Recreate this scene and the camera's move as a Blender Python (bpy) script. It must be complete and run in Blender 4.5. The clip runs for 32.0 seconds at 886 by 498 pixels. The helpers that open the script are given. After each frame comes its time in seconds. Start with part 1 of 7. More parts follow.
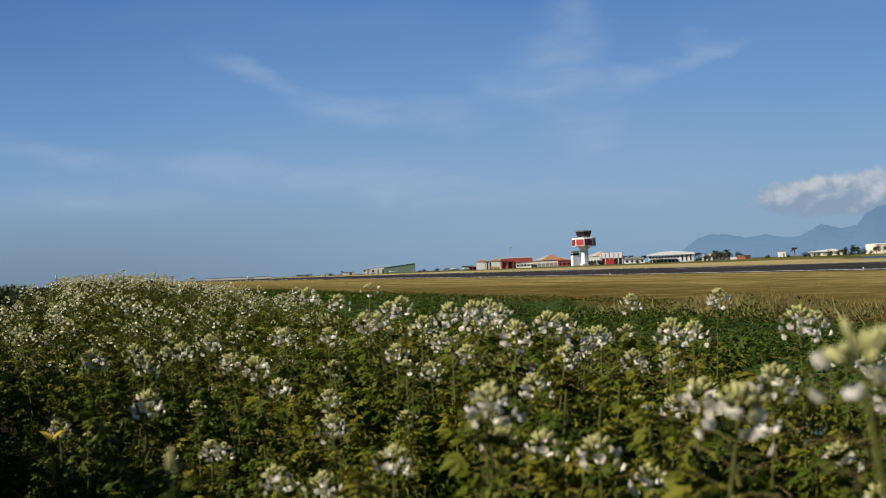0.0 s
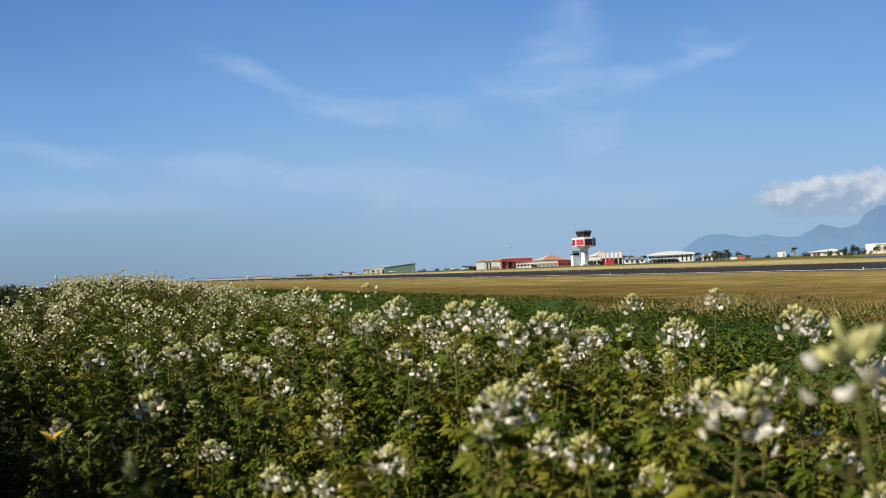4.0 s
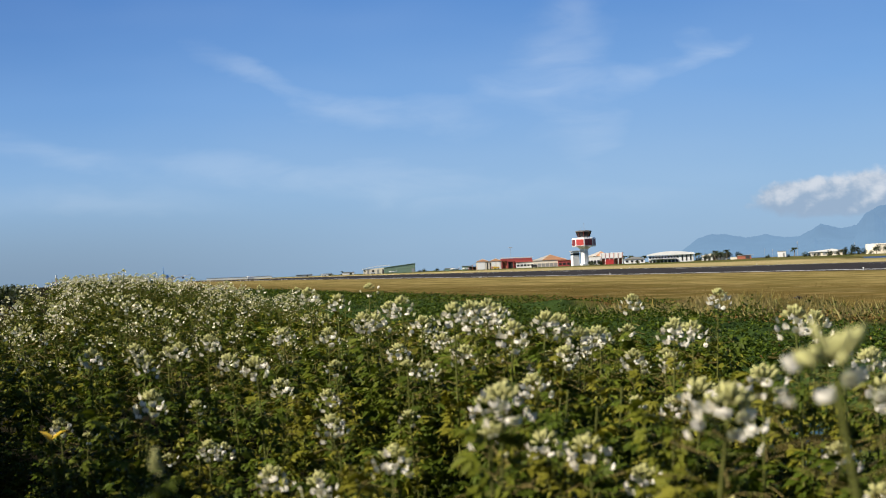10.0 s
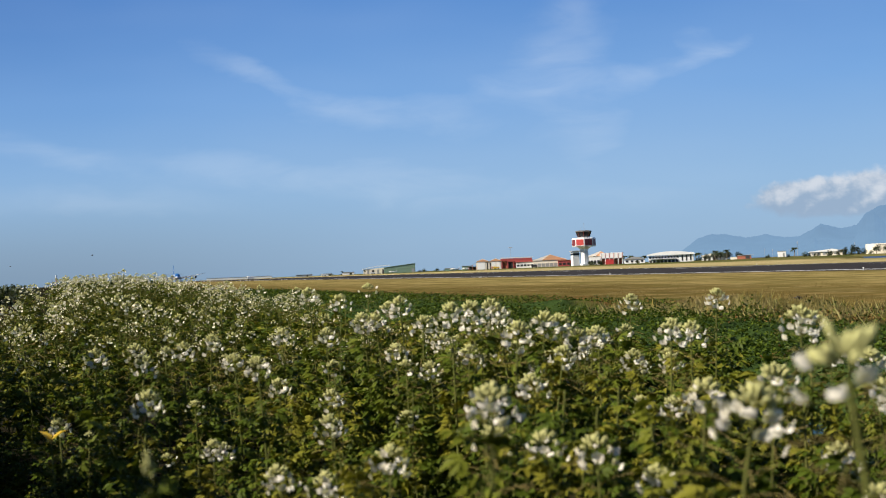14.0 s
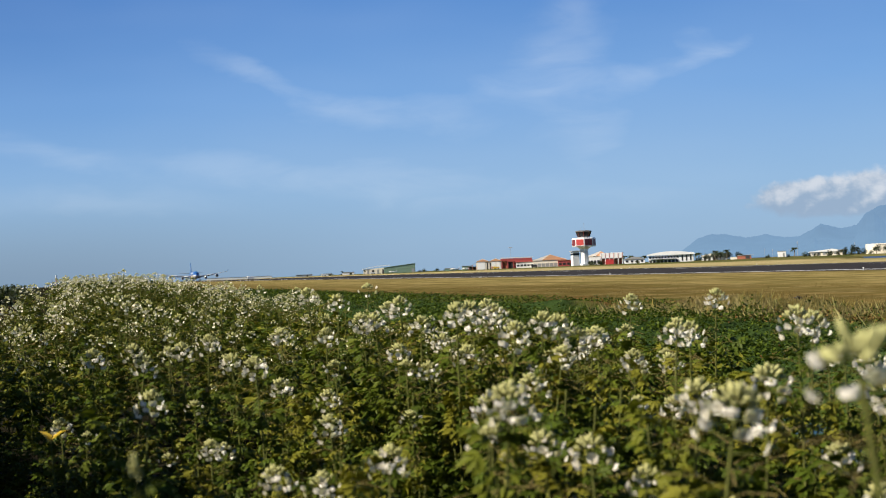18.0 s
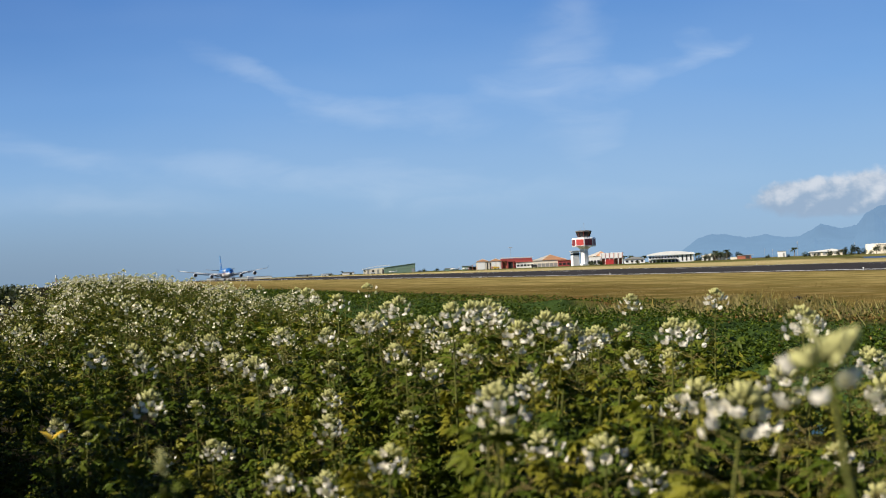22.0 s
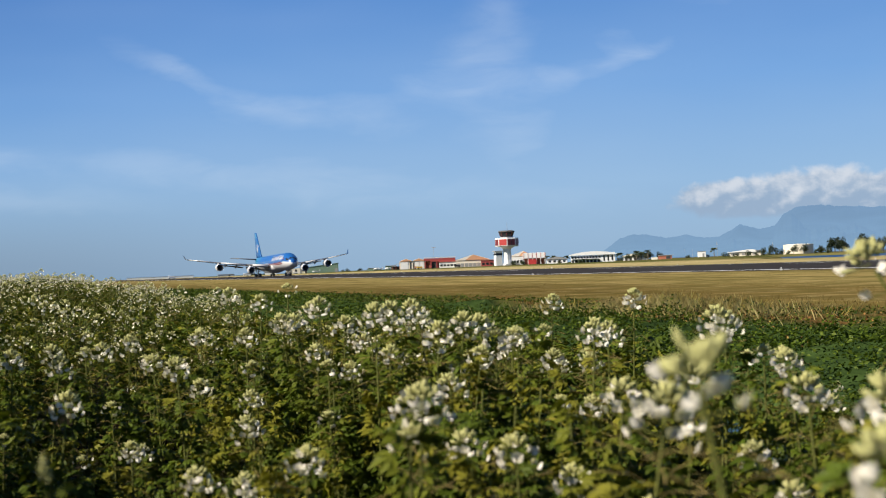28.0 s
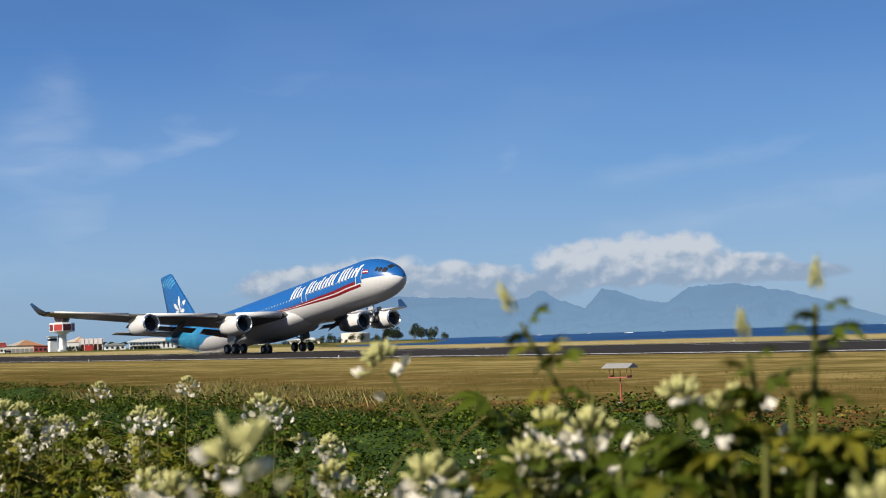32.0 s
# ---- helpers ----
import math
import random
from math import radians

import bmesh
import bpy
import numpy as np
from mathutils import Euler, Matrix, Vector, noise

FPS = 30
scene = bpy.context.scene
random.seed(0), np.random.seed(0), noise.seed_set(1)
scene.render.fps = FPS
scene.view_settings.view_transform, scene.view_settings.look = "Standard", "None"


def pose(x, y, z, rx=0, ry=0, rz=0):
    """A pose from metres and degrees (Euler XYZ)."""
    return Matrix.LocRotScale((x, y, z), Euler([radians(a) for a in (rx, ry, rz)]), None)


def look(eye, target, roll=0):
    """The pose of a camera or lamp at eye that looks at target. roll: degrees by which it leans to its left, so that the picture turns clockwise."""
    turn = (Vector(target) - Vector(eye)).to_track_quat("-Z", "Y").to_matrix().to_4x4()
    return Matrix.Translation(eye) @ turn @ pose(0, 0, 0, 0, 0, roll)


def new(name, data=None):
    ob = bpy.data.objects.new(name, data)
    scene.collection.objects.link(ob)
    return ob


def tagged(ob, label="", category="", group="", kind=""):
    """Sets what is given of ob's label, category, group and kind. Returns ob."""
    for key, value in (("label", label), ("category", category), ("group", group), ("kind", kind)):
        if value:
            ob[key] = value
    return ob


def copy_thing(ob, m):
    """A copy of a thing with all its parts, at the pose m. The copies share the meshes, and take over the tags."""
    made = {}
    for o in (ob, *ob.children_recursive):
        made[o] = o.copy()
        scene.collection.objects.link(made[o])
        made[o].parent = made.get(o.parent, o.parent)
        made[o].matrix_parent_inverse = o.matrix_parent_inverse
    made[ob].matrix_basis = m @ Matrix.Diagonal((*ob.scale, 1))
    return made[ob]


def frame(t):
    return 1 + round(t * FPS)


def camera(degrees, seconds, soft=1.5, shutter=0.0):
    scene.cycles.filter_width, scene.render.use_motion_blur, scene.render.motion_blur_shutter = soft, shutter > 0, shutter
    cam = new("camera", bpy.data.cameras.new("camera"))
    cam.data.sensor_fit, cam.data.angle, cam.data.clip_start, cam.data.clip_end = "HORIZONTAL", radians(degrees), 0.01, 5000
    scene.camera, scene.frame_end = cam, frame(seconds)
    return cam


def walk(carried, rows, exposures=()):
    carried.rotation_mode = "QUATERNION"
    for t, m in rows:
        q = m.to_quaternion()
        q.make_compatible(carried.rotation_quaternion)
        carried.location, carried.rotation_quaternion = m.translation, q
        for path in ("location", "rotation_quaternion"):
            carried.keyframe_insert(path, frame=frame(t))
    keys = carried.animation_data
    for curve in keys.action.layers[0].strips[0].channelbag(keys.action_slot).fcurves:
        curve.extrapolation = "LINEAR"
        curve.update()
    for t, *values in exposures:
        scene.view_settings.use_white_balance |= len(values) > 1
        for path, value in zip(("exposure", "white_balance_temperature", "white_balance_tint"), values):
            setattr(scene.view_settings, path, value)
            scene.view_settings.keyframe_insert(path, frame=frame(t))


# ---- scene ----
# ---- camera and its walk ----
cam = camera(35.05, 32.0, soft=0.9)
cam.data.dof.use_dof = True
cam.data.dof.focus_distance = 20.0
cam.data.dof.aperture_fstop = 5.6
EYE = Vector((0.0, 0.0, 1.6))
ARM = 0.14     # the lens stands this far ahead of the axis about which it pans


def aim(pan, tilt, roll):
    """A pose of the tripod head: bearing, tilt and roll in degrees."""
    a, b = radians(pan), radians(tilt)
    way = Vector((math.sin(a) * math.cos(b), math.cos(a) * math.cos(b), math.sin(b)))
    eye = EYE + ARM * Vector((math.sin(a), math.cos(a) - 1, 0))
    return look(eye, eye + way * 10, roll)


PATH = [
    (0.0, aim(0.0, 0.849, -2.455)), (26.7, aim(0.0, 0.849, -2.455)), (27.0, aim(0.246, 0.843, -2.494)),
    (27.5, aim(1.666, 0.778, -2.52)), (28.0, aim(3.127, 0.708, -2.399)), (28.5, aim(4.852, 0.635, -2.362)),
    (29.0, aim(6.479, 0.579, -2.338)), (29.5, aim(7.601, 0.522, -2.303)), (30.0, aim(9.033, 0.536, -2.284)),
    (30.5, aim(10.258, 0.602, -2.188)), (31.0, aim(12.274, 0.855, -2.06)), (31.1, aim(12.88, 1.09, -2.04)),
    (31.4, aim(14.82, 2.21, -1.98)), (31.5, aim(15.515, 2.533, -1.964)), (32.0, aim(21.002, 3.594, -1.881)),
]
walk(cam, PATH, exposures=[(0.0, 0.50), (0.2, 0.70), (0.5, 0.85), (31.0, 0.85), (32.0, 0.67)])

# ---- plan: s runs along the runway away from the camera, p across it ----
RUN = radians(-14.66)
U = Vector((math.sin(RUN), math.cos(RUN), 0))
N = Vector((math.cos(RUN), -math.sin(RUN), 0))
P_NEAR, P_MID, P_FAR = 69.5, 92.0, 114.5


def sp(s, p, z=0.0):
    return Vector((U.x * s + N.x * p, U.y * s + N.y * p, z))


def at(b, d, z=0.0):
    return Vector((d * math.sin(radians(b)), d * math.cos(radians(b)), z))


def ease(a, b, x):
    t = min(1.0, max(0.0, (x - a) / (b - a)))
    return t * t * (3 - 2 * t)


def rise(s):
    """The runway climbs a little towards its far end."""
    return 1.0 * (1 - math.exp(-max(0.0, s - 230) / 420))


# ---- world, sun ----
class Nodes:
    """Short-hand to wire shader nodes."""

    def __init__(self, tree):
        self.t = tree

    def add(self, kind, **props):
        n = self.t.nodes.new(kind)
        for k, v in props.items():
            if k == "op":
                n.operation = v
            elif k == "kind":
                n.noise_type = v
        return n

    def put(self, sock, v):
        if isinstance(v, bpy.types.NodeSocket):
            self.t.links.new(v, sock)
        else:
            sock.default_value = v

    def m(self, op, a, b=0.0, c=0.0, clamp=False):
        n = self.t.nodes.new("ShaderNodeMath")
        n.operation, n.use_clamp = op, clamp
        self.put(n.inputs[0], a), self.put(n.inputs[1], b), self.put(n.inputs[2], c)
        return n.outputs[0]

    def xyz(self, x, y, z=0.0):
        n = self.t.nodes.new("ShaderNodeCombineXYZ")
        for i, v in enumerate((x, y, z)):
            self.put(n.inputs[i], v)
        return n.outputs[0]

    def noise(self, vec, scale, detail=4.0, rough=0.55, dist=0.0):
        n = self.t.nodes.new("ShaderNodeTexNoise")
        self.put(n.inputs["Vector"], vec)
        n.inputs["Scale"].default_value, n.inputs["Detail"].default_value = scale, detail
        n.inputs["Roughness"].default_value, n.inputs["Distortion"].default_value = rough, dist
        return n.outputs["Fac"]

    def step(self, x, a, b):
        n = self.t.nodes.new("ShaderNodeMapRange")
        n.interpolation_type = "SMOOTHSTEP"
        self.put(n.inputs[0], x)
        n.inputs[1].default_value, n.inputs[2].default_value = a, b
        return n.outputs[0]

    def mix(self, f, a, b, mode="MIX"):
        n = self.t.nodes.new("ShaderNodeMix")
        n.data_type, n.blend_type = "RGBA", mode
        self.put(n.inputs[0], f), self.put(n.inputs[6], a), self.put(n.inputs[7], b)
        return n.outputs[2]


SUN_B, SUN_E = -112.0, 38.0
SKY = 0.068


def make_world():
    world = bpy.data.worlds.new("sky")
    scene.world = world
    world.use_nodes = True
    t = world.node_tree
    t.nodes.clear()
    n = Nodes(t)
    out, bg = t.nodes.new("ShaderNodeOutputWorld"), t.nodes.new("ShaderNodeBackground")
    sky = t.nodes.new("ShaderNodeTexSky")
    sky.sky_type, sky.sun_disc = "NISHITA", False
    sky.sun_elevation, sky.sun_rotation = radians(SUN_E), radians(SUN_B)
    sky.air_density, sky.dust_density, sky.ozone_density, sky.altitude = 1.0, 0.6, 2.5, 0
    tc = t.nodes.new("ShaderNodeTexCoord")
    sep = t.nodes.new("ShaderNodeSeparateXYZ")
    t.links.new(tc.outputs["Generated"], sep.inputs[0])
    x, y, z = sep.outputs
    az = n.m("MULTIPLY", n.m("ARCTAN2", x, y), 57.2958)
    el = n.m("MULTIPLY", n.m("ARCSINE", z), 57.2958)
    col = sky.outputs[0]
    # the wind frays the wisps
    warp = n.xyz(n.m("MULTIPLY", az, 0.32), n.m("MULTIPLY", el, 0.75), 11.0)
    az_w = n.m("ADD", az, n.m("MULTIPLY", n.m("SUBTRACT", n.noise(warp, 1.0, 4.0, 0.5), 0.5), 3.0))
    el_w = n.m("ADD", el, n.m("MULTIPLY", n.m("SUBTRACT", n.noise(n.xyz(n.m("MULTIPLY", az, 0.32), n.m("MULTIPLY", el, 0.75), 23.0), 1.0, 4.0, 0.5), 0.5), 1.5))

    def blob(a, e, w, up, down):
        """1 in the middle of an oval of sky, 0 at its edge."""
        dx = n.m("DIVIDE", n.m("SUBTRACT", az, a), w)
        dy = n.m("SUBTRACT", el, e)
        dy = n.m("MAXIMUM", n.m("DIVIDE", dy, up), n.m("DIVIDE", dy, -down))
        return n.m("SUBTRACT", 1.0, n.m("ADD", n.m("MULTIPLY", dx, dx), n.m("MULTIPLY", dy, dy)))

    def streak(a0, e0, a1, e1, w):
        """A long soft wisp between two points of the sky."""
        la, le = a1 - a0, e1 - e0
        ln = math.hypot(la, le)
        da, de = n.m("SUBTRACT", az_w, a0), n.m("SUBTRACT", el_w, e0)
        u = n.m("ADD", n.m("MULTIPLY", da, la / ln), n.m("MULTIPLY", de, le / ln))
        v = n.m("ADD", n.m("MULTIPLY", da, -le / ln), n.m("MULTIPLY", de, la / ln))
        uu = n.m("DIVIDE", n.m("SUBTRACT", u, ln / 2), ln * 0.75)
        vv = n.m("DIVIDE", v, w * 1.7)
        f = n.m("SUBTRACT", 1.0, n.m("ADD", n.m("MULTIPLY", uu, uu), n.m("MULTIPLY", vv, vv)), clamp=True)
        return n.m("MULTIPLY", f, f)

    # the clear tropical blue of this sky, deepening upward
    ramp = t.nodes.new("ShaderNodeValToRGB")
    n.put(ramp.inputs[0], n.m("DIVIDE", el, 45.0, clamp=True))
    ramp.color_ramp.elements[0].color, ramp.color_ramp.elements[1].color = (0.245, 0.41, 0.62, 1), (0.016, 0.05, 0.15, 1)
    for at_, c in ((0.07, (0.235, 0.42, 0.69, 1)), (0.16, (0.135, 0.325, 0.68, 1)), (0.26, (0.075, 0.225, 0.58, 1)), (0.5, (0.034, 0.10, 0.27, 1))):
        ramp.color_ramp.elements.new(at_).color = c
    blue = n.mix(1.0, ramp.outputs[0], (8.8, 8.8, 8.8, 1), "MULTIPLY")
    dim = n.m("MULTIPLY", n.m("MULTIPLY", n.step(az, 4.0, -18.0), n.step(el, 4.6, 0.0)), 0.55)
    blue = n.mix(dim, blue, (0.98, 1.65, 2.6, 1))
    col = n.mix(0.85, col, blue)
    corner = n.m("MULTIPLY", n.m("MULTIPLY", n.step(az, -2.0, -24.0), n.step(el, 3.0, 12.0)), 0.34)
    col = n.mix(corner, col, (0.25, 0.95, 3.1, 1))
    # high thin cloud
    base = n.xyz(n.m("MULTIPLY", az, 0.30), n.m("MULTIPLY", el, 1.1), 3.0)
    fine = n.noise(base, 0.8, 5.0, 0.55, 0.5)
    wisps = None
    for a0, e0, a1, e1, w, k in ((-10.5, 9.5, -7.2, 8.2, 0.55, 0.35), (-8.6, 8.8, -5.0, 6.9, 0.55, 0.85), (-6.2, 7.1, -1.0, 6.35, 0.7, 0.7), (-2.5, 6.6, 2.6, 5.8, 0.8, 0.6),
                                 (1.0, 7.0, 6.5, 8.3, 1.1, 0.6), (5.2, 9.2, 6.9, 10.6, 1.4, 0.5), (4.6, 9.6, 5.9, 4.6, 1.9, 0.6), (5.8, 6.5, 7.0, 3.9, 1.3, 0.45),
                                 (6.0, 6.8, 10.6, 7.9, 0.6, 0.75), (9.6, 7.5, 12.5, 8.75, 0.5, 0.95), (9.8, 8.9, 11.2, 8.5, 0.35, 0.5),
                                 (-18.5, 5.75, -12.0, 4.65, 0.5, 0.6), (-13.0, 4.8, -4.0, 3.85, 0.75, 0.6), (-6.0, 4.1, 3.5, 3.1, 0.9, 0.6), (-18.0, 3.6, -9.0, 3.0, 0.5, 0.4), (2.0, 3.2, 11.0, 2.6, 0.8, 0.3),
                                 (23.4, 6.6, 24.0, 8.1, 0.4, 0.5), (27.6, 6.1, 31.8, 6.75, 0.5, 0.4), (31.0, 6.5, 35.8, 7.4, 0.45, 0.5), (27.0, 3.9, 34.0, 4.7, 0.6, 0.4), (32.0, 4.5, 41.0, 5.7, 0.8, 0.5), (13.0, 10.2, 17.5, 10.9, 0.5, 0.3)):
        f = n.m("MULTIPLY", streak(a0, e0, a1, e1, w), k)
        wisps = f if wisps is None else n.m("ADD", n.m("MAXIMUM", wisps, f), n.m("MULTIPLY", n.m("MINIMUM", wisps, f), 0.5))
    thin = n.m("MULTIPLY", n.m("MULTIPLY", wisps, n.m("ADD", 0.35, n.m("MULTIPLY", n.step(fine, 0.3, 0.7), 0.65))), 0.30, clamp=True)
    veil = n.m("MULTIPLY", n.step(n.noise(base, 0.16, 3.0), 0.4, 0.75), 0.05)
    thin = n.m("MAXIMUM", thin, veil)
    col = n.mix(thin, col, (6.2, 6.9, 7.7, 1))
    # heaped cloud over the island
    heap = None
    for a, e, w, up, down in ((15.3, 2.15, 2.7, 0.85, 0.7), (18.2, 2.15, 3.3, 1.1, 0.8), (21.3, 2.05, 3.3, 0.95, 0.8), (24.0, 1.9, 2.5, 0.6, 0.7), (26.6, 2.5, 1.9, 1.15, 0.7), (28.6, 2.6, 2.4, 1.25, 0.8),
                              (30.6, 2.6, 2.0, 1.2, 0.8), (32.6, 2.35, 2.6, 0.6, 0.6), (35.0, 2.15, 2.0, 0.35, 0.35)):
        b = blob(a, e, w, up, down)
        heap = b if heap is None else n.m("MAXIMUM", heap, b)
    cv = n.xyz(n.m("MULTIPLY", az, 1.0), n.m("MULTIPLY", el, 1.25), 7.0)
    puff = n.noise(cv, 1.15, 7.0, 0.52, 0.15)
    dens = n.m("ADD", heap, n.m("MULTIPLY", n.m("SUBTRACT", puff, 0.50), 1.7))
    alpha = n.m("MULTIPLY", n.m("MULTIPLY", n.step(dens, -0.42, 0.32), n.step(el, 0.75, 1.75)), 0.9)
    lit = n.noise(n.xyz(n.m("ADD", n.m("MULTIPLY", az, 1.0), 0.22), n.m("SUBTRACT", n.m("MULTIPLY", el, 1.25), 0.45), 7.0), 1.15, 6.0, 0.52, 0.15)
    shade = n.m("ADD", n.m("MULTIPLY", n.m("SUBTRACT", puff, lit), 2.2), n.m("MULTIPLY", n.m("SUBTRACT", el, 2.6), 0.85))
    ccol = n.mix(n.step(shade, -0.65, 0.62), (2.6, 3.5, 4.75, 1), (5.5, 5.85, 6.4, 1))
    col = n.mix(alpha, col, ccol)
    n.put(bg.inputs[0], col)
    bg.inputs[1].default_value = SKY
    t.links.new(bg.outputs[0], out.inputs[0])


make_world()
sun = new("sun", bpy.data.lights.new("sun", "SUN"))
sun.data.energy, sun.data.angle, sun.data.color = 5.0, radians(0.55), (1.0, 0.91, 0.76)
sun.matrix_world = look(at(SUN_B, 50, 50 * math.tan(radians(SUN_E))), (0, 0, 0))
tagged(sun, "low morning sun behind the camera", "sun", kind="structure")


# ---- materials ----
def material(name, color, rough=0.6, metal=0.0, vary=0.25, scale=2.0, fine=30.0, bump=0.15, random_by="", spread=0.2, through_light=0.0, tint=None, spec=0.5, bump_scale=None):
    """A procedural surface: colour with stains at two scales, uneven gloss, fine relief. random_by: 'object' or 'island'."""
    mt = bpy.data.materials.new(name)
    mt.use_nodes = True
    t = mt.node_tree
    t.nodes.clear()
    n = Nodes(t)
    out, bs = t.nodes.new("ShaderNodeOutputMaterial"), t.nodes.new("ShaderNodeBsdfPrincipled")
    tc = t.nodes.new("ShaderNodeTexCoord")
    pos = tc.outputs["Object"]
    big, small = n.noise(pos, scale, 5.0), n.noise(pos, fine, 3.0)
    f = n.m("ADD", n.m("MULTIPLY", n.m("SUBTRACT", big, 0.5), 2.2 * vary), n.m("MULTIPLY", n.m("SUBTRACT", small, 0.5), 1.2 * vary))
    if random_by == "object":
        rnd = t.nodes.new("ShaderNodeObjectInfo").outputs["Random"]
    elif random_by == "island":
        rnd = t.nodes.new("ShaderNodeNewGeometry").outputs["Random Per Island"]
    else:
        rnd = None
    if rnd is not None:
        f = n.m("ADD", f, n.m("MULTIPLY", n.m("SUBTRACT", rnd, 0.5), 2 * spread))
    k = n.m("ADD", 1.0, f)
    c = n.mix(1.0, (*color, 1), n.xyz(k, k, k), "MULTIPLY")
    if tint:
        pick = n.step(rnd if rnd is not None else big, 0.45, 0.95)
        c = n.mix(pick, c, (*tint, 1))
    n.put(bs.inputs["Base Color"], c)
    n.put(bs.inputs["Roughness"], n.m("ADD", rough, n.m("MULTIPLY", n.m("SUBTRACT", small, 0.5), 0.25), clamp=True))
    bs.inputs["Metallic"].default_value = metal
    bs.inputs["Specular IOR Level"].default_value = spec
    if bump:
        bp = t.nodes.new("ShaderNodeBump")
        bp.inputs["Strength"].default_value, bp.inputs["Distance"].default_value = bump, 0.02
        n.put(bp.inputs["Height"], n.noise(pos, bump_scale, 3.0) if bump_scale else small)
        t.links.new(bp.outputs[0], bs.inputs["Normal"])
    if through_light:
        tr, mx = t.nodes.new("ShaderNodeBsdfTranslucent"), t.nodes.new("ShaderNodeMixShader")
        n.put(tr.inputs[0], n.mix(1.0, c, (1.25, 1.3, 0.7, 1), "MULTIPLY"))
        mx.inputs[0].default_value = through_light
        t.links.new(bs.outputs[0], mx.inputs[1]), t.links.new(tr.outputs[0], mx.inputs[2])
        t.links.new(mx.outputs[0], out.inputs[0])
    else:
        t.links.new(bs.outputs[0], out.inputs[0])
    return mt


M_LEAF = material("cleome_leaf", (0.058, 0.083, 0.008), 0.5, spec=0.09, vary=0.25, scale=9, fine=60, bump=0.2, random_by="object", spread=0.3, through_light=0.15, tint=(0.148, 0.140, 0.016))
M_LEAF_FAR = material("cleome_leaf_far", (0.055, 0.080, 0.008), 0.5, spec=0.09, vary=0.25, scale=3, fine=30, bump=0.0, random_by="island", spread=0.35, through_light=0.15, tint=(0.148, 0.140, 0.016))
M_STEM = material("cleome_stem", (0.095, 0.102, 0.028), 0.8, spec=0.02, vary=0.3, scale=8, fine=80)
M_PETAL = material("white_petal", (0.72, 0.68, 0.62), 0.7, spec=0.05, vary=0.06, scale=20, fine=90, bump=0.05, through_light=0.25)
M_PETAL_FAR = material("cream_petal", (0.74, 0.69, 0.57), 0.7, spec=0.05, vary=0.1, scale=5, fine=40, bump=0.0, random_by="island", spread=0.25, through_light=0.2)
M_BUD = material("yellow_green_bud", (0.43, 0.42, 0.185), 0.7, spec=0.05, vary=0.2, scale=20, fine=90, bump=0.1, through_light=0.2)
M_POD = material("drying_pod", (0.19, 0.15, 0.055), 0.8, spec=0.02, vary=0.3, scale=15, fine=80)
M_YELLOW = material("yellow_leaf", (0.62, 0.42, 0.04), 0.5, vary=0.15, scale=15, fine=80, through_light=0.25)
M_VINE = material("creeper_leaf", (0.033, 0.056, 0.006), 0.42, spec=0.09, vary=0.38, scale=0.8, fine=20, bump=0.0, random_by="island", spread=0.4, through_light=0.2, tint=(0.085, 0.115, 0.012))
M_RUST = material("rusty_herb", (0.19, 0.10, 0.034), 0.7, spec=0.0, vary=0.25, scale=1, fine=20, bump=0.0, random_by="island", spread=0.4, tint=(0.20, 0.155, 0.05))
M_STRAW = material("dry_grass_blade", (0.135, 0.098, 0.031), 0.7, vary=0.2, scale=0.5, fine=20, bump=0.0, random_by="island", spread=0.25, tint=(0.135, 0.092, 0.024), spec=0.0)
M_REED = material("dry_reed", (0.46, 0.37, 0.16), 0.65, vary=0.2, scale=2, fine=20, bump=0.0, random_by="island", spread=0.3, through_light=0.3, tint=(0.36, 0.33, 0.13))
M_TREE = material("dark_tree_leaf", (0.035, 0.048, 0.018), 0.6, vary=0.2, scale=1, fine=20, bump=0.0, random_by="island", spread=0.4, through_light=0.2)
M_BARK = material("bark", (0.16, 0.12, 0.08), 0.8, vary=0.3, scale=2, fine=20)
M_WHITE = material("white_paint", (0.68, 0.68, 0.67), 0.5, vary=0.07, scale=0.4, fine=6)
M_CREAM = material("cream_render", (0.66, 0.60, 0.49), 0.7, vary=0.1, scale=0.3, fine=5)
M_RED = material("red_paint", (0.38, 0.032, 0.030), 0.5, vary=0.15, scale=0.4, fine=6)
M_DULLRED = material("weathered_red_paint", (0.27, 0.045, 0.040), 0.6, vary=0.2, scale=0.4, fine=6)
M_ORANGE = material("orange_wall_sheet", (0.46, 0.25, 0.14), 0.6, vary=0.12, scale=0.3, fine=5)
M_GREEN = material("green_steel_sheet", (0.16, 0.24, 0.17), 0.55, vary=0.12, scale=0.3, fine=5)
M_BROWN = material("red_brown_brick", (0.36, 0.12, 0.07), 0.75, vary=0.2, scale=0.5, fine=6)
M_GREY = material("grey_steel", (0.34, 0.35, 0.36), 0.45, metal=0.3, vary=0.15, scale=1, fine=20)
M_DARKRED = material("dark_red_pane", (0.16, 0.020, 0.022), 0.35, vary=0.2, scale=0.6, fine=8)
M_DARK = material("dark_glass", (0.020, 0.022, 0.026), 0.25, vary=0.2, scale=0.6, fine=8, bump=0.0, spec=0.2)
# near-black for dark parts; in bays and gaps it paints the shade inside
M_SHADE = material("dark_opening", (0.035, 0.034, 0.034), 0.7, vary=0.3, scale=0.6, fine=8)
M_LINE = material("runway_white_paint", (0.72, 0.71, 0.68), 0.6, vary=0.2, scale=0.3, fine=3)
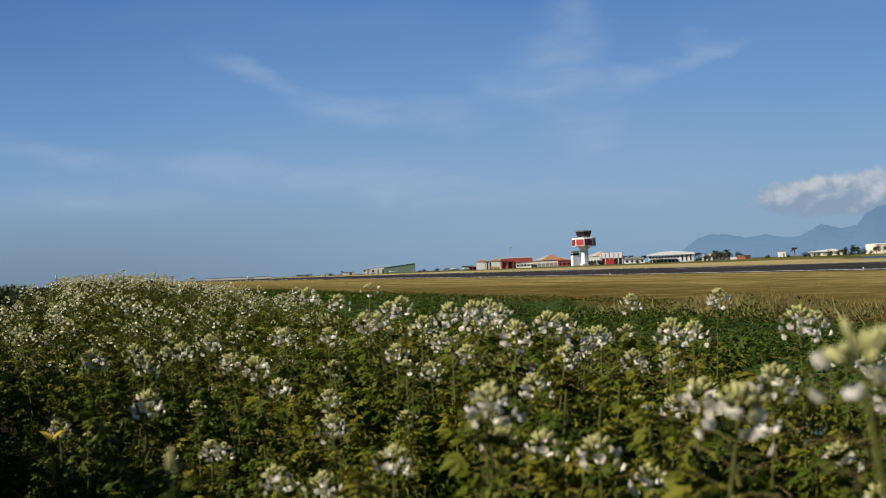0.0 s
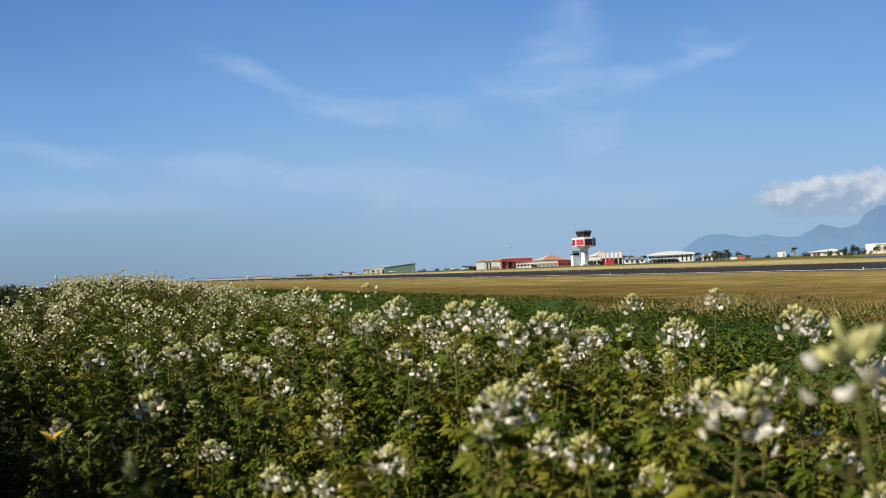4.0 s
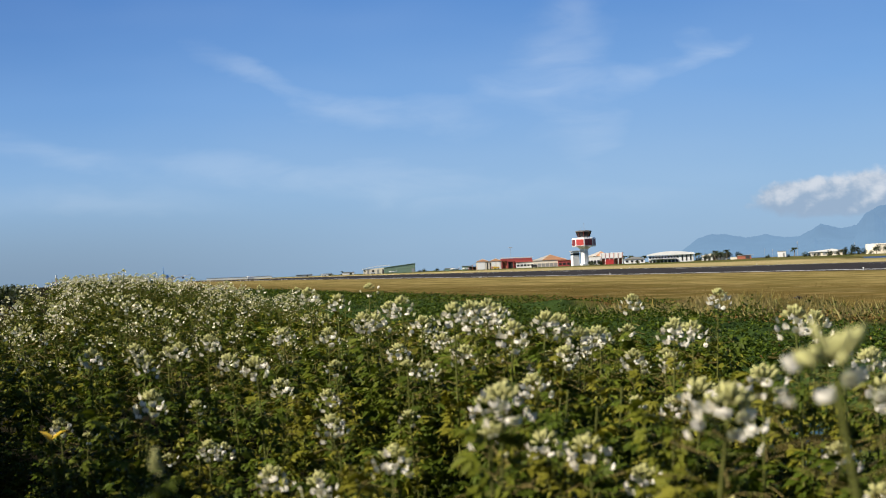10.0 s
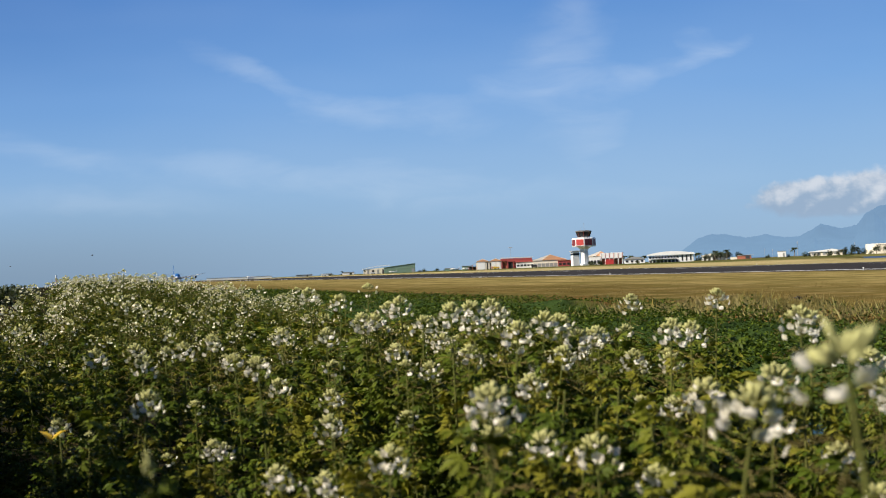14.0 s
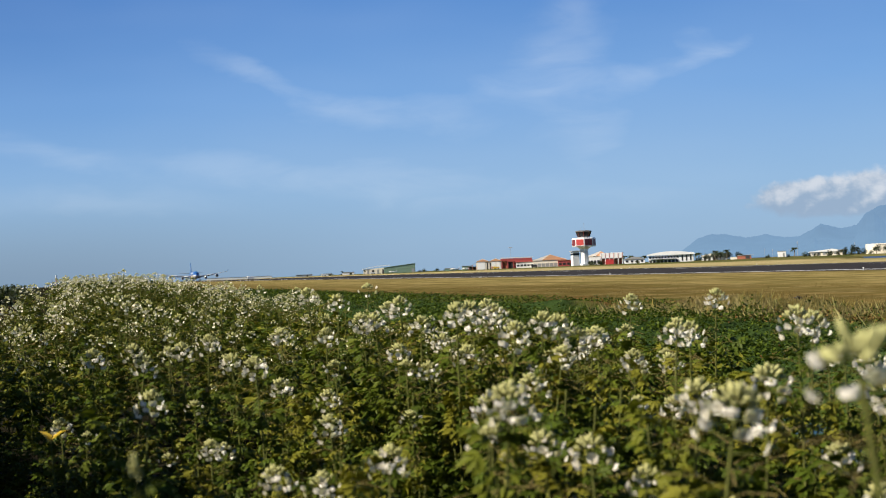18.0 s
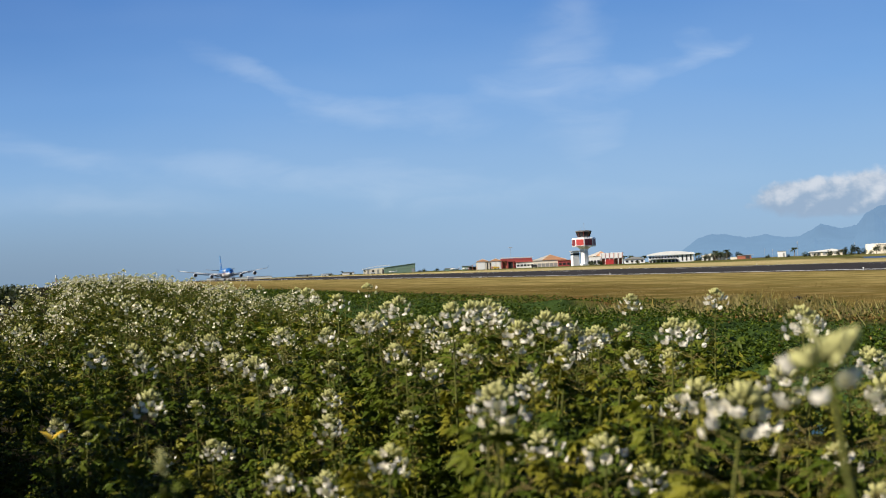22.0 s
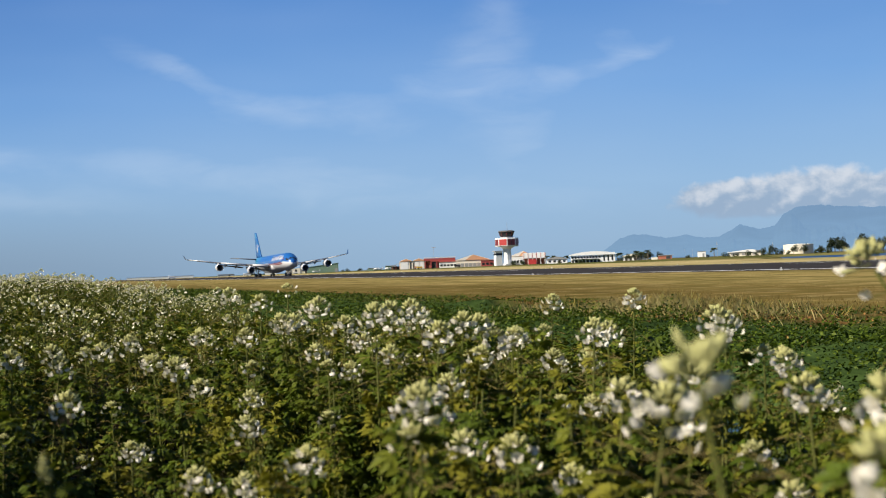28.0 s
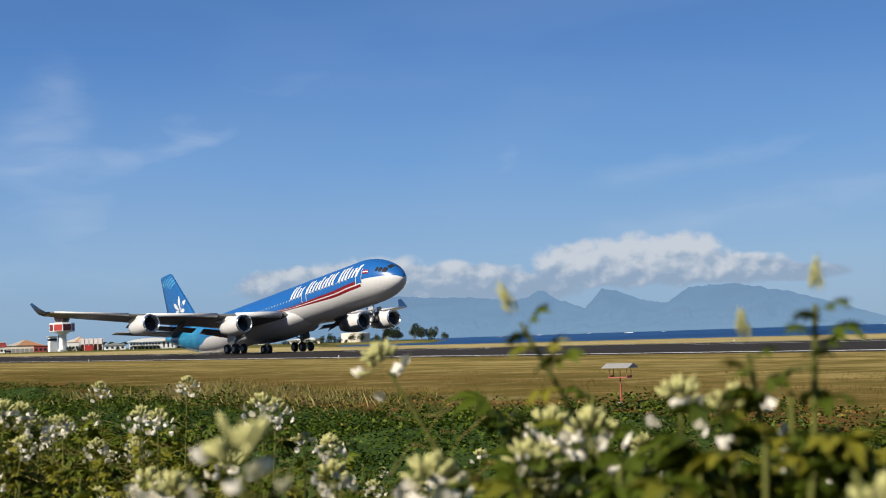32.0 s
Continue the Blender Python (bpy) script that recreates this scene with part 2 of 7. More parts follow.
M_ROOF = material("dark_roof_felt", (0.095, 0.088, 0.085), 0.8, vary=0.2, scale=0.4, fine=6, spec=0.1)
M_PALE = material("pale_roof_sheet", (0.58, 0.54, 0.49), 0.6, vary=0.1, scale=0.3, fine=5)
M_TIN = material("corrugated_tin", (0.27, 0.27, 0.265), 0.6, metal=0.2, vary=0.2, scale=3, fine=40)
M_REDPOST = material("faded_red_post", (0.30, 0.085, 0.055), 0.6, vary=0.2, scale=4, fine=40)


def ground_material():
    """Earth, green cover, dry grass with mown streaks, by strips across the plan."""
    mt = bpy.data.materials.new("airfield_ground")
    mt.use_nodes = True
    t = mt.node_tree
    t.nodes.clear()
    n = Nodes(t)
    out, bs = t.nodes.new("ShaderNodeOutputMaterial"), t.nodes.new("ShaderNodeBsdfPrincipled")
    tc, sep = t.nodes.new("ShaderNodeTexCoord"), t.nodes.new("ShaderNodeSeparateXYZ")
    t.links.new(tc.outputs["Object"], sep.inputs[0])
    x, y, _ = sep.outputs
    s = n.m("ADD", n.m("MULTIPLY", x, U.x), n.m("MULTIPLY", y, U.y))
    p = n.m("ADD", n.m("MULTIPLY", x, N.x), n.m("MULTIPLY", y, N.y))
    plan = n.xyz(s, p)
    blotch = n.noise(n.xyz(n.m("MULTIPLY", s, 0.035), n.m("MULTIPLY", p, 0.16), 4.0), 1.0, 6.0, 0.62)
    wob = n.m("MULTIPLY", n.m("SUBTRACT", n.noise(plan, 0.12, 4.0), 0.5), 9.0)
    pw = n.m("ADD", n.m("ADD", p, wob), n.m("MULTIPLY", n.step(s, 44.0, 26.0), 3.0))
    long = n.noise(n.xyz(n.m("MULTIPLY", s, 0.018), n.m("MULTIPLY", p, 0.22)), 1.0, 5.0, 0.6)
    tuft = n.noise(n.xyz(n.m("MULTIPLY", s, 0.5), n.m("MULTIPLY", p, 2.0)), 1.0, 4.0, 0.65)
    dry = n.mix(n.step(long, 0.33, 0.66), (0.118, 0.093, 0.032, 1), (0.295, 0.230, 0.092, 1))
    near = n.mix(n.step(n.noise(n.xyz(n.m("MULTIPLY", s, 0.05), n.m("MULTIPLY", p, 0.35)), 1.0, 5.0, 0.65), 0.38, 0.62), (0.058, 0.044, 0.013, 1), (0.128, 0.086, 0.026, 1))
    dry = n.mix(n.m("MULTIPLY", n.step(pw, 46.0, 27.0), 0.8), dry, near)
    dry = n.mix(n.m("MULTIPLY", n.step(tuft, 0.35, 0.75), 0.45), dry, (0.125, 0.085, 0.025, 1))
    dry = n.mix(n.m("MULTIPLY", n.step(blotch, 0.45, 0.68), 0.55), dry, (0.105, 0.088, 0.024, 1))
    mottle = n.noise(plan, 0.30, 7.0, 0.68, 0.6)
    dry = n.mix(n.m("MULTIPLY", n.step(mottle, 0.47, 0.62), n.m("ADD", 0.40, n.m("MULTIPLY", n.step(p, 85.0, 30.0), 0.3))), dry, (0.086, 0.074, 0.022, 1))
    dry = n.mix(n.m("MULTIPLY", n.step(mottle, 0.50, 0.36), 0.35), dry, (0.30, 0.245, 0.115, 1))
    rust = n.mix(n.step(n.noise(plan, 0.35, 4.0), 0.45, 0.62), (0.060, 0.060, 0.018, 1), (0.13, 0.065, 0.024, 1))
    green = n.mix(n.step(n.noise(plan, 1.4, 4.0), 0.35, 0.7), (0.020, 0.036, 0.011, 1), (0.045, 0.075, 0.02, 1))
    c = n.mix(n.step(pw, 17.5, 20.5), green, rust)
    c = n.mix(n.step(pw, 21.5, 25.5), c, dry)
    # earth kept near black to deepen the shade between the plants
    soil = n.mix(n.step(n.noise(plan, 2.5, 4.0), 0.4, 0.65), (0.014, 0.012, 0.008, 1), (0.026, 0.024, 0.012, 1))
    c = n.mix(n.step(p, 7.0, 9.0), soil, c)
    # the apron side beyond the runway
    far = n.mix(n.step(long, 0.4, 0.62), (0.36, 0.295, 0.15, 1), (0.22, 0.185, 0.08, 1))
    c = n.mix(n.step(p, 119.0, 121.0), c, far)
    lawn = n.mix(n.step(n.noise(plan, 0.03, 4.0), 0.4, 0.6), (0.055, 0.07, 0.02, 1), (0.12, 0.105, 0.04, 1))
    c = n.mix(n.step(n.m("ADD", p, n.m("MULTIPLY", wob, 2.0)), 176.0, 200.0), c, lawn)
    n.put(bs.inputs["Base Color"], c)
    bs.inputs["Roughness"].default_value = 0.9
    bs.inputs["Specular IOR Level"].default_value = 0.0
    bp = t.nodes.new("ShaderNodeBump")
    bp.inputs["Strength"].default_value, bp.inputs["Distance"].default_value = 0.6, 0.1
    n.put(bp.inputs["Height"], n.noise(plan, 6.0, 4.0, 0.7))
    t.links.new(bp.outputs[0], bs.inputs["Normal"])
    t.links.new(bs.outputs[0], out.inputs[0])
    return mt


def asphalt_material():
    mt = bpy.data.materials.new("runway_asphalt")
    mt.use_nodes = True
    t = mt.node_tree
    t.nodes.clear()
    n = Nodes(t)
    out, bs = t.nodes.new("ShaderNodeOutputMaterial"), t.nodes.new("ShaderNodeBsdfPrincipled")
    tc = t.nodes.new("ShaderNodeTexCoord")
    sep = t.nodes.new("ShaderNodeSeparateXYZ")
    t.links.new(tc.outputs["Object"], sep.inputs[0])
    long = n.noise(n.xyz(n.m("MULTIPLY", sep.outputs[0], 0.02), n.m("MULTIPLY", sep.outputs[1], 0.5)), 1.0, 5.0, 0.6)
    grit = n.noise(tc.outputs["Object"], 3.0, 5.0, 0.7)
    c = n.mix(n.step(long, 0.3, 0.7), (0.020, 0.019, 0.020, 1), (0.032, 0.029, 0.028, 1))
    c = n.mix(n.m("MULTIPLY", n.step(grit, 0.4, 0.7), 0.4), c, (0.043, 0.038, 0.036, 1))
    n.put(bs.inputs["Base Color"], c)
    bs.inputs["Roughness"].default_value = 0.95
    bs.inputs["Specular IOR Level"].default_value = 0.03
    t.links.new(bs.outputs[0], out.inputs[0])
    return mt


def water_material(name, deep, ripple, rough, spec=0.5):
    mt = bpy.data.materials.new(name)
    mt.use_nodes = True
    t = mt.node_tree
    t.nodes.clear()
    n = Nodes(t)
    out, bs = t.nodes.new("ShaderNodeOutputMaterial"), t.nodes.new("ShaderNodeBsdfPrincipled")
    tc = t.nodes.new("ShaderNodeTexCoord")
    pos = tc.outputs["Object"]
    big = n.noise(pos, ripple * 0.01, 4.0)
    n.put(bs.inputs["Base Color"], n.mix(n.step(big, 0.35, 0.65), (*deep, 1), (*[v * 1.5 for v in deep], 1)))
    bs.inputs["Roughness"].default_value = rough
    bs.inputs["IOR"].default_value = 1.33
    bs.inputs["Specular IOR Level"].default_value = spec
    bp = t.nodes.new("ShaderNodeBump")
    bp.inputs["Strength"].default_value, bp.inputs["Distance"].default_value = 0.5, 0.1
    n.put(bp.inputs["Height"], n.noise(pos, ripple, 4.0, 0.6))
    t.links.new(bp.outputs[0], bs.inputs["Normal"])
    t.links.new(bs.outputs[0], out.inputs[0])
    return mt


def mountain_material():
    """A far island behind miles of bright air: a backdrop with that haze painted as blue glow."""
    mt = bpy.data.materials.new("haze_glow_mountain")
    mt.use_nodes = True
    t = mt.node_tree
    t.nodes.clear()
    n = Nodes(t)
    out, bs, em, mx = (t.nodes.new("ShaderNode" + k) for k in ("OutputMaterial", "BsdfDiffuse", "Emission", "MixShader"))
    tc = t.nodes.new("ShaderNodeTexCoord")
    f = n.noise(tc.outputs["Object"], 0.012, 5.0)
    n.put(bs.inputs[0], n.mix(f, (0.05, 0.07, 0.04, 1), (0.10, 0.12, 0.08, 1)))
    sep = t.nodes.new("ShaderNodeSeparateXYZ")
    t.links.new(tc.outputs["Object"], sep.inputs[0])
    # the glow colour carries the haze, paler towards the foot
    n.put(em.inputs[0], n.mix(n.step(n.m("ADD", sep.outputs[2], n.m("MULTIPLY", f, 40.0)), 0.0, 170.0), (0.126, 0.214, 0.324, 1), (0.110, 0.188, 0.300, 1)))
    # slopes and gullies put in as uneven glow, faint as through haze
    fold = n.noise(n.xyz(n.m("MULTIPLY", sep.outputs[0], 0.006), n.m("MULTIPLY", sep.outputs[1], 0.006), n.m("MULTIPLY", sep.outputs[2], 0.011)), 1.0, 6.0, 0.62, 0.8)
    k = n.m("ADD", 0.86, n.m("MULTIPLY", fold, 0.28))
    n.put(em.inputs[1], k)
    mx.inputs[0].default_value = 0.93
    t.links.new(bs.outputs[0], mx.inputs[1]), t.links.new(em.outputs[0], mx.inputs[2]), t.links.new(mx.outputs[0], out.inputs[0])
    return mt


M_GROUND, M_ASPHALT, M_MOUNT = ground_material(), asphalt_material(), mountain_material()
M_SEA = water_material("lagoon_water", (0.010, 0.040, 0.115), 0.35, 0.5, 0.12)
M_DITCH = water_material("ditch_water", (0.02, 0.05, 0.09), 6.0, 0.06)


# ---- mesh helpers ----
class Geo:
    """Collects vertices and faces with a material slot each."""

    def __init__(self):
        self.v, self.f, self.k = [], [], []

    def add(self, verts, faces, slot=0):
        o = len(self.v)
        self.v.extend(tuple(q) for q in verts)
        self.f.extend(tuple(i + o for i in q) for q in faces)
        self.k.extend([slot] * len(faces))
        return self

    def box(self, x, y, z, sx, sy, sz, slot=0, m=None, cut=0.0):
        """A box with its middle at x, y and its foot at z; cut: bevel of the upright edges and the top."""
        c = min(cut, sx / 3, sy / 3, sz / 3)
        if c <= 0:
            vs = [(x + a * sx / 2, y + b * sy / 2, z + q * sz) for q in (0, 1) for a, b in ((-1, -1), (1, -1), (1, 1), (-1, 1))]
            fs = [(3, 2, 1, 0), (4, 5, 6, 7)] + [(i, (i + 1) % 4, 4 + (i + 1) % 4, 4 + i) for i in range(4)]
        else:
            ring = []
            for a, b in ((-1, -1), (1, -1), (1, 1), (-1, 1)):
                p1, p2 = (a * (sx / 2 - c), b * sy / 2), (a * sx / 2, b * (sy / 2 - c))
                ring += [p1, p2] if a * b < 0 else [p2, p1]
            vs = [(x + q[0], y + q[1], z) for q in ring] + [(x + q[0], y + q[1], z + sz - c) for q in ring]
            vs += [(x + q[0] * (1 - 2 * c / sx), y + q[1] * (1 - 2 * c / sy), z + sz) for q in ring]
            fs = [tuple(range(7, -1, -1)), tuple(range(16, 24))]
            for l in (0, 8):
                fs += [(l + i, l + (i + 1) % 8, l + 8 + (i + 1) % 8, l + 8 + i) for i in range(8)]
        if m is not None:
            vs = [m @ Vector(q) for q in vs]
        return self.add(vs, fs, slot)

    def tube(self, path, radii, n=8, slot=0, caps=True):
        path = [Vector(q) for q in path]
        vs, fs = [], []
        for i, q in enumerate(path):
            d = (path[min(i + 1, len(path) - 1)] - path[max(i - 1, 0)]).normalized()
            a = d.cross(Vector((0.31, 0.95, 0.05)) if abs(d.z) > 0.9 else Vector((0, 0, 1))).normalized()
            b = d.cross(a)
            r = radii[i] if isinstance(radii, (list, tuple)) else radii
            vs += [q + a * (r * math.cos(2 * math.pi * j / n)) + b * (r * math.sin(2 * math.pi * j / n)) for j in range(n)]
        for i in range(len(path) - 1):
            fs += [(i * n + j, i * n + (j + 1) % n, (i + 1) * n + (j + 1) % n, (i + 1) * n + j) for j in range(n)]
        if caps:
            fs += [tuple(range(n - 1, -1, -1)), tuple(range((len(path) - 1) * n, len(path) * n))]
        return self.add(vs, fs, slot)

    def lathe(self, profile, n=24, slot=0, m=None):
        """Turns (along, radius) pairs about the x axis."""
        vs, fs = [], []
        for a, r in profile:
            vs += [(a, r * math.cos(2 * math.pi * j / n), r * math.sin(2 * math.pi * j / n)) for j in range(n)]
        for i in range(len(profile) - 1):
            fs += [(i * n + j, (i + 1) * n + j, (i + 1) * n + (j + 1) % n, i * n + (j + 1) % n) for j in range(n)]
        if m is not None:
            vs = [m @ Vector(q) for q in vs]
        return self.add(vs, fs, slot)

    def loft(self, rings, slot=0, close=True, caps=True):
        n = len(rings[0])
        vs = [q for r in rings for q in r]
        fs = []
        for i in range(len(rings) - 1):
            fs += [(i * n + j, i * n + (j + 1) % n, (i + 1) * n + (j + 1) % n, (i + 1) * n + j) for j in range(n if close else n - 1)]
        if caps and close:
            fs += [tuple(range(n - 1, -1, -1)), tuple(range((len(rings) - 1) * n, len(rings) * n))]
        return self.add(vs, fs, slot)

    def mesh(self, name, mats, smooth=False):
        me = bpy.data.meshes.new(name)
        me.from_pydata(self.v, [], self.f)
        for mt in mats if isinstance(mats, (list, tuple)) else [mats]:
            me.materials.append(mt)
        if len(me.materials) > 1:
            me.polygons.foreach_set("material_index", self.k)
        if smooth:
            me.shade_smooth()
        me.update()
        return me


def part(name, geo, mats, parent, label="", smooth=False, m=None):
    ob = new(name, geo if isinstance(geo, bpy.types.Mesh) else geo.mesh(name, mats, smooth))
    ob.parent = parent
    if m is not None:
        ob.matrix_basis = m
    return tagged(ob, label)


def thing(name, m, label, category, group="", kind=""):
    ob = new(name)
    ob.empty_display_size = 0.2
    ob.matrix_basis = m
    return tagged(ob, label, category, group, kind)


def setting(name, geo, mats, label, category, smooth=False, kind="structure"):
    return tagged(new(name, geo.mesh(name, mats, smooth)), label, category, kind=kind)


# ---- ground, runway, water ----
def field_rise(s, p):
    """The flower bank climbs towards the far left."""
    return (0.36 * ease(7, 22, s) + 0.12 * ease(17, 40, s) * ease(-2.2, -0.4, p)) * ease(3.2 + 0.03 * s, 0.02 * s, p) + 0.10 * ease(4, 14, s) * ease(5.0, 2.5, p)


def hummock(s, p):
    """Height of the creeper cover over the ground."""
    a = noise.noise(Vector((s * 0.16, p * 0.16, 5.0))) + 0.5 * noise.noise(Vector((s * 0.45, p * 0.45, 8.0)))
    a += 0.6 * noise.noise(Vector((s * 1.15, p * 1.15, 2.0))) + 0.35 * noise.noise(Vector((s * 2.6, p * 2.6, 6.0)))
    return max(0.0, 0.17 + 0.34 * a) * ease(8.6, 10.5, p) * ease(21.0, 16.5, p)


def ground_z(s, p):
    if p < 120:
        z = 0.12 + field_rise(s, p) if p < 4.8 else 0.12 + field_rise(s, 4.8) * 0
        z += (-0.85) * ease(4.9, 6.0, p)
        z += 0.63 * ease(7.6, 9.4, p) + 0.1 * ease(12, 22, p)
        if 66 < p < 118:
            z -= 0.12 * ease(66, 66.5, p) * ease(118, 117.5, p)
        return z + rise(s) * ease(5, 30, p)
    shore = max((1.43 + 0.25 * ease(354, 336, p)) * p - 8, 485 * ease(336, 354, p)) + 6 * math.sin(p * 0.05)
    land = max(ease(178, 172, p), ease(shore - 8, shore + 8, s) * ease(700, 640, p))
    return -5 + land * (5 + rise(s) * ease(230, 150, p) + 0.4 * ease(150, 230, p))


def build_ground():
    ss = [-2600, -900, -300, -120, -60, -30] + [x * 1.0 for x in range(-15, 61)] + [65, 70, 80, 90, 100, 120, 140, 170, 200, 230, 260] + [280 + 14 * i for i in range(18)]
    ss += [540 + 14 * i for i in range(36)] + [1100, 1250, 1450, 1700, 2000, 2500, 3200, 4300]
    ps = [-2600, -900, -300, -120, -50, -25, -15] + [-10 + i for i in range(14)] + [4.0, 4.5, 4.8, 5.1, 5.5, 6, 6.5, 7, 7.6, 8, 8.5, 9, 9.5] + [10 + 1.0 * i for i in range(17)]
    ps += [30, 36, 45, 55, 65.9, 66.6, 80, 104, 117.4, 118.1, 119, 125, 150, 171, 174, 177, 180] + [190 + 10 * i for i in range(15)] + [336, 342, 348, 354, 360, 390, 430, 500, 600, 700, 800, 900, 1200, 2500]
    g = Geo()
    vs, fs = [], []
    for s in ss:
        for p in ps:
            z = ground_z(s, p)
            if -12 < s < 62 and -12 < p < 30 and not 5.2 < p < 8:
                z += hummock(s, p) if p > 8.5 else 0.10 * noise.noise(Vector((s * 0.5, p * 0.5, 1.0)))
            vs.append(sp(s, p, z))
    w = len(ps)
    for i in range(len(ss) - 1):
        fs += [(i * w + j, (i + 1) * w + j, (i + 1) * w + j + 1, i * w + j + 1) for j in range(w - 1)]
    g.add(vs, [q[::-1] for q in fs])
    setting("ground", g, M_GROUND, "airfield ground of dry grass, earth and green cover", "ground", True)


def strip(p0, p1, s0, s1, dz, n=60, slot=0, g=None):
    """A band along the runway, following its crown and its climb."""
    g = g or Geo()
    cols = max(1, round((p1 - p0) / 4))
    vs, fs = [], []
    for i in range(n + 1):
        s = s0 + (s1 - s0) * (i / n) ** (2.0 if s1 > 1000 else 1.0)
        for j in range(cols + 1):
            p = p0 + (p1 - p0) * j / cols
            vs.append(sp(s, p, rise(s) + 0.2 * max(0.0, 1 - abs(p - P_MID) / 22.5) + dz))
    for i in range(n):
        fs += [(i * (cols + 1) + j, i * (cols + 1) + j + 1, (i + 1) * (cols + 1) + j + 1, (i + 1) * (cols + 1) + j) for j in range(cols)]
    return g.add(vs, fs, slot)


def build_runway():
    g = strip(66.3, 117.7, -700, 2600, 0.004)
    setting("runway", g, M_ASPHALT, "long dark asphalt runway with a slight crown", "runway")
    g = strip(P_NEAR - 0.45, P_NEAR + 0.45, -700, 2600, 0.012)
    strip(P_FAR - 0.45, P_FAR + 0.45, -700, 2600, 0.012, g=g)
    setting("runway_edge_line", g, M_LINE, "worn white edge lines painted on the runway", "line")
    g = Geo()
    for i in range(40):
        strip(P_MID - 0.25, P_MID + 0.25, -300 + 60 * i, -270 + 60 * i, 0.012, n=4, g=g)
    setting("runway_centre_line", g, M_LINE, "white dashed centre line painted on the runway", "line")
    # marker lamps along both edges
    lamp = None
    for p in (P_NEAR - 3.3, P_FAR + 3.3):
        for i in range(12):
            s = 48.9 + 60 * i
            z = rise(s)
            if lamp is None:
                lamp = thing("runway_lamp", pose(*sp(s, p, z), 0, 0, 0), "small white runway edge lamp on a short post", "lamp", "runway edge lamps")
                part("base", Geo().tube([(0, 0, 0), (0, 0, 0.06)], [0.09, 0.08], 10), M_GREY, lamp)
                part("post", Geo().tube([(0, 0, 0.06), (0, 0, 0.15)], [0.035, 0.03], 8), M_GREY, lamp)
                part("globe", Geo().tube([(0, 0, 0.15), (0, 0, 0.17), (0, 0, 0.21), (0, 0, 0.25), (0, 0, 0.27)], [0.04, 0.06, 0.065, 0.045, 0.015], 10), M_WHITE, lamp)
            else:
                copy_thing(lamp, pose(*sp(s, p, z)))


def build_water():
    g = Geo()
    g.add([sp(-2600, 120, -0.6), sp(4300, 120, -0.6), sp(4300, 4500, -0.6), sp(-2600, 4500, -0.6)], [(0, 1, 2, 3)])
    setting("water", g, M_SEA, "deep blue lagoon water with small ripples", "water")
    g = Geo()
    g.add([sp(-20, 4.9, -0.42), sp(60, 4.9, -0.42), sp(60, 8.4, -0.42), sp(-20, 8.4, -0.42)], [(0, 1, 2, 3)])
    setting("ditch_water", g, M_DITCH, "still water of a narrow ditch between the plants", "water")
    # surf on the reef
    g = Geo()
    rnd = random.Random(4)
    for i in range(7):
        b, d = rnd.uniform(18, 40), rnd.uniform(1500, 3200)
        w = rnd.uniform(2, 6)
        a = at(b, d, -0.55)
        side = Vector((math.cos(radians(b)), -math.sin(radians(b)), 0))
        g.add([a - side * w, a + side * w, a + side * w * 0.7 + Vector((0, 0, rnd.uniform(0.4, 0.9))), a - side * w * 0.6 + Vector((0, 0, rnd.uniform(0.3, 0.7)))], [(0, 1, 2, 3)])
    setting("surf", g, M_WHITE, "white crests of surf on the distant reef", "surf", kind="stuff")


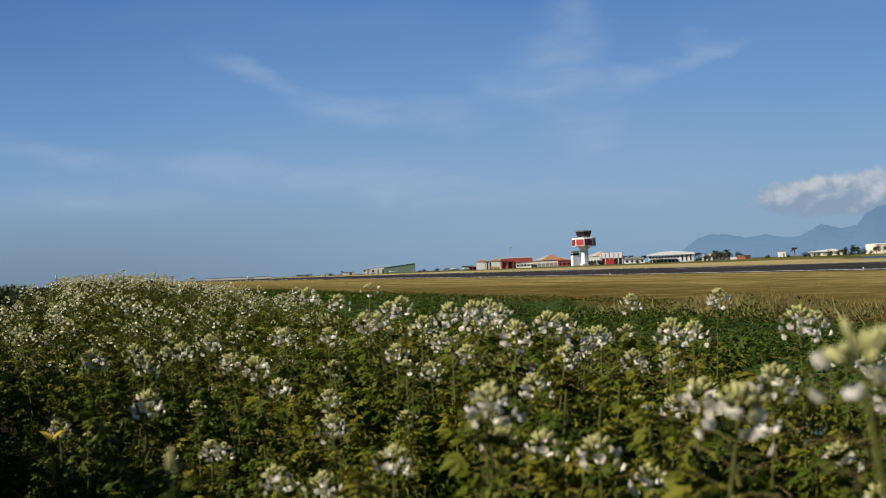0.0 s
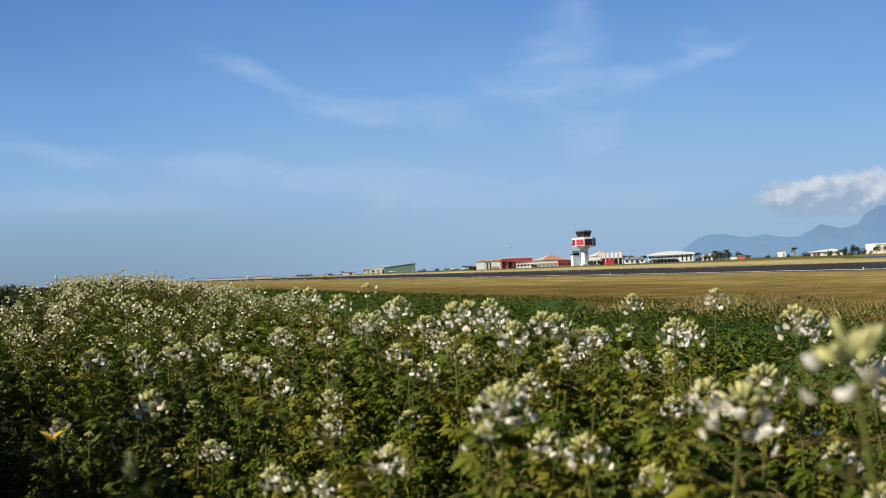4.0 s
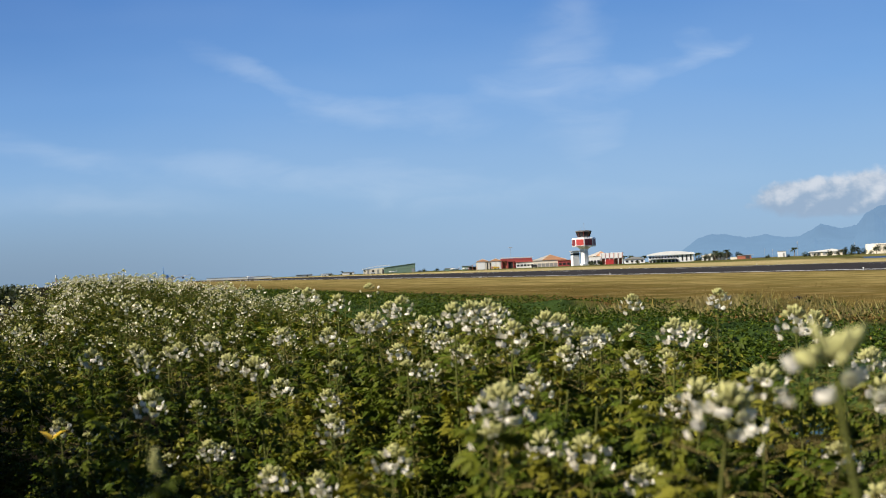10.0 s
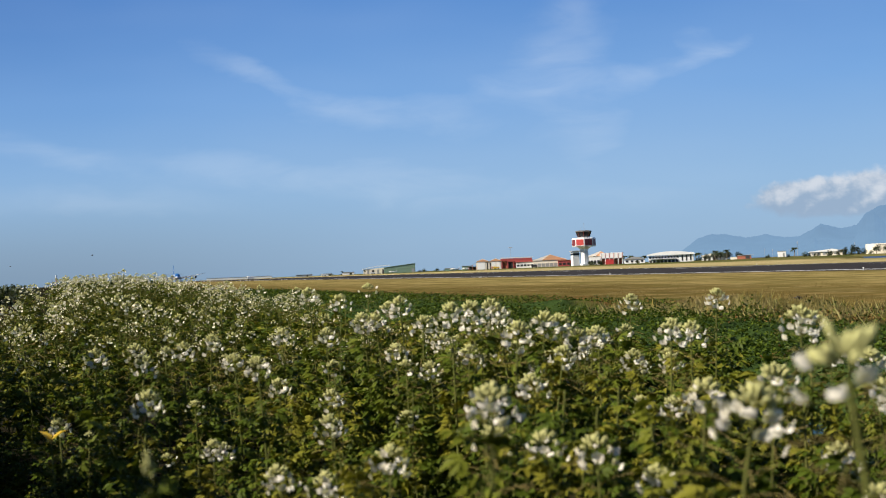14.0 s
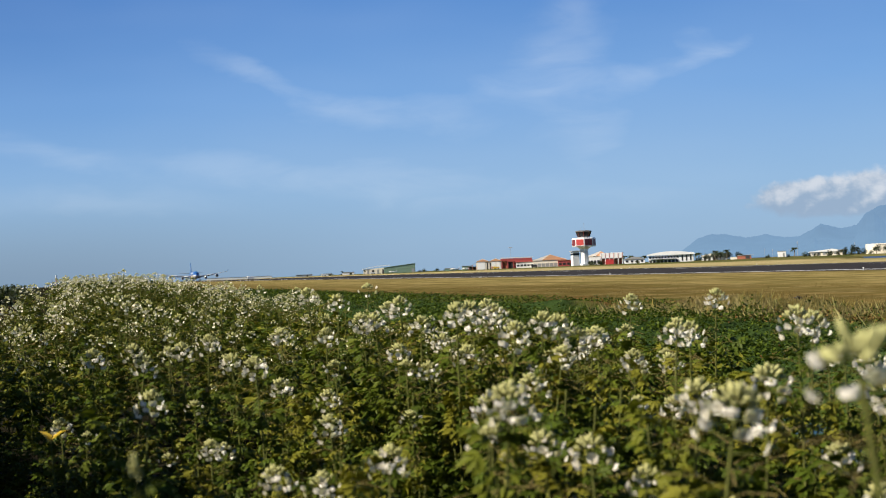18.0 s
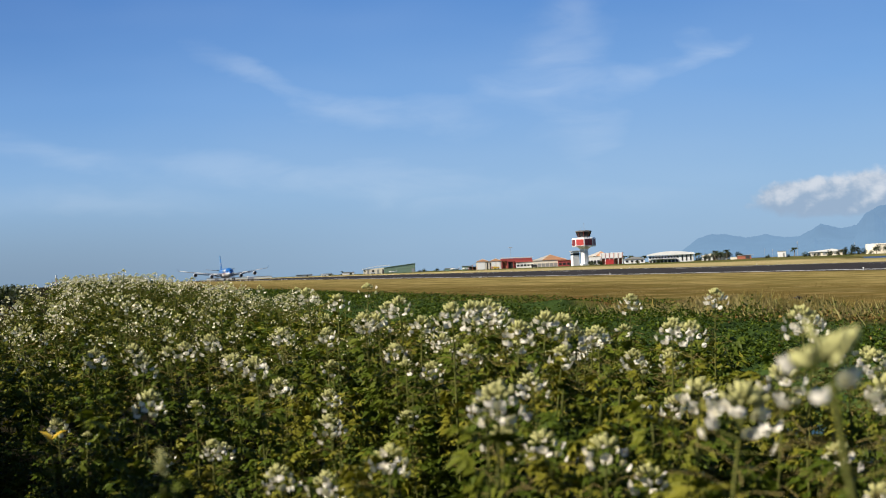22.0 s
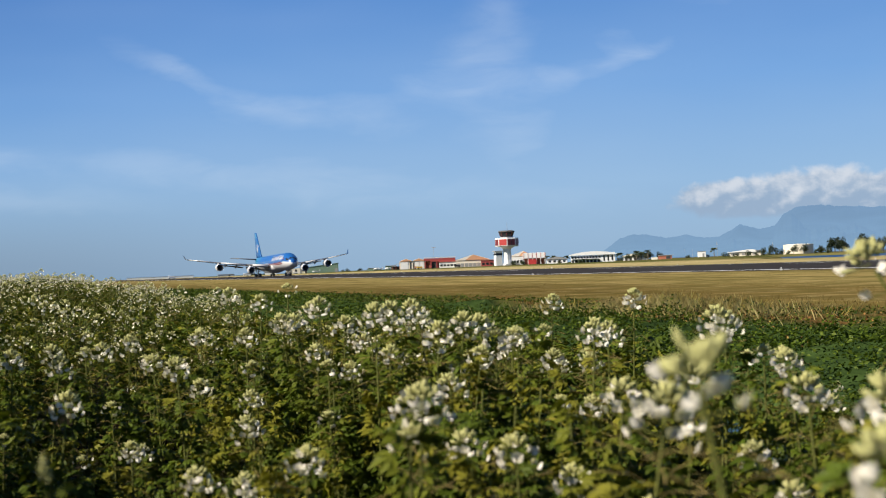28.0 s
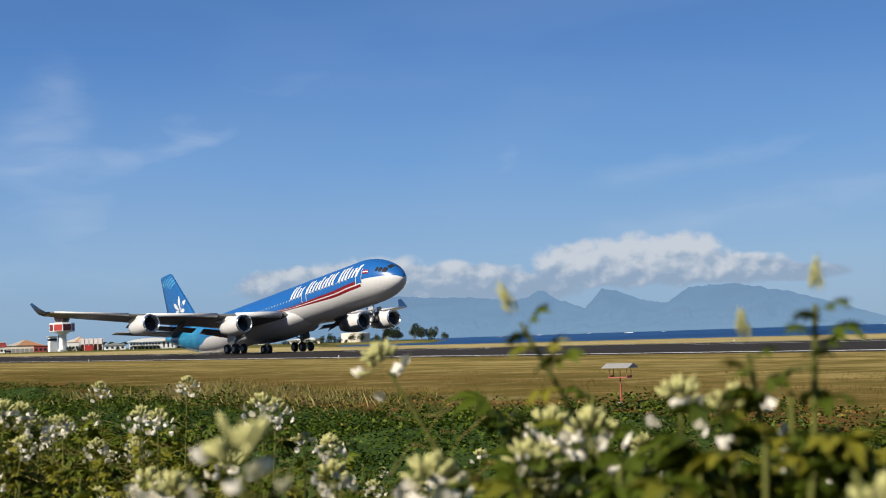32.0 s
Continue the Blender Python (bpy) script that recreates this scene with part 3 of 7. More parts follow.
def build_mountains():
    """The island across the channel: a ridge of peaks and saddles, in folds one behind another."""
    crest = ((9.2, 0.0), (9.69, 0.4), (10.3, 0.84), (10.85, 1.0), (11.3, 0.97), (12.2, 0.80), (13.05, 0.88), (13.7, 0.73), (14.25, 0.74), (14.8, 1.03), (15.1, 1.2), (15.4, 1.13), (15.87, 0.98), (16.45, 1.07), (16.8, 1.5), (17.2, 1.77),
             (18.0, 1.83), (20.2, 1.65), (22.0, 1.6), (23.8, 1.43), (24.3, 1.5), (24.77, 1.76), (25.05, 1.8), (25.56, 1.39), (26.0, 1.27), (26.7, 1.0), (27.4, 1.78), (28.2, 1.62), (28.86, 1.3), (29.98, 1.11), (30.9, 1.72),
             (32.7, 1.8), (34.87, 1.38), (36.57, 0.87), (38.4, 0.3), (40.0, 0.0))
    cb, ce = [c[0] for c in crest], [c[1] for c in crest]
    for layer, (dist, k, seed) in enumerate(((4300, 1.0, 1.0), (3900, 0.62, 5.0), (3600, 0.34, 9.0))):
        vs, fs = [], []
        n = 900
        for i in range(n + 1):
            b = 7.5 + 34.0 * i / n
            if layer == 0:
                e = float(np.interp(b, cb, ce))
                jag = dist * math.tan(radians(0.05 * min(1.0, e))) * noise.fractal(Vector((b * 2.6, seed, 0)), 0.6, 2.1, 7)
            else:
                # spurs that run out from under the crest
                e = float(np.interp(b + 0.8 * noise.noise(Vector((b * 0.5, seed, 2))), cb, ce)) * k * (0.75 + 0.75 * noise.fractal(Vector((b * 0.55, seed, 0)), 0.7, 2.0, 5))
                e, jag = max(0.0, e), 0.0
            top = dist * math.tan(radians(e))
            for r in range(7):
                f = r / 6
                vs.append(at(b, dist - 520 * (1 - f) ** 1.2 + 40 * noise.noise(Vector((b * 1.5, f * 3, seed))) * (1 - f), 1.6 - 3 + (top + 1.4) * f ** 1.25 + jag * f ** 5))
        for i in range(n):
            fs += [(i * 7 + j, (i + 1) * 7 + j, (i + 1) * 7 + j + 1, i * 7 + j + 1) for j in range(6)]
        setting("backdrop", Geo().add(vs, fs), M_MOUNT, "blue mountain ridge of an island across the sea, haze painted as glow", "mountain", True)


build_ground()
build_runway()
build_water()
build_mountains()


# ---- airliner ----
MG = 32.6      # main wheels, metres aft of the nose
AX = 4.75      # height of the fuselage axis
RAD = 2.82


def livery_material():
    """Blue lacquer that turns to turquoise towards the tail."""
    mt = bpy.data.materials.new("blue_lacquer")
    mt.use_nodes = True
    t = mt.node_tree
    bs = t.nodes["Principled BSDF"]
    n = Nodes(t)
    tc, sep = t.nodes.new("ShaderNodeTexCoord"), t.nodes.new("ShaderNodeSeparateXYZ")
    t.links.new(tc.outputs["Object"], sep.inputs[0])
    f = n.step(n.m("SUBTRACT", sep.outputs[0], n.m("MULTIPLY", sep.outputs[2], 0.5)), -9.0, -24.0)
    sw = n.noise(n.xyz(n.m("MULTIPLY", sep.outputs[0], 0.35), n.m("MULTIPLY", sep.outputs[2], 0.9)), 1.0, 2.0, 0.4, 1.5)
    c = n.mix(f, (0.010, 0.088, 0.30, 1), (0.018, 0.17, 0.31, 1))
    c = n.mix(n.m("MULTIPLY", n.step(sw, 0.52, 0.56), n.m("MULTIPLY", f, 0.35)), c, (0.07, 0.32, 0.46, 1))
    dirt = n.noise(tc.outputs["Object"], 0.6, 5.0)
    c = n.mix(n.m("MULTIPLY", n.step(dirt, 0.5, 0.8), 0.12), c, (0.02, 0.06, 0.16, 1))
    n.put(bs.inputs["Base Color"], c)
    bs.inputs["Roughness"].default_value = 0.28
    bs.inputs["Coat Weight"].default_value = 0.3
    return mt


M_BLUE = livery_material()
M_TAIL = material("tail_blue", (0.012, 0.085, 0.26), 0.3, vary=0.08, scale=0.5, fine=4, bump=0.0)
M_TAIL2 = material("tail_light_blue", (0.08, 0.30, 0.48), 0.3, vary=0.08, scale=0.5, fine=4, bump=0.0)
M_NAVY = material("winglet_navy", (0.010, 0.032, 0.085), 0.3, vary=0.1, scale=0.8, fine=6, bump=0.0)
M_HULL = material("aircraft_white", (0.50, 0.50, 0.51), 0.3, vary=0.06, scale=0.5, fine=5, bump=0.0)
M_WING = material("wing_grey", (0.105, 0.107, 0.113), 0.35, vary=0.1, scale=0.5, fine=6, bump=0.0)
M_STRIPE = material("red_stripe", (0.17, 0.008, 0.014), 0.3, vary=0.06, scale=0.5, fine=5, bump=0.0)
M_LIP = material("polished_lip", (0.80, 0.80, 0.80), 0.18, metal=1.0, vary=0.05, scale=2, fine=20, bump=0.0)
M_FAN = material("fan_metal", (0.10, 0.10, 0.11), 0.4, metal=0.7, vary=0.2, scale=3, fine=20, bump=0.0)
M_TYRE = material("tyre_rubber", (0.022, 0.022, 0.023), 0.75, vary=0.2, scale=4, fine=40)
M_STRUT = material("gear_grey", (0.42, 0.43, 0.44), 0.4, metal=0.2, vary=0.15, scale=3, fine=30)


def hull(x):
    """Radius and height of the axis, x metres aft of the nose."""
    if x < 7.2:
        q = 1 - x / 7.2
        r, z = RAD * max(0.0, 1 - q ** 2.0) ** 0.59, -0.80 * q ** 1.7
    elif x < 42:
        r, z = RAD, 0.0
    else:
        q = (x - 42) / 20.9
        r = RAD * (1 - q ** 1.75) + 0.30 * q
        z = (RAD - r) * 0.88
    return r, AX + z


def border(x):
    """Angle from the top down to where the blue gives way to the white."""
    pts = ((0, 70), (1.2, 80), (3, 86), (7, 93), (12, 97), (20, 98), (30, 92), (40, 92), (45, 100), (48.5, 120), (51, 150), (53, 180))
    for (a, va), (b, vb) in zip(pts, pts[1:]):
        if x <= b:
            return va + (vb - va) * ease(a, b, x)
    return 180


def skin(x, deg, off=0.0):
    """A point of the hull; deg from the top, positive to port."""
    r, z = hull(x)
    a = radians(deg)
    return Vector((MG - x, (r + off) * math.sin(a), z + (r + off) * math.cos(a)))


def patch(x0, x1, d0, d1, off=0.02, lean=0.0, nx=4, nd=4, taper=None):
    """A piece that lies on the hull between two stations and two angles; lean: metres aft from top to bottom."""
    g = Geo()
    vs, fs = [], []
    for i in range(nx + 1):
        for j in range(nd + 1):
            u, v = i / nx, j / nd
            x = x0 + (x1 - x0) * u + lean * v
            a0, a1 = (d0(x), d1(x)) if callable(d0) else (d0, d1)
            vs.append(skin(x, a0 + (a1 - a0) * v, off))
    for i in range(nx):
        fs += [(i * (nd + 1) + j, (i + 1) * (nd + 1) + j, (i + 1) * (nd + 1) + j + 1, i * (nd + 1) + j + 1) for j in range(nd)]
    return g.add(vs, fs)


def foil(le, chord, thick, y, z, n=14, up=(0, 0, 1), twist=0.0):
    """A wing section: le metres aft of the nose, at span y and height z."""
    pts = []
    for side in (1, -1):
        for i in range(n):
            u = i / (n - 1) if side == 1 else 1 - i / (n - 1)
            if side == -1 and i in (0, n - 1):
                continue
            h = 5 * thick * chord * (0.2969 * math.sqrt(u) - 0.126 * u - 0.3516 * u * u + 0.2843 * u ** 3 - 0.1036 * u ** 4)
            h = h * (1.0 if side == 1 else -0.75) + 0.02 * chord * math.sin(math.pi * u)
            pts.append(Vector((MG - le - chord * u, y, z)) + Vector(up) * (h - twist * u * chord))
    return pts


def lens_foil(le, chord, thick, pos, across):
    """A symmetric section of a fin or tailplane at pos (span point), thick along across."""
    pts, n = [], 12
    for side in (1, -1):
        for i in range(n):
            u = i / (n - 1) if side == 1 else 1 - i / (n - 1)
            if side == -1 and i in (0, n - 1):
                continue
            h = 5 * thick * chord * (0.2969 * math.sqrt(u) - 0.126 * u - 0.3516 * u * u + 0.2843 * u ** 3 - 0.1036 * u ** 4)
            pts.append(Vector((MG - le - chord * u, pos[0], pos[1])) + Vector(across) * (h * side))
    return pts


def wheel(parent, x, y, z, r, w):
    o = pose(x, y, z)
    prof = [(-w / 2, r * 0.55), (-w / 2, r * 0.86), (-w * 0.38, r * 0.96), (-w * 0.2, r), (w * 0.2, r), (w * 0.38, r * 0.96), (w / 2, r * 0.86), (w / 2, r * 0.55)]
    turn = Matrix.Rotation(radians(90), 4, "Z")
    part("tyre", Geo().lathe(prof, 22, m=turn), M_TYRE, parent, smooth=True, m=o)
    part("rim", Geo().lathe([(-w * 0.42, 0.01), (-w * 0.40, r * 0.2), (-w * 0.3, r * 0.42), (-w * 0.44, r * 0.56), (w * 0.44, r * 0.56), (w * 0.3, r * 0.42), (w * 0.40, r * 0.2), (w * 0.42, 0.01)], 18, m=turn), M_STRUT, parent, "light grey wheel rim", m=o)


WING = ((0.0, 20.6, 13.0, 0.125, 3.35), (2.7, 22.4, 11.6, 0.125, 3.5), (9.4, 26.6, 7.7, 0.115, 4.25), (19.1, 32.6, 4.9, 0.105, 5.6), (28.7, 38.5, 2.7, 0.10, 7.2))


def wing_at(y):
    for a, b in zip(WING, WING[1:]):
        if y <= b[0]:
            f = (y - a[0]) / (b[0] - a[0])
            return [a[i] + (b[i] - a[i]) * f for i in range(5)]
    return WING[-1]


def build_airliner():
    plane = thing("airliner", pose(*sp(900, P_MID, 1.0)), "four-engined airliner in blue and white with red stripes, gear down", "aircraft")
    xs = [0.0, 0.06, 0.2, 0.45, 0.8, 1.3, 1.9, 2.6, 3.4, 4.3, 5.3, 6.4, 7.5, 8.5, 9.5] + [10 + 1.0 * i for i in range(33)] + [43 + 0.8 * i for i in range(25)] + [62.9]
    upper, lower = Geo(), Geo()
    for g, top in ((upper, True), (lower, False)):
        rings, m = [], 36
        for x in xs:
            b = border(x)
            if top:
                rings.append([skin(x, -b + 2 * b * j / m) for j in range(m + 1)])
            else:
                rings.append([skin(x, b + (360 - 2 * b) * j / m) for j in range(m + 1)])
        if not top:
            rings = [r for r, x in zip(rings, xs) if border(x) < 179.5]
        g.loft(rings, close=False, caps=False)
    part("upper_fuselage", upper, M_BLUE, plane, "glossy blue upper fuselage fading to turquoise aft", True)
    part("lower_fuselage", lower, M_HULL, plane, "white lower fuselage", True)
    part("tail_cone", Geo().lathe([(MG - 62.85, 0.34), (MG - 63.3, 0.28), (MG - 63.7, 0.12), (MG - 63.75, 0.01)], 16, m=Matrix.Translation((0, 0, hull(62.9)[1]))), M_GREY, plane, "grey exhaust cone")
    # belly fairing
    rings = []
    for i in range(15):
        u = i / 14
        x, w = 18.5 + 20.5 * u, math.sin(math.pi * min(1, max(0, u))) ** 0.45
        rings.append([Vector((MG - x, (0.4 + 3.1 * w) * math.cos(a), AX - 1.35 - 0.15 * w + (0.35 + 1.72 * w) * math.sin(a))) for a in [2 * math.pi * j / 24 for j in range(24)]])
    part("belly_fairing", Geo().loft(rings), M_HULL, plane, "white wing-root fairing", True)
    # stripes below the title
    for sgn in (1, -1):
        for lo, hi, mt, label in ((-2, 5.2, M_STRIPE, "dark red stripe"), (5.5, 8.6, M_HULL, "white stripe"), (9.0, 15.0, M_STRIPE, "dark red stripe")):
            def edge(v):
                return lambda x: sgn * (border(x) + 1.0 + v * (0.28 + 0.72 * ease(25, 8, x)))
            part("stripe", patch(6.2 - (0.9 if lo > 3 else 0.0), 26.5, edge(lo), edge(hi), 0.025, nx=26, nd=2), mt, plane, label, True)
        # the airline's name as plain white shapes
        x = 20.9
        for tall in (1, 1, 0.72, 0.72, 0, 1, 1, 0.72, 0.72, 1, 0.72, 1, 0.9, 1, 0, 1, 1, 1, 0.72, 0.72, 1):
            if tall:
                w = 0.46 if tall > 0.8 else 0.40
                part("title_shape", patch(x - w, x, sgn * (44 + 34 * (1 - tall)), sgn * 79, 0.03, lean=0.75, nx=2, nd=6), M_HULL, plane, "white slanted bar of the painted title", True)
            x -= 0.77
        part("flag", patch(3.9, 4.8, sgn * 62, sgn * 66, 0.03), M_STRIPE, plane, "small red band of a flag")
        part("flag", patch(3.9, 4.8, sgn * 66.1, sgn * 70, 0.03), M_HULL, plane, "small white band of a flag")
        part("flag", patch(3.9, 4.8, sgn * 70.1, sgn * 74, 0.03), M_STRIPE, plane, "small red band of a flag")
        # cockpit panes
        for x0, x1, d0, d1, lean in ((1.2, 1.68, 4, 37, 0.0), (1.32, 1.85, 41, 66, 0.15), (1.98, 2.4, 47, 66, 0.12), (2.5, 2.85, 50, 65, 0.1)):
            part("cockpit_window", patch(x0, x1, sgn * d0, sgn * d1, 0.02, lean=lean), M_DARK, plane, "dark cockpit pane", True)
        for x in (5.0, 17.6, 33.0, 50.0):
            part("door", patch(x, x + 1.0, sgn * 58, sgn * 98, 0.018, nd=8), M_BLUE, plane, "cabin door", True)
            for a in (x - 0.06, x + 1.0):
                part("door_seam", patch(a, a + 0.09, sgn * 57, sgn * 99, 0.034, nx=1, nd=8), M_HULL if x < 20 else M_TAIL2, plane, "thin pale door outline")
        # pale grey panes, with a reflection put into their colour
        pane = patch(20, 20.2, sgn * 77.5, sgn * 82.0, 0.012, nx=1, nd=2).mesh("window", M_GREY)
        for i in range(58):
            xx = 8.0 + 0.76 * i
            if not 17.2 < xx < 18.8 and xx < 42:
                part("window", pane, None, plane, m=Matrix.Translation((20 - xx, 0, 0)))
    # wings
    for sgn in (1, -1):
        inner = [foil(a[1], a[2], a[3], sgn * a[0], a[4], twist=0.02) for a in WING]
        g = Geo().loft(inner if sgn == 1 else [r[::-1] for r in inner])
        wing = part("wing", g, M_WING, plane, "swept grey wing", True)
        # winglet
        a = WING[-1]
        rings = []
        for f, out, up, le, ch in ((0, 0.0, 0.0, 0, 2.7), (0.2, 0.35, 0.12, 0.45, 2.35), (0.6, 0.75, 0.75, 1.5, 1.7), (1.0, 1.15, 1.75, 2.9, 0.85)):
            rings.append(foil(a[1] + le, ch, 0.09, sgn * (a[0] + out), a[4] + up, up=(0, -sgn * 0.75 * min(1, f * 2), 1 - 0.4 * f)))
        part("winglet", Geo().loft(rings if sgn == 1 else [r[::-1] for r in rings]), M_NAVY, wing, "dark blue upswept winglet", True)
        # flaps hang a little behind the wing
        for y0, y1 in ((3.2, 9.2), (10.2, 18.6)):
            rings = []
            for y in (y0, y1):
                w = wing_at(y)
                rings.append(foil(w[1] + w[2] * 0.93, w[2] * 0.2, 0.11, sgn * y, w[4] - 0.32 - 0.02 * w[2], twist=0.28))
            part("flap", Geo().loft(rings if sgn == 1 else [r[::-1] for r in rings]), M_WING, wing, "lowered grey flap", True)
        # slats
        for y0, y1 in ((3.6, 8.4), (10.6, 18.2), (20.2, 28.2)):
            rings = []
            for y in (y0, y1):
                w = wing_at(y)
                rings.append(foil(w[1] - w[2] * 0.035, w[2] * 0.18, 0.52, sgn * y, w[4], twist=0.0))
            part("slat", Geo().loft(rings if sgn == 1 else [r[::-1] for r in rings]), M_HULL, wing, "white leading-edge slat", True)
        # flap fairings
        for y in (6.2, 12.6, 16.0):
            w = wing_at(y)
            mid = (MG - w[1] - w[2] * 0.86, sgn * y, w[4] - (0.42 if y < 20 else 0.2))
            rad = 0.30 if y < 20 else 0.22
            g = Geo().tube([(mid[0] + 2.0, mid[1], mid[2] + 0.15), (mid[0] + 1.4, mid[1], mid[2]), (mid[0] + 0.3, mid[1], mid[2] - 0.12), (mid[0] - 1.3, mid[1], mid[2] - 0.45), (mid[0] - 2.3, mid[1], mid[2] - 0.75)], [0.06, rad, rad * 1.15, rad * 0.8, 0.05], 12)
            part("flap_fairing", g, M_WING, wing, smooth=True)
        # engines
        for y, lead, z in ((9.37, 22.5, 2.5), (19.15, 29.0, 3.9)):
            o = Matrix.Translation((MG - lead, sgn * y, z)) @ pose(0, 0, 0, 0, 2.0, 0)
            prof = [(-0.22, 1.19), (-0.9, 1.27), (-1.9, 1.29), (-3.0, 1.22), (-4.2, 1.02), (-5.3, 0.80), (-5.32, 0.70), (-4.6, 0.66)]
            nac = part("engine", Geo().lathe(prof, 36), M_HULL, plane, "white turbofan nacelle under the wing", True, o)
            part("inlet_lip", Geo().lathe([(-0.22, 1.195), (-0.08, 1.16), (0.0, 1.09), (-0.04, 1.02), (-0.22, 0.985)], 36), M_LIP, nac, "polished metal inlet lip", True)
            part("inlet_duct", Geo().lathe([(-0.22, 0.985), (-0.6, 0.955), (-1.15, 0.96)], 36), M_GREY, nac, smooth=True)
            part("fan", Geo().lathe([(-1.1, 0.96), (-1.12, 0.30), (-1.14, 0.01)], 36), M_FAN, nac, "dark fan disc")
            vane = Geo().add([(-1.02, 0.3, -0.03), (-0.94, 0.3, 0.05), (-0.90, 0.95, 0.14), (-1.05, 0.95, -0.05)], [(0, 1, 2, 3)]).mesh("fan_blade", M_FAN)
            for k in range(22):
                part("fan_blade", vane, None, nac, m=Matrix.Rotation(2 * math.pi * k / 22, 4, "X"))
            part("spinner", Geo().lathe([(-0.55, 0.01), (-0.65, 0.12), (-0.85, 0.22), (-1.1, 0.31)], 20), M_FAN, nac, "dark grey spinner", True)
            part("exhaust_plug", Geo().lathe([(-4.5, 0.42), (-5.3, 0.36), (-6.0, 0.1), (-6.1, 0.01)], 20), M_GREY, nac, smooth=True)
            w = wing_at(y)
            top = w[4] - 0.05
            rings = []
            for zz, a0, a1 in ((z + 0.9, lead + 0.9, lead + 6.2), (z + 1.25, lead + 1.4, lead + 7.0), (top, w[1] + 0.05, w[1] + w[2] * 0.55)):
                rings.append(lens_foil(a0, a1 - a0, 0.08, (sgn * y, zz), (0, 1, 0)))
            part("pylon", Geo().loft(rings), M_HULL, plane, "white engine pylon", True)
    # tail
    fin = part("tail_fin", Geo().loft([lens_foil(50.5, 10.6, 0.09, (0, 7.0), (0, 1, 0)), lens_foil(52.2, 9.4, 0.09, (0, 8.3), (0, 1, 0)), lens_foil(59.3, 4.1, 0.09, (0, 16.4), (0, 1, 0)), lens_foil(59.9, 3.4, 0.07, (0, 16.75), (0, 1, 0))]),
               M_TAIL, plane, "tall blue tail fin with pale curved stripes", True)

    def on_fin(x, z, sgn):
        f = (z - 8.3) / (16.4 - 8.3)
        le, ch = 52.2 + 7.1 * f, 9.4 - 5.3 * f
        u = min(0.98, max(0.02, (x - le) / ch))
        h = 5 * 0.09 * ch * (0.2969 * math.sqrt(u) - 0.126 * u - 0.3516 * u * u + 0.2843 * u ** 3 - 0.1036 * u ** 4)
        return Vector((MG - x, sgn * (h + 0.02), z))
    for sgn in (1, -1):
        for a in (90, 38, 142, -5, 185, 250, 290):
            c, s_ = math.cos(radians(a)), math.sin(radians(a))
            L, W = (2.4, 0.36) if 0 < a < 180 else (1.7, 0.32)
            pts = [(0.12, 0), (0.45 * L, W * 0.8), (0.75 * L, W), (L, 0), (0.75 * L, -W), (0.45 * L, -W * 0.8)]
            vs = [on_fin(57.4 + u * c - v * s_, 10.4 + u * s_ + v * c, sgn) for u, v in pts]
            part("petal_emblem", Geo().add(vs, [(0, 1, 2, 3, 4, 5) if sgn == 1 else (5, 4, 3, 2, 1, 0)]), M_HULL, fin, "white flower petal shape")
        for k in range(5):
            g = Geo()
            vs, fs = [], []
            for i in range(13):
                f = i / 12
                r = 2.2 + 0.95 * k
                a = radians(20 + 120 * f)
                for q in (0.0, 0.26 - 0.02 * k):
                    x, z = 58.2 + (r + q) * math.cos(a) * -1.0, 13.1 + (r + q) * 0.85 * math.sin(a) - 0.3 * k
                    z = min(max(z, 8.4), 16.3)
                    f2 = (z - 8.3) / 8.1
                    x = min(max(x, 52.4 + 7.1 * f2), 61.4 + 1.8 * f2)
                    vs.append(on_fin(x, z, sgn))
            fs = [(2 * i, 2 * i + 1, 2 * i + 3, 2 * i + 2) for i in range(12)]
            part("fin_stripe", g.add(vs, fs), M_TAIL2, fin, "pale blue curved stripe", True)
        rings = [lens_foil(54.2, 5.6, 0.09, (sgn * 0.6, 6.75), (0, 0, 1)), lens_foil(59.8, 2.2, 0.09, (sgn * 9.7, 7.75), (0, 0, 1))]
        part("tailplane", Geo().loft(rings), M_WING, plane, "grey swept tailplane", True)
    # landing gear
    ng = part("nose_gear", Geo().tube([(MG - 6.9, 0, 2.4), (MG - 7.0, 0, 0.55)], [0.13, 0.10], 12).tube([(MG - 7.0, -0.42, 0.52), (MG - 7.0, 0.42, 0.52)], 0.07, 10).tube([(MG - 8.4, 0, 2.2), (MG - 7.0, 0, 1.15)], 0.06, 8), M_STRUT, plane, "grey nose gear leg")
    for y in (-0.34, 0.34):
        wheel(ng, MG - 7.0, y, 0.52, 0.52, 0.32)
    for y in (-0.62, 0.62):
        part("gear_door", Geo().box(MG - 6.6, y, 1.62, 1.1, 0.04, 0.38, cut=0.015), M_STRUT, ng, "grey nose gear door")
    bogies = []
    for y in (-5.34, 5.34):
        leg = part("main_gear_leg", Geo().tube([(0.0, y * 0.97, 3.4), (0, y, 0.75)], [0.22, 0.16], 14).tube([(0.1, y * 0.55, 2.9), (0, y, 1.7)], 0.10, 10).tube([(1.3, y * 0.9, 3.0), (0, y, 1.3)], 0.08, 8), M_STRUT, plane, "grey main gear leg")
        part("gear_door", Geo().box(0.1, y * 1.1, 1.7, 2.3, 0.06, 1.7, cut=0.03), M_HULL, leg, "white main gear door")
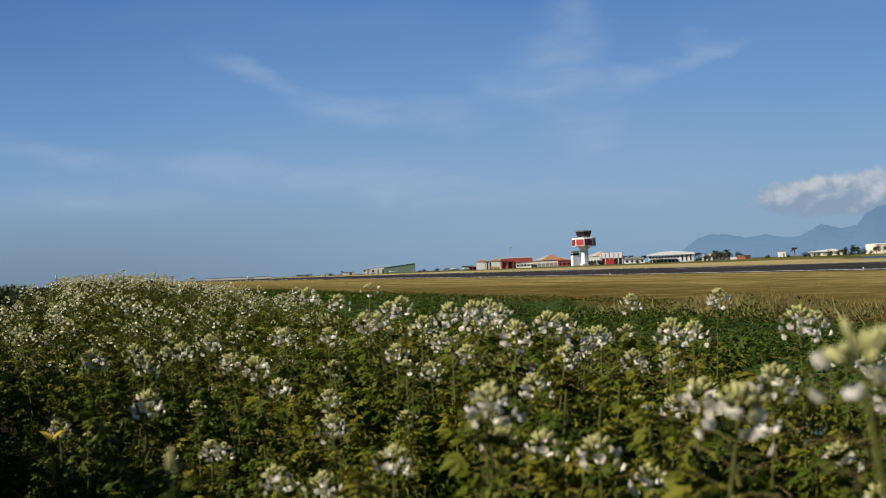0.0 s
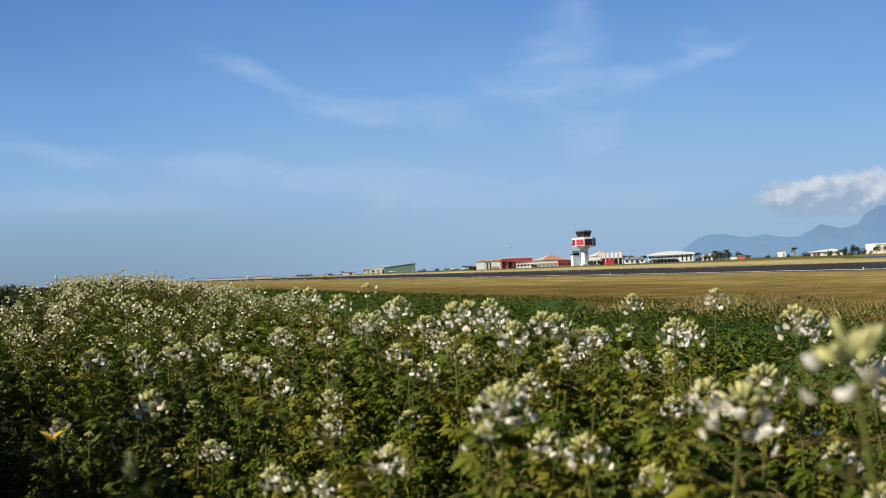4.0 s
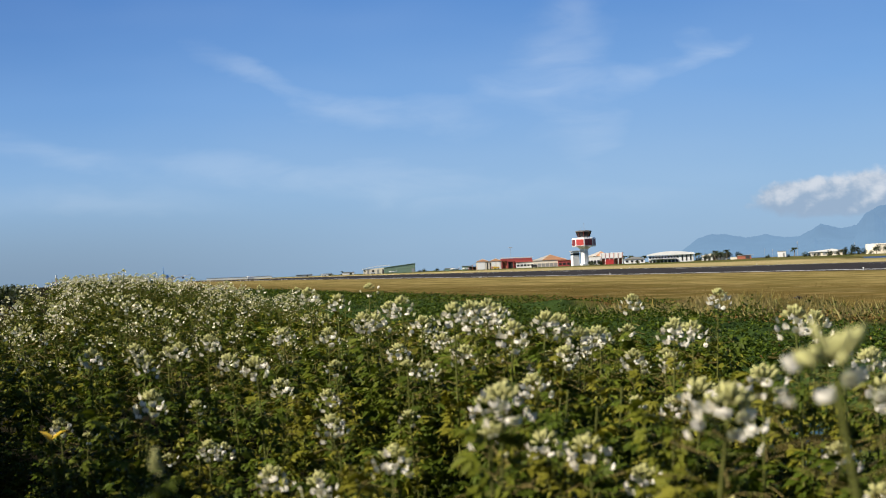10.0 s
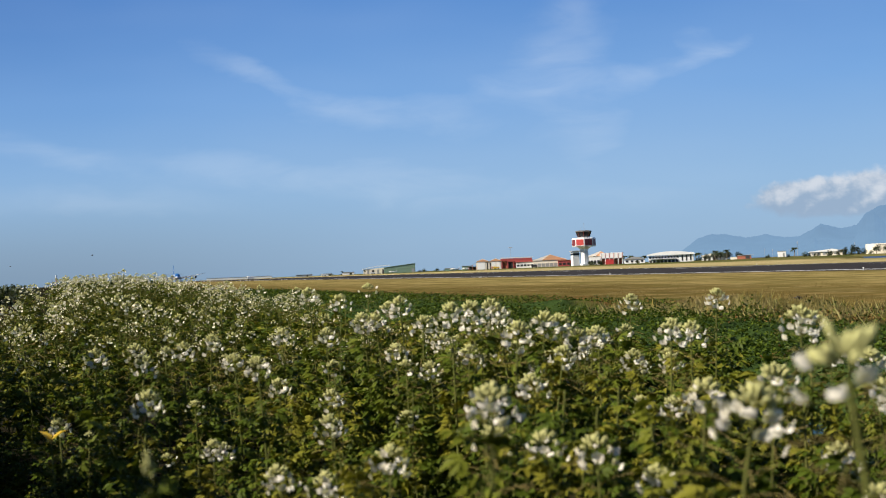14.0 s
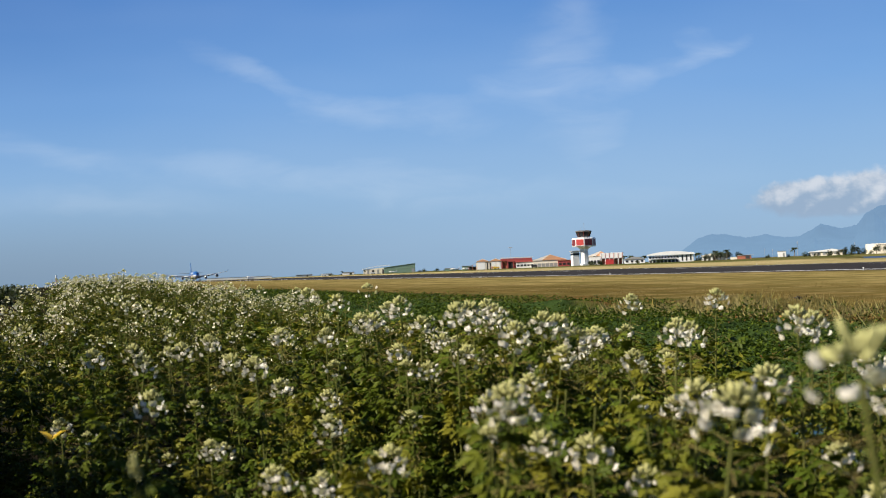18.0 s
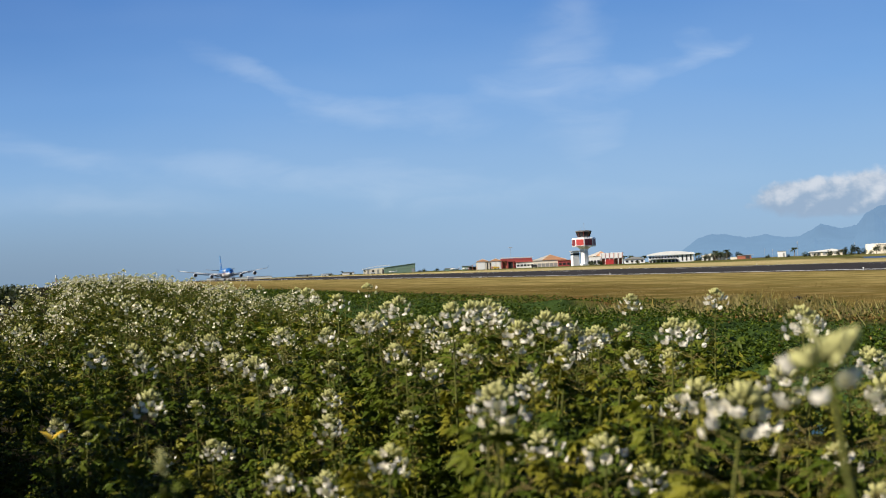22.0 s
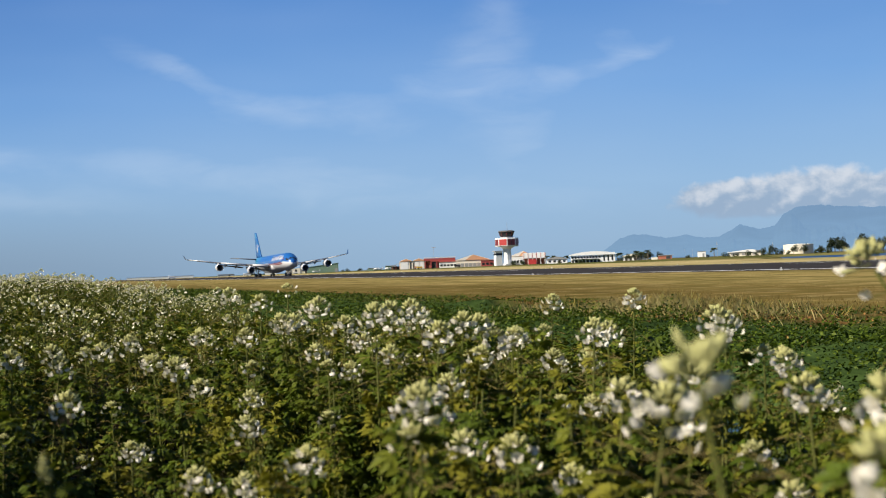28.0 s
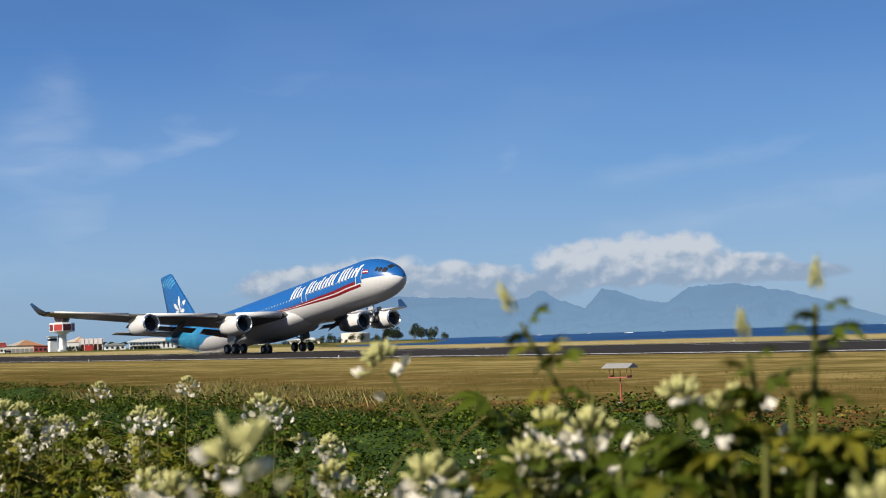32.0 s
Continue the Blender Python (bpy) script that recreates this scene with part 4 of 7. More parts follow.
        bog = part("bogie", Geo().tube([(-1.0, 0, 0.0), (1.0, 0, 0.0)], 0.13, 10).tube([(-0.99, -0.7, 0), (-0.99, 0.7, 0)], 0.08, 8).tube([(0.99, -0.7, 0), (0.99, 0.7, 0)], 0.08, 8), M_STRUT, plane, "four-wheel bogie", m=pose(0, y, 0.68))
        for dx in (-0.99, 0.99):
            for dy in (-0.7, 0.7):
                wheel(bog, dx, dy, 0, 0.68, 0.48)
        bogies.append((bog, y))
    cg = part("centre_gear_leg", Geo().tube([(-0.9, 0, 2.6), (-0.9, 0, 0.65)], [0.16, 0.12], 12).tube([(0.3, 0, 2.6), (-0.9, 0, 1.3)], 0.08, 8), M_STRUT, plane, "grey centre gear leg")
    for y in (-0.45, 0.45):
        wheel(cg, -0.9, y, 0.6, 0.6, 0.42)
    return plane, bogies, ng


airliner, BOGIES, NOSE_GEAR = build_airliner()


# ---- buildings beyond the runway ----
def site(name, b, d, label, category="building", turn=0.0, z=None):
    q = at(b, d)
    s, p = q.x * U.x + q.y * U.y, q.x * N.x + q.y * N.y
    zz = ground_z(s, p) if z is None else z
    return thing(name, pose(q.x, q.y, zz, 0, 0, -b + turn), label, category)


def gable(w, dp, h0, h1, slot=0, over=0.5, g=None, x=0.0, ridge=0.5, thick=0.25):
    """A pitched roof with thickness, ridge running front to back."""
    g = g or Geo()
    a, b, r = x - w / 2 - over, x + w / 2 + over, x - w / 2 + w * ridge
    y0, y1 = -dp / 2 - over, dp / 2 + over
    prof = [(a, h0), (b, h0), (b, h0 + thick), (r, h1 + thick), (a, h0 + thick)]
    vs = [(q[0], y, q[1]) for y in (y0, y1) for q in prof]
    fs = [(0, 1, 2, 3, 4), (9, 8, 7, 6, 5)] + [(i, 5 + i, 5 + (i + 1) % 5, (i + 1) % 5) for i in range(5)]
    return g.add(vs, fs, slot)


def arch(w, dp, h0, h1, over=0.5, n=14, thick=0.35):
    """A curved sheet roof."""
    g, prof = Geo(), []
    for i in range(n + 1):
        u = -1 + 2 * i / n
        prof.append((u * (w / 2 + over), h0 + (h1 - h0) * (1 - abs(u) ** 2.2)))
    ring = [(-w / 2 - over, h0 - 0.1), (w / 2 + over, h0 - 0.1)] + [(q[0], q[1] + thick) for q in reversed(prof)]
    k = len(ring)
    vs = [(q[0], y, q[1]) for y in (-dp / 2 - over, dp / 2 + over) for q in ring]
    fs = [tuple(range(k)), tuple(range(2 * k - 1, k - 1, -1))] + [(i, k + i, k + (i + 1) % k, (i + 1) % k) for i in range(k)]
    return g.add(vs, fs)


def wall_front(w, dp, h, x=0.0, hl=None, hr=None):
    """Walls of a shed whose top follows hl..hr."""
    hl, hr = hl or h, hr or h
    a, b, y0, y1 = x - w / 2, x + w / 2, -dp / 2, dp / 2
    vs = [(a, y0, -1), (b, y0, -1), (b, y1, -1), (a, y1, -1), (a, y0, hl), (b, y0, hr), (b, y1, hr), (a, y1, hl)]
    return Geo().add(vs, [(3, 2, 1, 0), (4, 5, 6, 7), (0, 1, 5, 4), (1, 2, 6, 5), (2, 3, 7, 6), (3, 0, 4, 7)])


def opening(parent, name, x, y, z, w, h, mt, label="", deep=0.12):
    return part(name, Geo().box(x, y, z, w, deep, h), mt, parent, label)


def build_tower():
    t = site("control_tower", 5.74, 1000, "white airport control tower with red panels and glazed cab", "tower", 20, z=-0.5)
    part("shaft", Geo().tube([(0, 0, -1), (0, 0, 14.4)], [2.95, 2.75], 8), M_WHITE, t, "white eight-sided shaft")
    part("collar", Geo().tube([(0, 0, 12.6), (0, 0, 14.2)], [3.2, 5.2], 8), M_WHITE, t)
    deck = part("equipment_floor", Geo().tube([(0, 0, 14.2), (0, 0, 14.7), (0, 0, 19.9), (0, 0, 20.4)], [7.9, 8.4, 8.4, 7.9], 8), M_WHITE, t, "wide white equipment storey")
    ap = 8.4 * math.cos(math.pi / 8)
    for k in range(8):
        m = Matrix.Rotation(radians(4.4 + 45 * k), 4, "Z")
        red = k in (5, 3, 1)
        pan = part("panel", Geo().box(ap + 0.04, 0, 15.1, 0.16, 5.5, 4.3, m=m), M_RED if red else M_DARKRED, deck, "red panel" if red else "dark red glazed panel")
        if not red:
            part("mullion", Geo().box(ap + 0.1, 0, 15.1, 0.14, 0.4, 4.3, m=m), M_SHADE, pan)
    part("neck", Geo().tube([(0, 0, 20.4), (0, 0, 21.2)], [4.6, 4.6], 8), M_GREY, t)
    cab = part("cab", Geo().tube([(0, 0, 21.2), (0, 0, 24.6)], [4.1, 5.5], 8), M_DARK, t, "dark outward-sloping cab glass")
    for k in range(8):
        a = radians(26.9 + 45 * k)
        # posts stand at the corners of the glass
        c = (math.cos(a), math.sin(a))
        part("post", Geo().tube([(4.35 * c[0], 4.35 * c[1], 21.2), (5.45 * c[0], 5.45 * c[1], 24.6)], 0.14, 6), M_DARKRED, cab)
    part("cab_roof", Geo().tube([(0, 0, 24.5), (0, 0, 24.8), (0, 0, 25.3), (0, 0, 25.7)], [5.7, 5.9, 5.7, 4.2], 8), M_ROOF, t, "flat dark grey cab roof")
    part("antenna", Geo().tube([(0.6, 0, 25.6), (0.6, 0, 31.5)], [0.12, 0.06], 6), M_GREY, t)
    part("antenna", Geo().tube([(-1.6, 0.5, 25.6), (-1.6, 0.5, 28.0)], [0.08, 0.05], 6), M_GREY, t)
    part("foot_block", Geo().box(-0.3, -3.4, -1, 7.0, 5.0, 3.2, cut=0.1), M_WHITE, t)
    a = site("tower_annex", 5.36, 1000, "white square annex with a dark overhanging roof", "building", 18)
    part("wall", Geo().box(0, 0, -1, 4.8, 5, 11.0, cut=0.1), M_WHITE, a)
    part("window_band", Geo().box(0, 0, 7.4, 4.95, 5.15, 1.5), M_DARK, a, "dark window band")
    part("roof", Geo().box(0, 0, 10.0, 6.6, 6.6, 0.7, cut=0.2), M_GREY, a, "dark flat roof")


def build_airport():
    # far hangars
    h = site("green_hangar", -1.80, 1500, "green sheet-metal hangar with a sloping roof")
    part("wall", wall_front(33, 26, 8, hl=6.0, hr=9.3), M_GREEN, h)
    for i in range(16):
        part("rib", Geo().box(-15.5 + 2.07 * i, -13.08, -1, 0.18, 0.14, 7.0 + 0.2 * i), M_GREEN, h)
    part("roof", Geo().add([(-17, -13.5, 5.95), (17, -13.5, 9.4), (17, 13.5, 9.4), (-17, 13.5, 5.95), (-17, -13.5, 6.3), (17, -13.5, 9.75), (17, 13.5, 9.75), (-17, 13.5, 6.3)], [(3, 2, 1, 0), (4, 5, 6, 7), (0, 1, 5, 4), (1, 2, 6, 5), (2, 3, 7, 6), (3, 0, 4, 7)]), M_GREEN, h, "green sheet roof")
    part("door", Geo().box(14.2, -13.1, -0.6, 3.2, 0.2, 4.6), M_TIN, h)
    h = site("pale_hangar", -2.75, 1520, "pale hangar with a low curved white roof")
    part("wall", wall_front(28, 24, 5.6, hl=5.0, hr=6.6), M_CREAM, h)
    part("roof", Geo().add([(-15, -12.6, 5.2), (0, -12.6, 7.8), (15, -12.6, 8.4), (15, 12.6, 8.4), (0, 12.6, 7.8), (-15, 12.6, 5.2), (-15, -12.6, 5.6), (0, -12.6, 8.3), (15, -12.6, 8.9), (15, 12.6, 8.9), (0, 12.6, 8.3), (-15, 12.6, 5.6)],
                           [(0, 1, 7, 6), (1, 2, 8, 7), (2, 3, 9, 8), (3, 4, 10, 9), (4, 5, 11, 10), (5, 0, 6, 11), (6, 7, 10, 11), (7, 8, 9, 10), (5, 4, 1, 0), (4, 3, 2, 1)]), M_WHITE, h, "white curved roof")
    for i in range(4):
        opening(h, "bay", -9 + 5.4 * i, -12.05, 0.0, 2.2, 4.4, M_SHADE if i % 2 else M_TIN, "dark bay")
    # low far structures at the runway's end
    w = site("far_wall", -8.3, 2300, "long low white wall at the end of the runway", "wall", z=0.6)
    part("wall", Geo().box(0, 0, -2, 105, 1.0, 5.0, cut=0.1), M_WHITE, w)
    part("coping", Geo().box(0, 0, 3.0, 106, 1.4, 0.4), M_TIN, w)
    rnd = random.Random(21)
    for i, (b, d, ww, hh, mt, lab) in enumerate(((-5.7, 1900, 22, 2.4, M_GREY, "low grey shed with a flat roof"), (-4.75, 1800, 13, 2.4, M_WHITE, "small white shed with a flat roof"), (-3.9, 1700, 14, 3.0, M_WHITE, "low white shed with a flat roof"),
                                                 (0.25, 1320, 9, 2.2, M_GREEN, "small green shed with a flat roof"), (0.95, 1260, 9, 3.6, M_GREEN, "small green shed with a flat roof"))):
        q = site("shed", b, d, lab, "shed")
        part("wall", Geo().box(0, 0, -1, ww, 8, hh + 1, cut=0.1), mt, q)
        part("roof", Geo().box(0, 0, hh, ww + 0.8, 8.8, 0.35), M_TIN, q)
        opening(q, "door", ww * 0.2, -4.03, 0, 2.4, min(2.4, hh - 0.6), M_SHADE)
    # hangars with white sliding doors
    h = site("door_hangar", 1.86, 1170, "hangar with tall white sliding doors under dull orange gables")
    part("wall", wall_front(21.5, 20, 6.6), M_CREAM, h)
    part("roof", gable(10.6, 20, 6.4, 8.6, x=-5.4, over=0.3), M_PALE, h, "pale gable roof")
    part("roof", gable(10.6, 20, 6.4, 8.6, x=5.4, over=0.3), M_PALE, h, "pale gable roof")
    for x in (-5.4, 5.4):
        part("gable_front", gable(9.8, 0.2, 6.5, 8.3, x=x, over=0.0), M_ORANGE, h, "dull orange gable front", m=pose(0, -10.45, 0))
    for x in (-6.6, 3.6, 7.6):
        opening(h, "sliding_door", x, -10.1, -0.4, 6.2 if x < 0 else 3.4, 6.4, M_WHITE, "tall white sliding door", 0.2)
    for x in (-1.6, 0.9):
        opening(h, "gap", x, -10.06, -0.4, 1.2, 6.0, M_SHADE, "dark slab painted as the shaded gap between the doors", 0.15)
    q = site("lean_to", 1.25, 1172, "open lean-to shed with a dark sloping roof", "shed")
    part("roof", Geo().add([(-5, -6, 2.6), (5, -6, 6.4), (5, 6, 6.4), (-5, 6, 2.6), (-5, -6, 2.9), (5, -6, 6.8), (5, 6, 6.8), (-5, 6, 2.9)], [(3, 2, 1, 0), (4, 5, 6, 7), (0, 1, 5, 4), (1, 2, 6, 5), (2, 3, 7, 6), (3, 0, 4, 7)]), M_GREY, q, "dark sloping sheet roof")
    for x in (-4.6, -1.5, 1.6, 4.6):
        part("post", Geo().box(x, -5.6, -1, 0.35, 0.35, 4.0 + 0.37 * (x + 4.6)), M_BROWN, q)
    part("back_wall", Geo().box(0, 5.6, -1, 9.6, 0.3, 3.8), M_SHADE, q)
    # red fire station with open bays
    h = site("red_station", 2.97, 1160, "red open-framed fire station with dark bays")
    part("back_wall", Geo().box(0, 6, -1, 25, 0.5, 8.8), M_BROWN, h)
    part("fascia", Geo().box(0, -6, 6.2, 26, 0.7, 1.9, cut=0.1), M_DULLRED, h, "dull red fascia beam")
    part("roof", Geo().box(0, 0, 8.4, 26.4, 13, 0.5), M_PALE, h, "pale sheet roof")
    for i in range(6):
        part("column", Geo().box(-12 + 4.8 * i, -6, -1, 0.9, 0.9, 6.4), M_DULLRED, h, "dull red column")
    for i in range(5):
        opening(h, "bay", -9.6 + 4.8 * i, -5.0, -0.6, 3.8, 5.6 if i % 2 else 3.2, M_BROWN if i in (0, 4) else M_SHADE if i in (1, 3) else M_RED, "red-brown bay" if i in (0, 4) else "dark bay" if i in (1, 3) else "red bay door", 0.2)
    part("mast", Geo().tube([(-4.6, 0, 8.4), (-4.6, 0, 17.0)], [0.15, 0.1], 6), M_GREY, h)
    part("lamp_head", Geo().box(-4.6, 0, 16.8, 3.0, 0.7, 0.55), M_GREY, h, "floodlight bar on the mast")
    # low white building with red roof edge
    h = site("low_white_block", 3.45, 1120, "low white building with a red roof edge")
    part("wall", Geo().box(0, 0, -1, 19.5, 9, 5.6, cut=0.1), M_WHITE, h)
    part("roof", Geo().box(0, 0, 4.6, 20.6, 10.2, 0.9, cut=0.15), M_DULLRED, h, "dull red roof edge")
    for i in range(7):
        opening(h, "window", -8 + 2.7 * i, -4.55, 1.2, 1.9, 1.6, M_DARK)
    part("long_red_roof", Geo().box(-2, 6, 5.4, 30, 5, 0.8), M_DULLRED, h, "long dull red roof behind")
    # large orange gable hangar
    h = site("orange_hangar", 4.32, 1110, "large cream hangar with a broad pale and orange gable")
    part("wall", wall_front(26, 30, 5.6), M_CREAM, h)
    part("gable_wall", Geo().add([(-6, -15.62, 5.3), (13.2, -15.62, 5.3), (0.5, -15.62, 9.5), (-6, -15.52, 5.3), (13.2, -15.52, 5.3), (0.5, -15.52, 9.5)], [(0, 1, 2), (5, 4, 3), (0, 3, 4, 1), (1, 4, 5, 2), (2, 5, 3, 0)]), M_ORANGE, h, "orange gable front")
    part("roof", gable(26, 30, 5.2, 9.3, ridge=0.52), M_PALE, h, "pale sheet roof")
    for i in range(8):
        opening(h, "panel", -11.3 + 3.2 * i, -15.08, -0.5, 2.7, 3.4, M_TIN, "pale panel")
    # red block beside the tower
    h = site("red_block", 5.08, 1090, "red low building with windows beside the tower")
    part("wall", Geo().box(0, 0, -1, 16, 9, 5.4, cut=0.1), M_DULLRED, h)
    part("roof", Geo().box(0, 0, 4.4, 17, 10, 0.45), M_BROWN, h)
    for i in range(5):
        opening(h, "window", -6.2 + 3.1 * i, -4.56, 1.0, 2.0, 1.7, M_DARK)
    # terminal
    h = site("terminal", 6.55, 1040, "white terminal with a red-ribbed parapet and an orange gable")
    part("wall", Geo().box(-8.2, 0, -1, 9.6, 14, 6.6, cut=0.1), M_WHITE, h)
    part("rear_wall", Geo().box(5.2, 1.5, -1, 17, 11, 5.4), M_BROWN, h, "red-brown wall in shade")
    part("gable_roof", gable(15, 12, 6.4, 9.9, x=-4.5, ridge=0.62), M_PALE, h, "pale gable roof", m=pose(0, 2.5, 0))
    part("gable_front", gable(9.5, 0.2, 6.5, 9.6, x=-1.4, over=0.0, ridge=0.4), M_ORANGE, h, "dull orange gable front", m=pose(0, -4.3, 0))
    part("gable_wall", Geo().box(-4.5, 2.5, 5.1, 15, 10, 1.5), M_CREAM, h)
    part("parapet", Geo().box(5.2, -5.6, 4.5, 17, 3.0, 3.9, cut=0.12), M_WHITE, h, "tall white parapet")
    for i in range(6):
        part("rib", Geo().box(-2.6 + 3.1 * i, -7.16, 4.5, 0.26, 0.2, 3.9), M_RED, h, "red rib")
    for i in range(5):
        part("barrel_roof", Geo().lathe([(-6.2, 1.0), (6.2, 1.0)], 16, m=Matrix.Translation((-1.0 + 3.1 * i, 0.5, 7.5)) @ pose(0, 0, 0, 0, 0, 90)), M_WHITE, h, "white barrel roof", True)
    for i in range(6):
        part("column", Geo().box(-2.6 + 3.1 * i, -6.8, -1, 0.5, 0.5, 5.5), M_WHITE, h, "white column")
    part("red_bay", Geo().box(3.6, -7.4, -0.8, 6.0, 1.2, 4.4, cut=0.1), M_RED, h, "bright red entrance bay")
    for i in range(4):
        opening(h, "window", -11.6 + 2.3 * i, -7.06, 1.5, 1.6, 1.8, M_DARK)
    h = site("low_wing", 7.75, 960, "low white building with a grey roof")
    part("wall", Geo().box(0, 0, -1, 14, 8, 3.8, cut=0.1), M_WHITE, h)
    part("roof", gable(14, 8, 2.8, 4.4), M_TIN, h)
    for i in range(4):
        opening(h, "window", -5 + 3.3 * i, -4.05, 0.8, 1.5, 1.2, M_DARK)
    # white hall with a curved roof
    h = site("white_hall", 9.21, 840, "white two-storey hall with a long curved roof")
    part("wall", Geo().box(0, 0, -1, 26, 15, 5.0, cut=0.1), M_WHITE, h)
    part("roof", arch(27, 16, 4.3, 6.0), M_WHITE, h, "white curved roof")
    part("gable_wall", Geo().box(7.5, 0, 3.8, 11, 14.6, 1.6), M_WHITE, h)
    for i in range(10):
        opening(h, "window", -12 + 1.75 * i, -7.56, 2.5, 1.2, 1.0, M_DARK)
    for i in range(8):
        opening(h, "opening", -12 + 2.2 * i, -7.56, 0.0, 1.5, 1.5, M_SHADE)
    for i in range(3):
        opening(h, "tall_window", 6.5 + 2.4 * i, -7.56, 0.6, 0.8, 3.2, M_DARK)
    part("canopy", Geo().box(-4.5, -8.6, 1.9, 15, 2.2, 0.3), M_TIN, h)
    h = site("long_shed", 10.78, 830, "low white shed with a pale roof", "shed")
    part("wall", Geo().box(0, 0, -1, 10.5, 6, 3.5, cut=0.1), M_WHITE, h)
    part("roof", gable(10.5, 6, 2.5, 3.7), M_CREAM, h)
    part("annex", Geo().box(7.3, 0, -1, 3.8, 5, 2.8), M_WHITE, h)
    for i in range(3):
        opening(h, "door", -3.4 + 2.6 * i, -3.05, 0, 1.4, 1.9, M_SHADE)
    h = site("brick_shed", 12.1, 815, "red-brown shed with a dark open end", "shed")
    part("wall", Geo().box(0, 0, -1, 7.6, 5, 3.1, cut=0.08), M_BROWN, h)
    part("roof", Geo().box(0.5, 0, 2.1, 9.0, 5.8, 0.3), M_GREY, h)
    opening(h, "opening", 1.8, -2.54, 0.2, 2.4, 1.6, M_SHADE)
    part("annex", Geo().box(-6.0, 0, -1, 3.6, 4, 2.3), M_CREAM, h)
    h = site("white_kiosk", 13.56, 800, "white cube-shaped equipment shelter on short legs", "shelter")
    part("body", Geo().box(0, 0, 0.35, 4.6, 4, 3.0, cut=0.12), M_WHITE, h)
    part("roof", Geo().box(0, 0, 3.35, 4.9, 4.3, 0.2), M_TIN, h)
    for x in (-1.9, 1.9):
        for y in (-1.6, 1.6):
            part("leg", Geo().box(x, y, -1, 0.35, 0.35, 1.4), M_GREY, h)
    opening(h, "door", 0.9, -2.03, 0.5, 1.0, 2.0, M_TIN)
    for b, d, hh, r in ((14.17, 780, 8.4, 0.28), (13.2, 840, 5.0, 0.16), (12.9, 850, 5.6, 0.16), (16.35, 760, 6.6, 0.16), (13.85, 800, 4.4, 0.14)):
        q = site("mast", b, d, "thin grey mast with a slim grey head", "mast")
        part("pole", Geo().tube([(0, 0, -1), (0, 0, hh)], [r * 0.45, r * 0.25], 8), M_GREY, q)
        part("head", Geo().box(0, 0, hh * 0.8, r * 1.1, r * 1.1, hh * 0.18), M_GREY, q)
    q = site("marker_mast", -15.45, 760, "thin red and white marker mast beyond the field", "mast", z=1.0)
    for i in range(4):
        part("mast_band", Geo().tube([(0, 0, 1.6 * i), (0, 0, 1.6 * i + 1.6)], [0.34, 0.34], 8), M_WHITE if i % 2 else M_RED, q, "white band" if i % 2 else "red band")
    h = site("long_roof_hall", 15.25, 770, "long low hall with a white roof behind bushes")
    part("wall", Geo().box(0, 0, -1, 17, 9, 3.1, cut=0.1), M_CREAM, h)
    part("roof", gable(17, 9, 2.1, 3.3, ridge=0.7), M_WHITE, h, "white sheet roof")
    part("annex_roof", Geo().box(8.2, -3, 2.6, 5, 5, 0.3), M_TIN, h)
    for i in range(5):
        opening(h, "window", -6.5 + 2.8 * i, -4.55, 0.6, 1.5, 0.9, M_TIN)
    h = site("cream_tank", 17.33, 760, "wide cream storage tank on the far shore", "tank")
    part("shell", Geo().tube([(0, 0, -1), (0, 0, 4.7)], [7.7, 7.7], 40), M_CREAM, h, smooth=False)
    part("roof", Geo().tube([(0, 0, 4.7), (0, 0, 5.0), (0, 0, 5.3)], [7.85, 7.7, 0.4], 40), M_CREAM, h)
    for k in range(3):
        part("band", Geo().tube([(0, 0, 0.6 + 1.5 * k), (0, 0, 0.72 + 1.5 * k)], [7.76, 7.76], 40), M_CREAM, h)
    part("ladder", Geo().box(2.5, -7.6, -1, 0.6, 0.3, 5.9), M_GREY, h)
    # parked things by the hangars
    for b, d, lab, mt in ((0.42, 1250, "white parked light plane with a high tail", M_WHITE), (0.9, 1230, "white parked light plane with a high tail", M_WHITE), (-2.1, 1440, "white parked light plane with a high tail", M_WHITE)):
        q = site("light_plane", b, d, lab, "aircraft", 20)
        part("fuselage", Geo().tube([(-4, 0, 1.1), (-3.4, 0, 1.2), (-1, 0, 1.3), (2, 0, 1.35), (5, 0, 1.6)], [0.15, 0.55, 0.7, 0.5, 0.15], 10), mt, q, smooth=True)
        part("wing", Geo().box(-0.8, 0, 1.9, 1.5, 10, 0.18, cut=0.05), mt, q)
        part("tail_fin", Geo().add([(3.6, -0.08, 1.5), (5.2, -0.08, 1.6), (5.4, -0.08, 3.2), (4.7, -0.08, 3.2), (3.6, 0.08, 1.5), (5.2, 0.08, 1.6), (5.4, 0.08, 3.2), (4.7, 0.08, 3.2)], [(0, 1, 2, 3), (7, 6, 5, 4), (0, 4, 5, 1), (1, 5, 6, 2), (2, 6, 7, 3), (3, 7, 4, 0)]), mt, q)
        part("tailplane", Geo().box(4.9, 0, 1.7, 0.9, 3.4, 0.1), mt, q)
        for y in (-0.9, 0.9, 0.0):
            part("wheel", Geo().lathe([(-0.1, 0.02), (-0.1, 0.3), (0.1, 0.3), (0.1, 0.02)], 10, m=pose(-2.6 if y == 0 else 0.2, y, 0.3, 0, 0, 90)), M_TYRE, q)
            part("strut", Geo().tube([(-2.6 if y == 0 else 0.2, y, 0.3), (-2.6 if y == 0 else 0, y * 0.4, 1.0)], 0.06, 6), M_GREY, q)
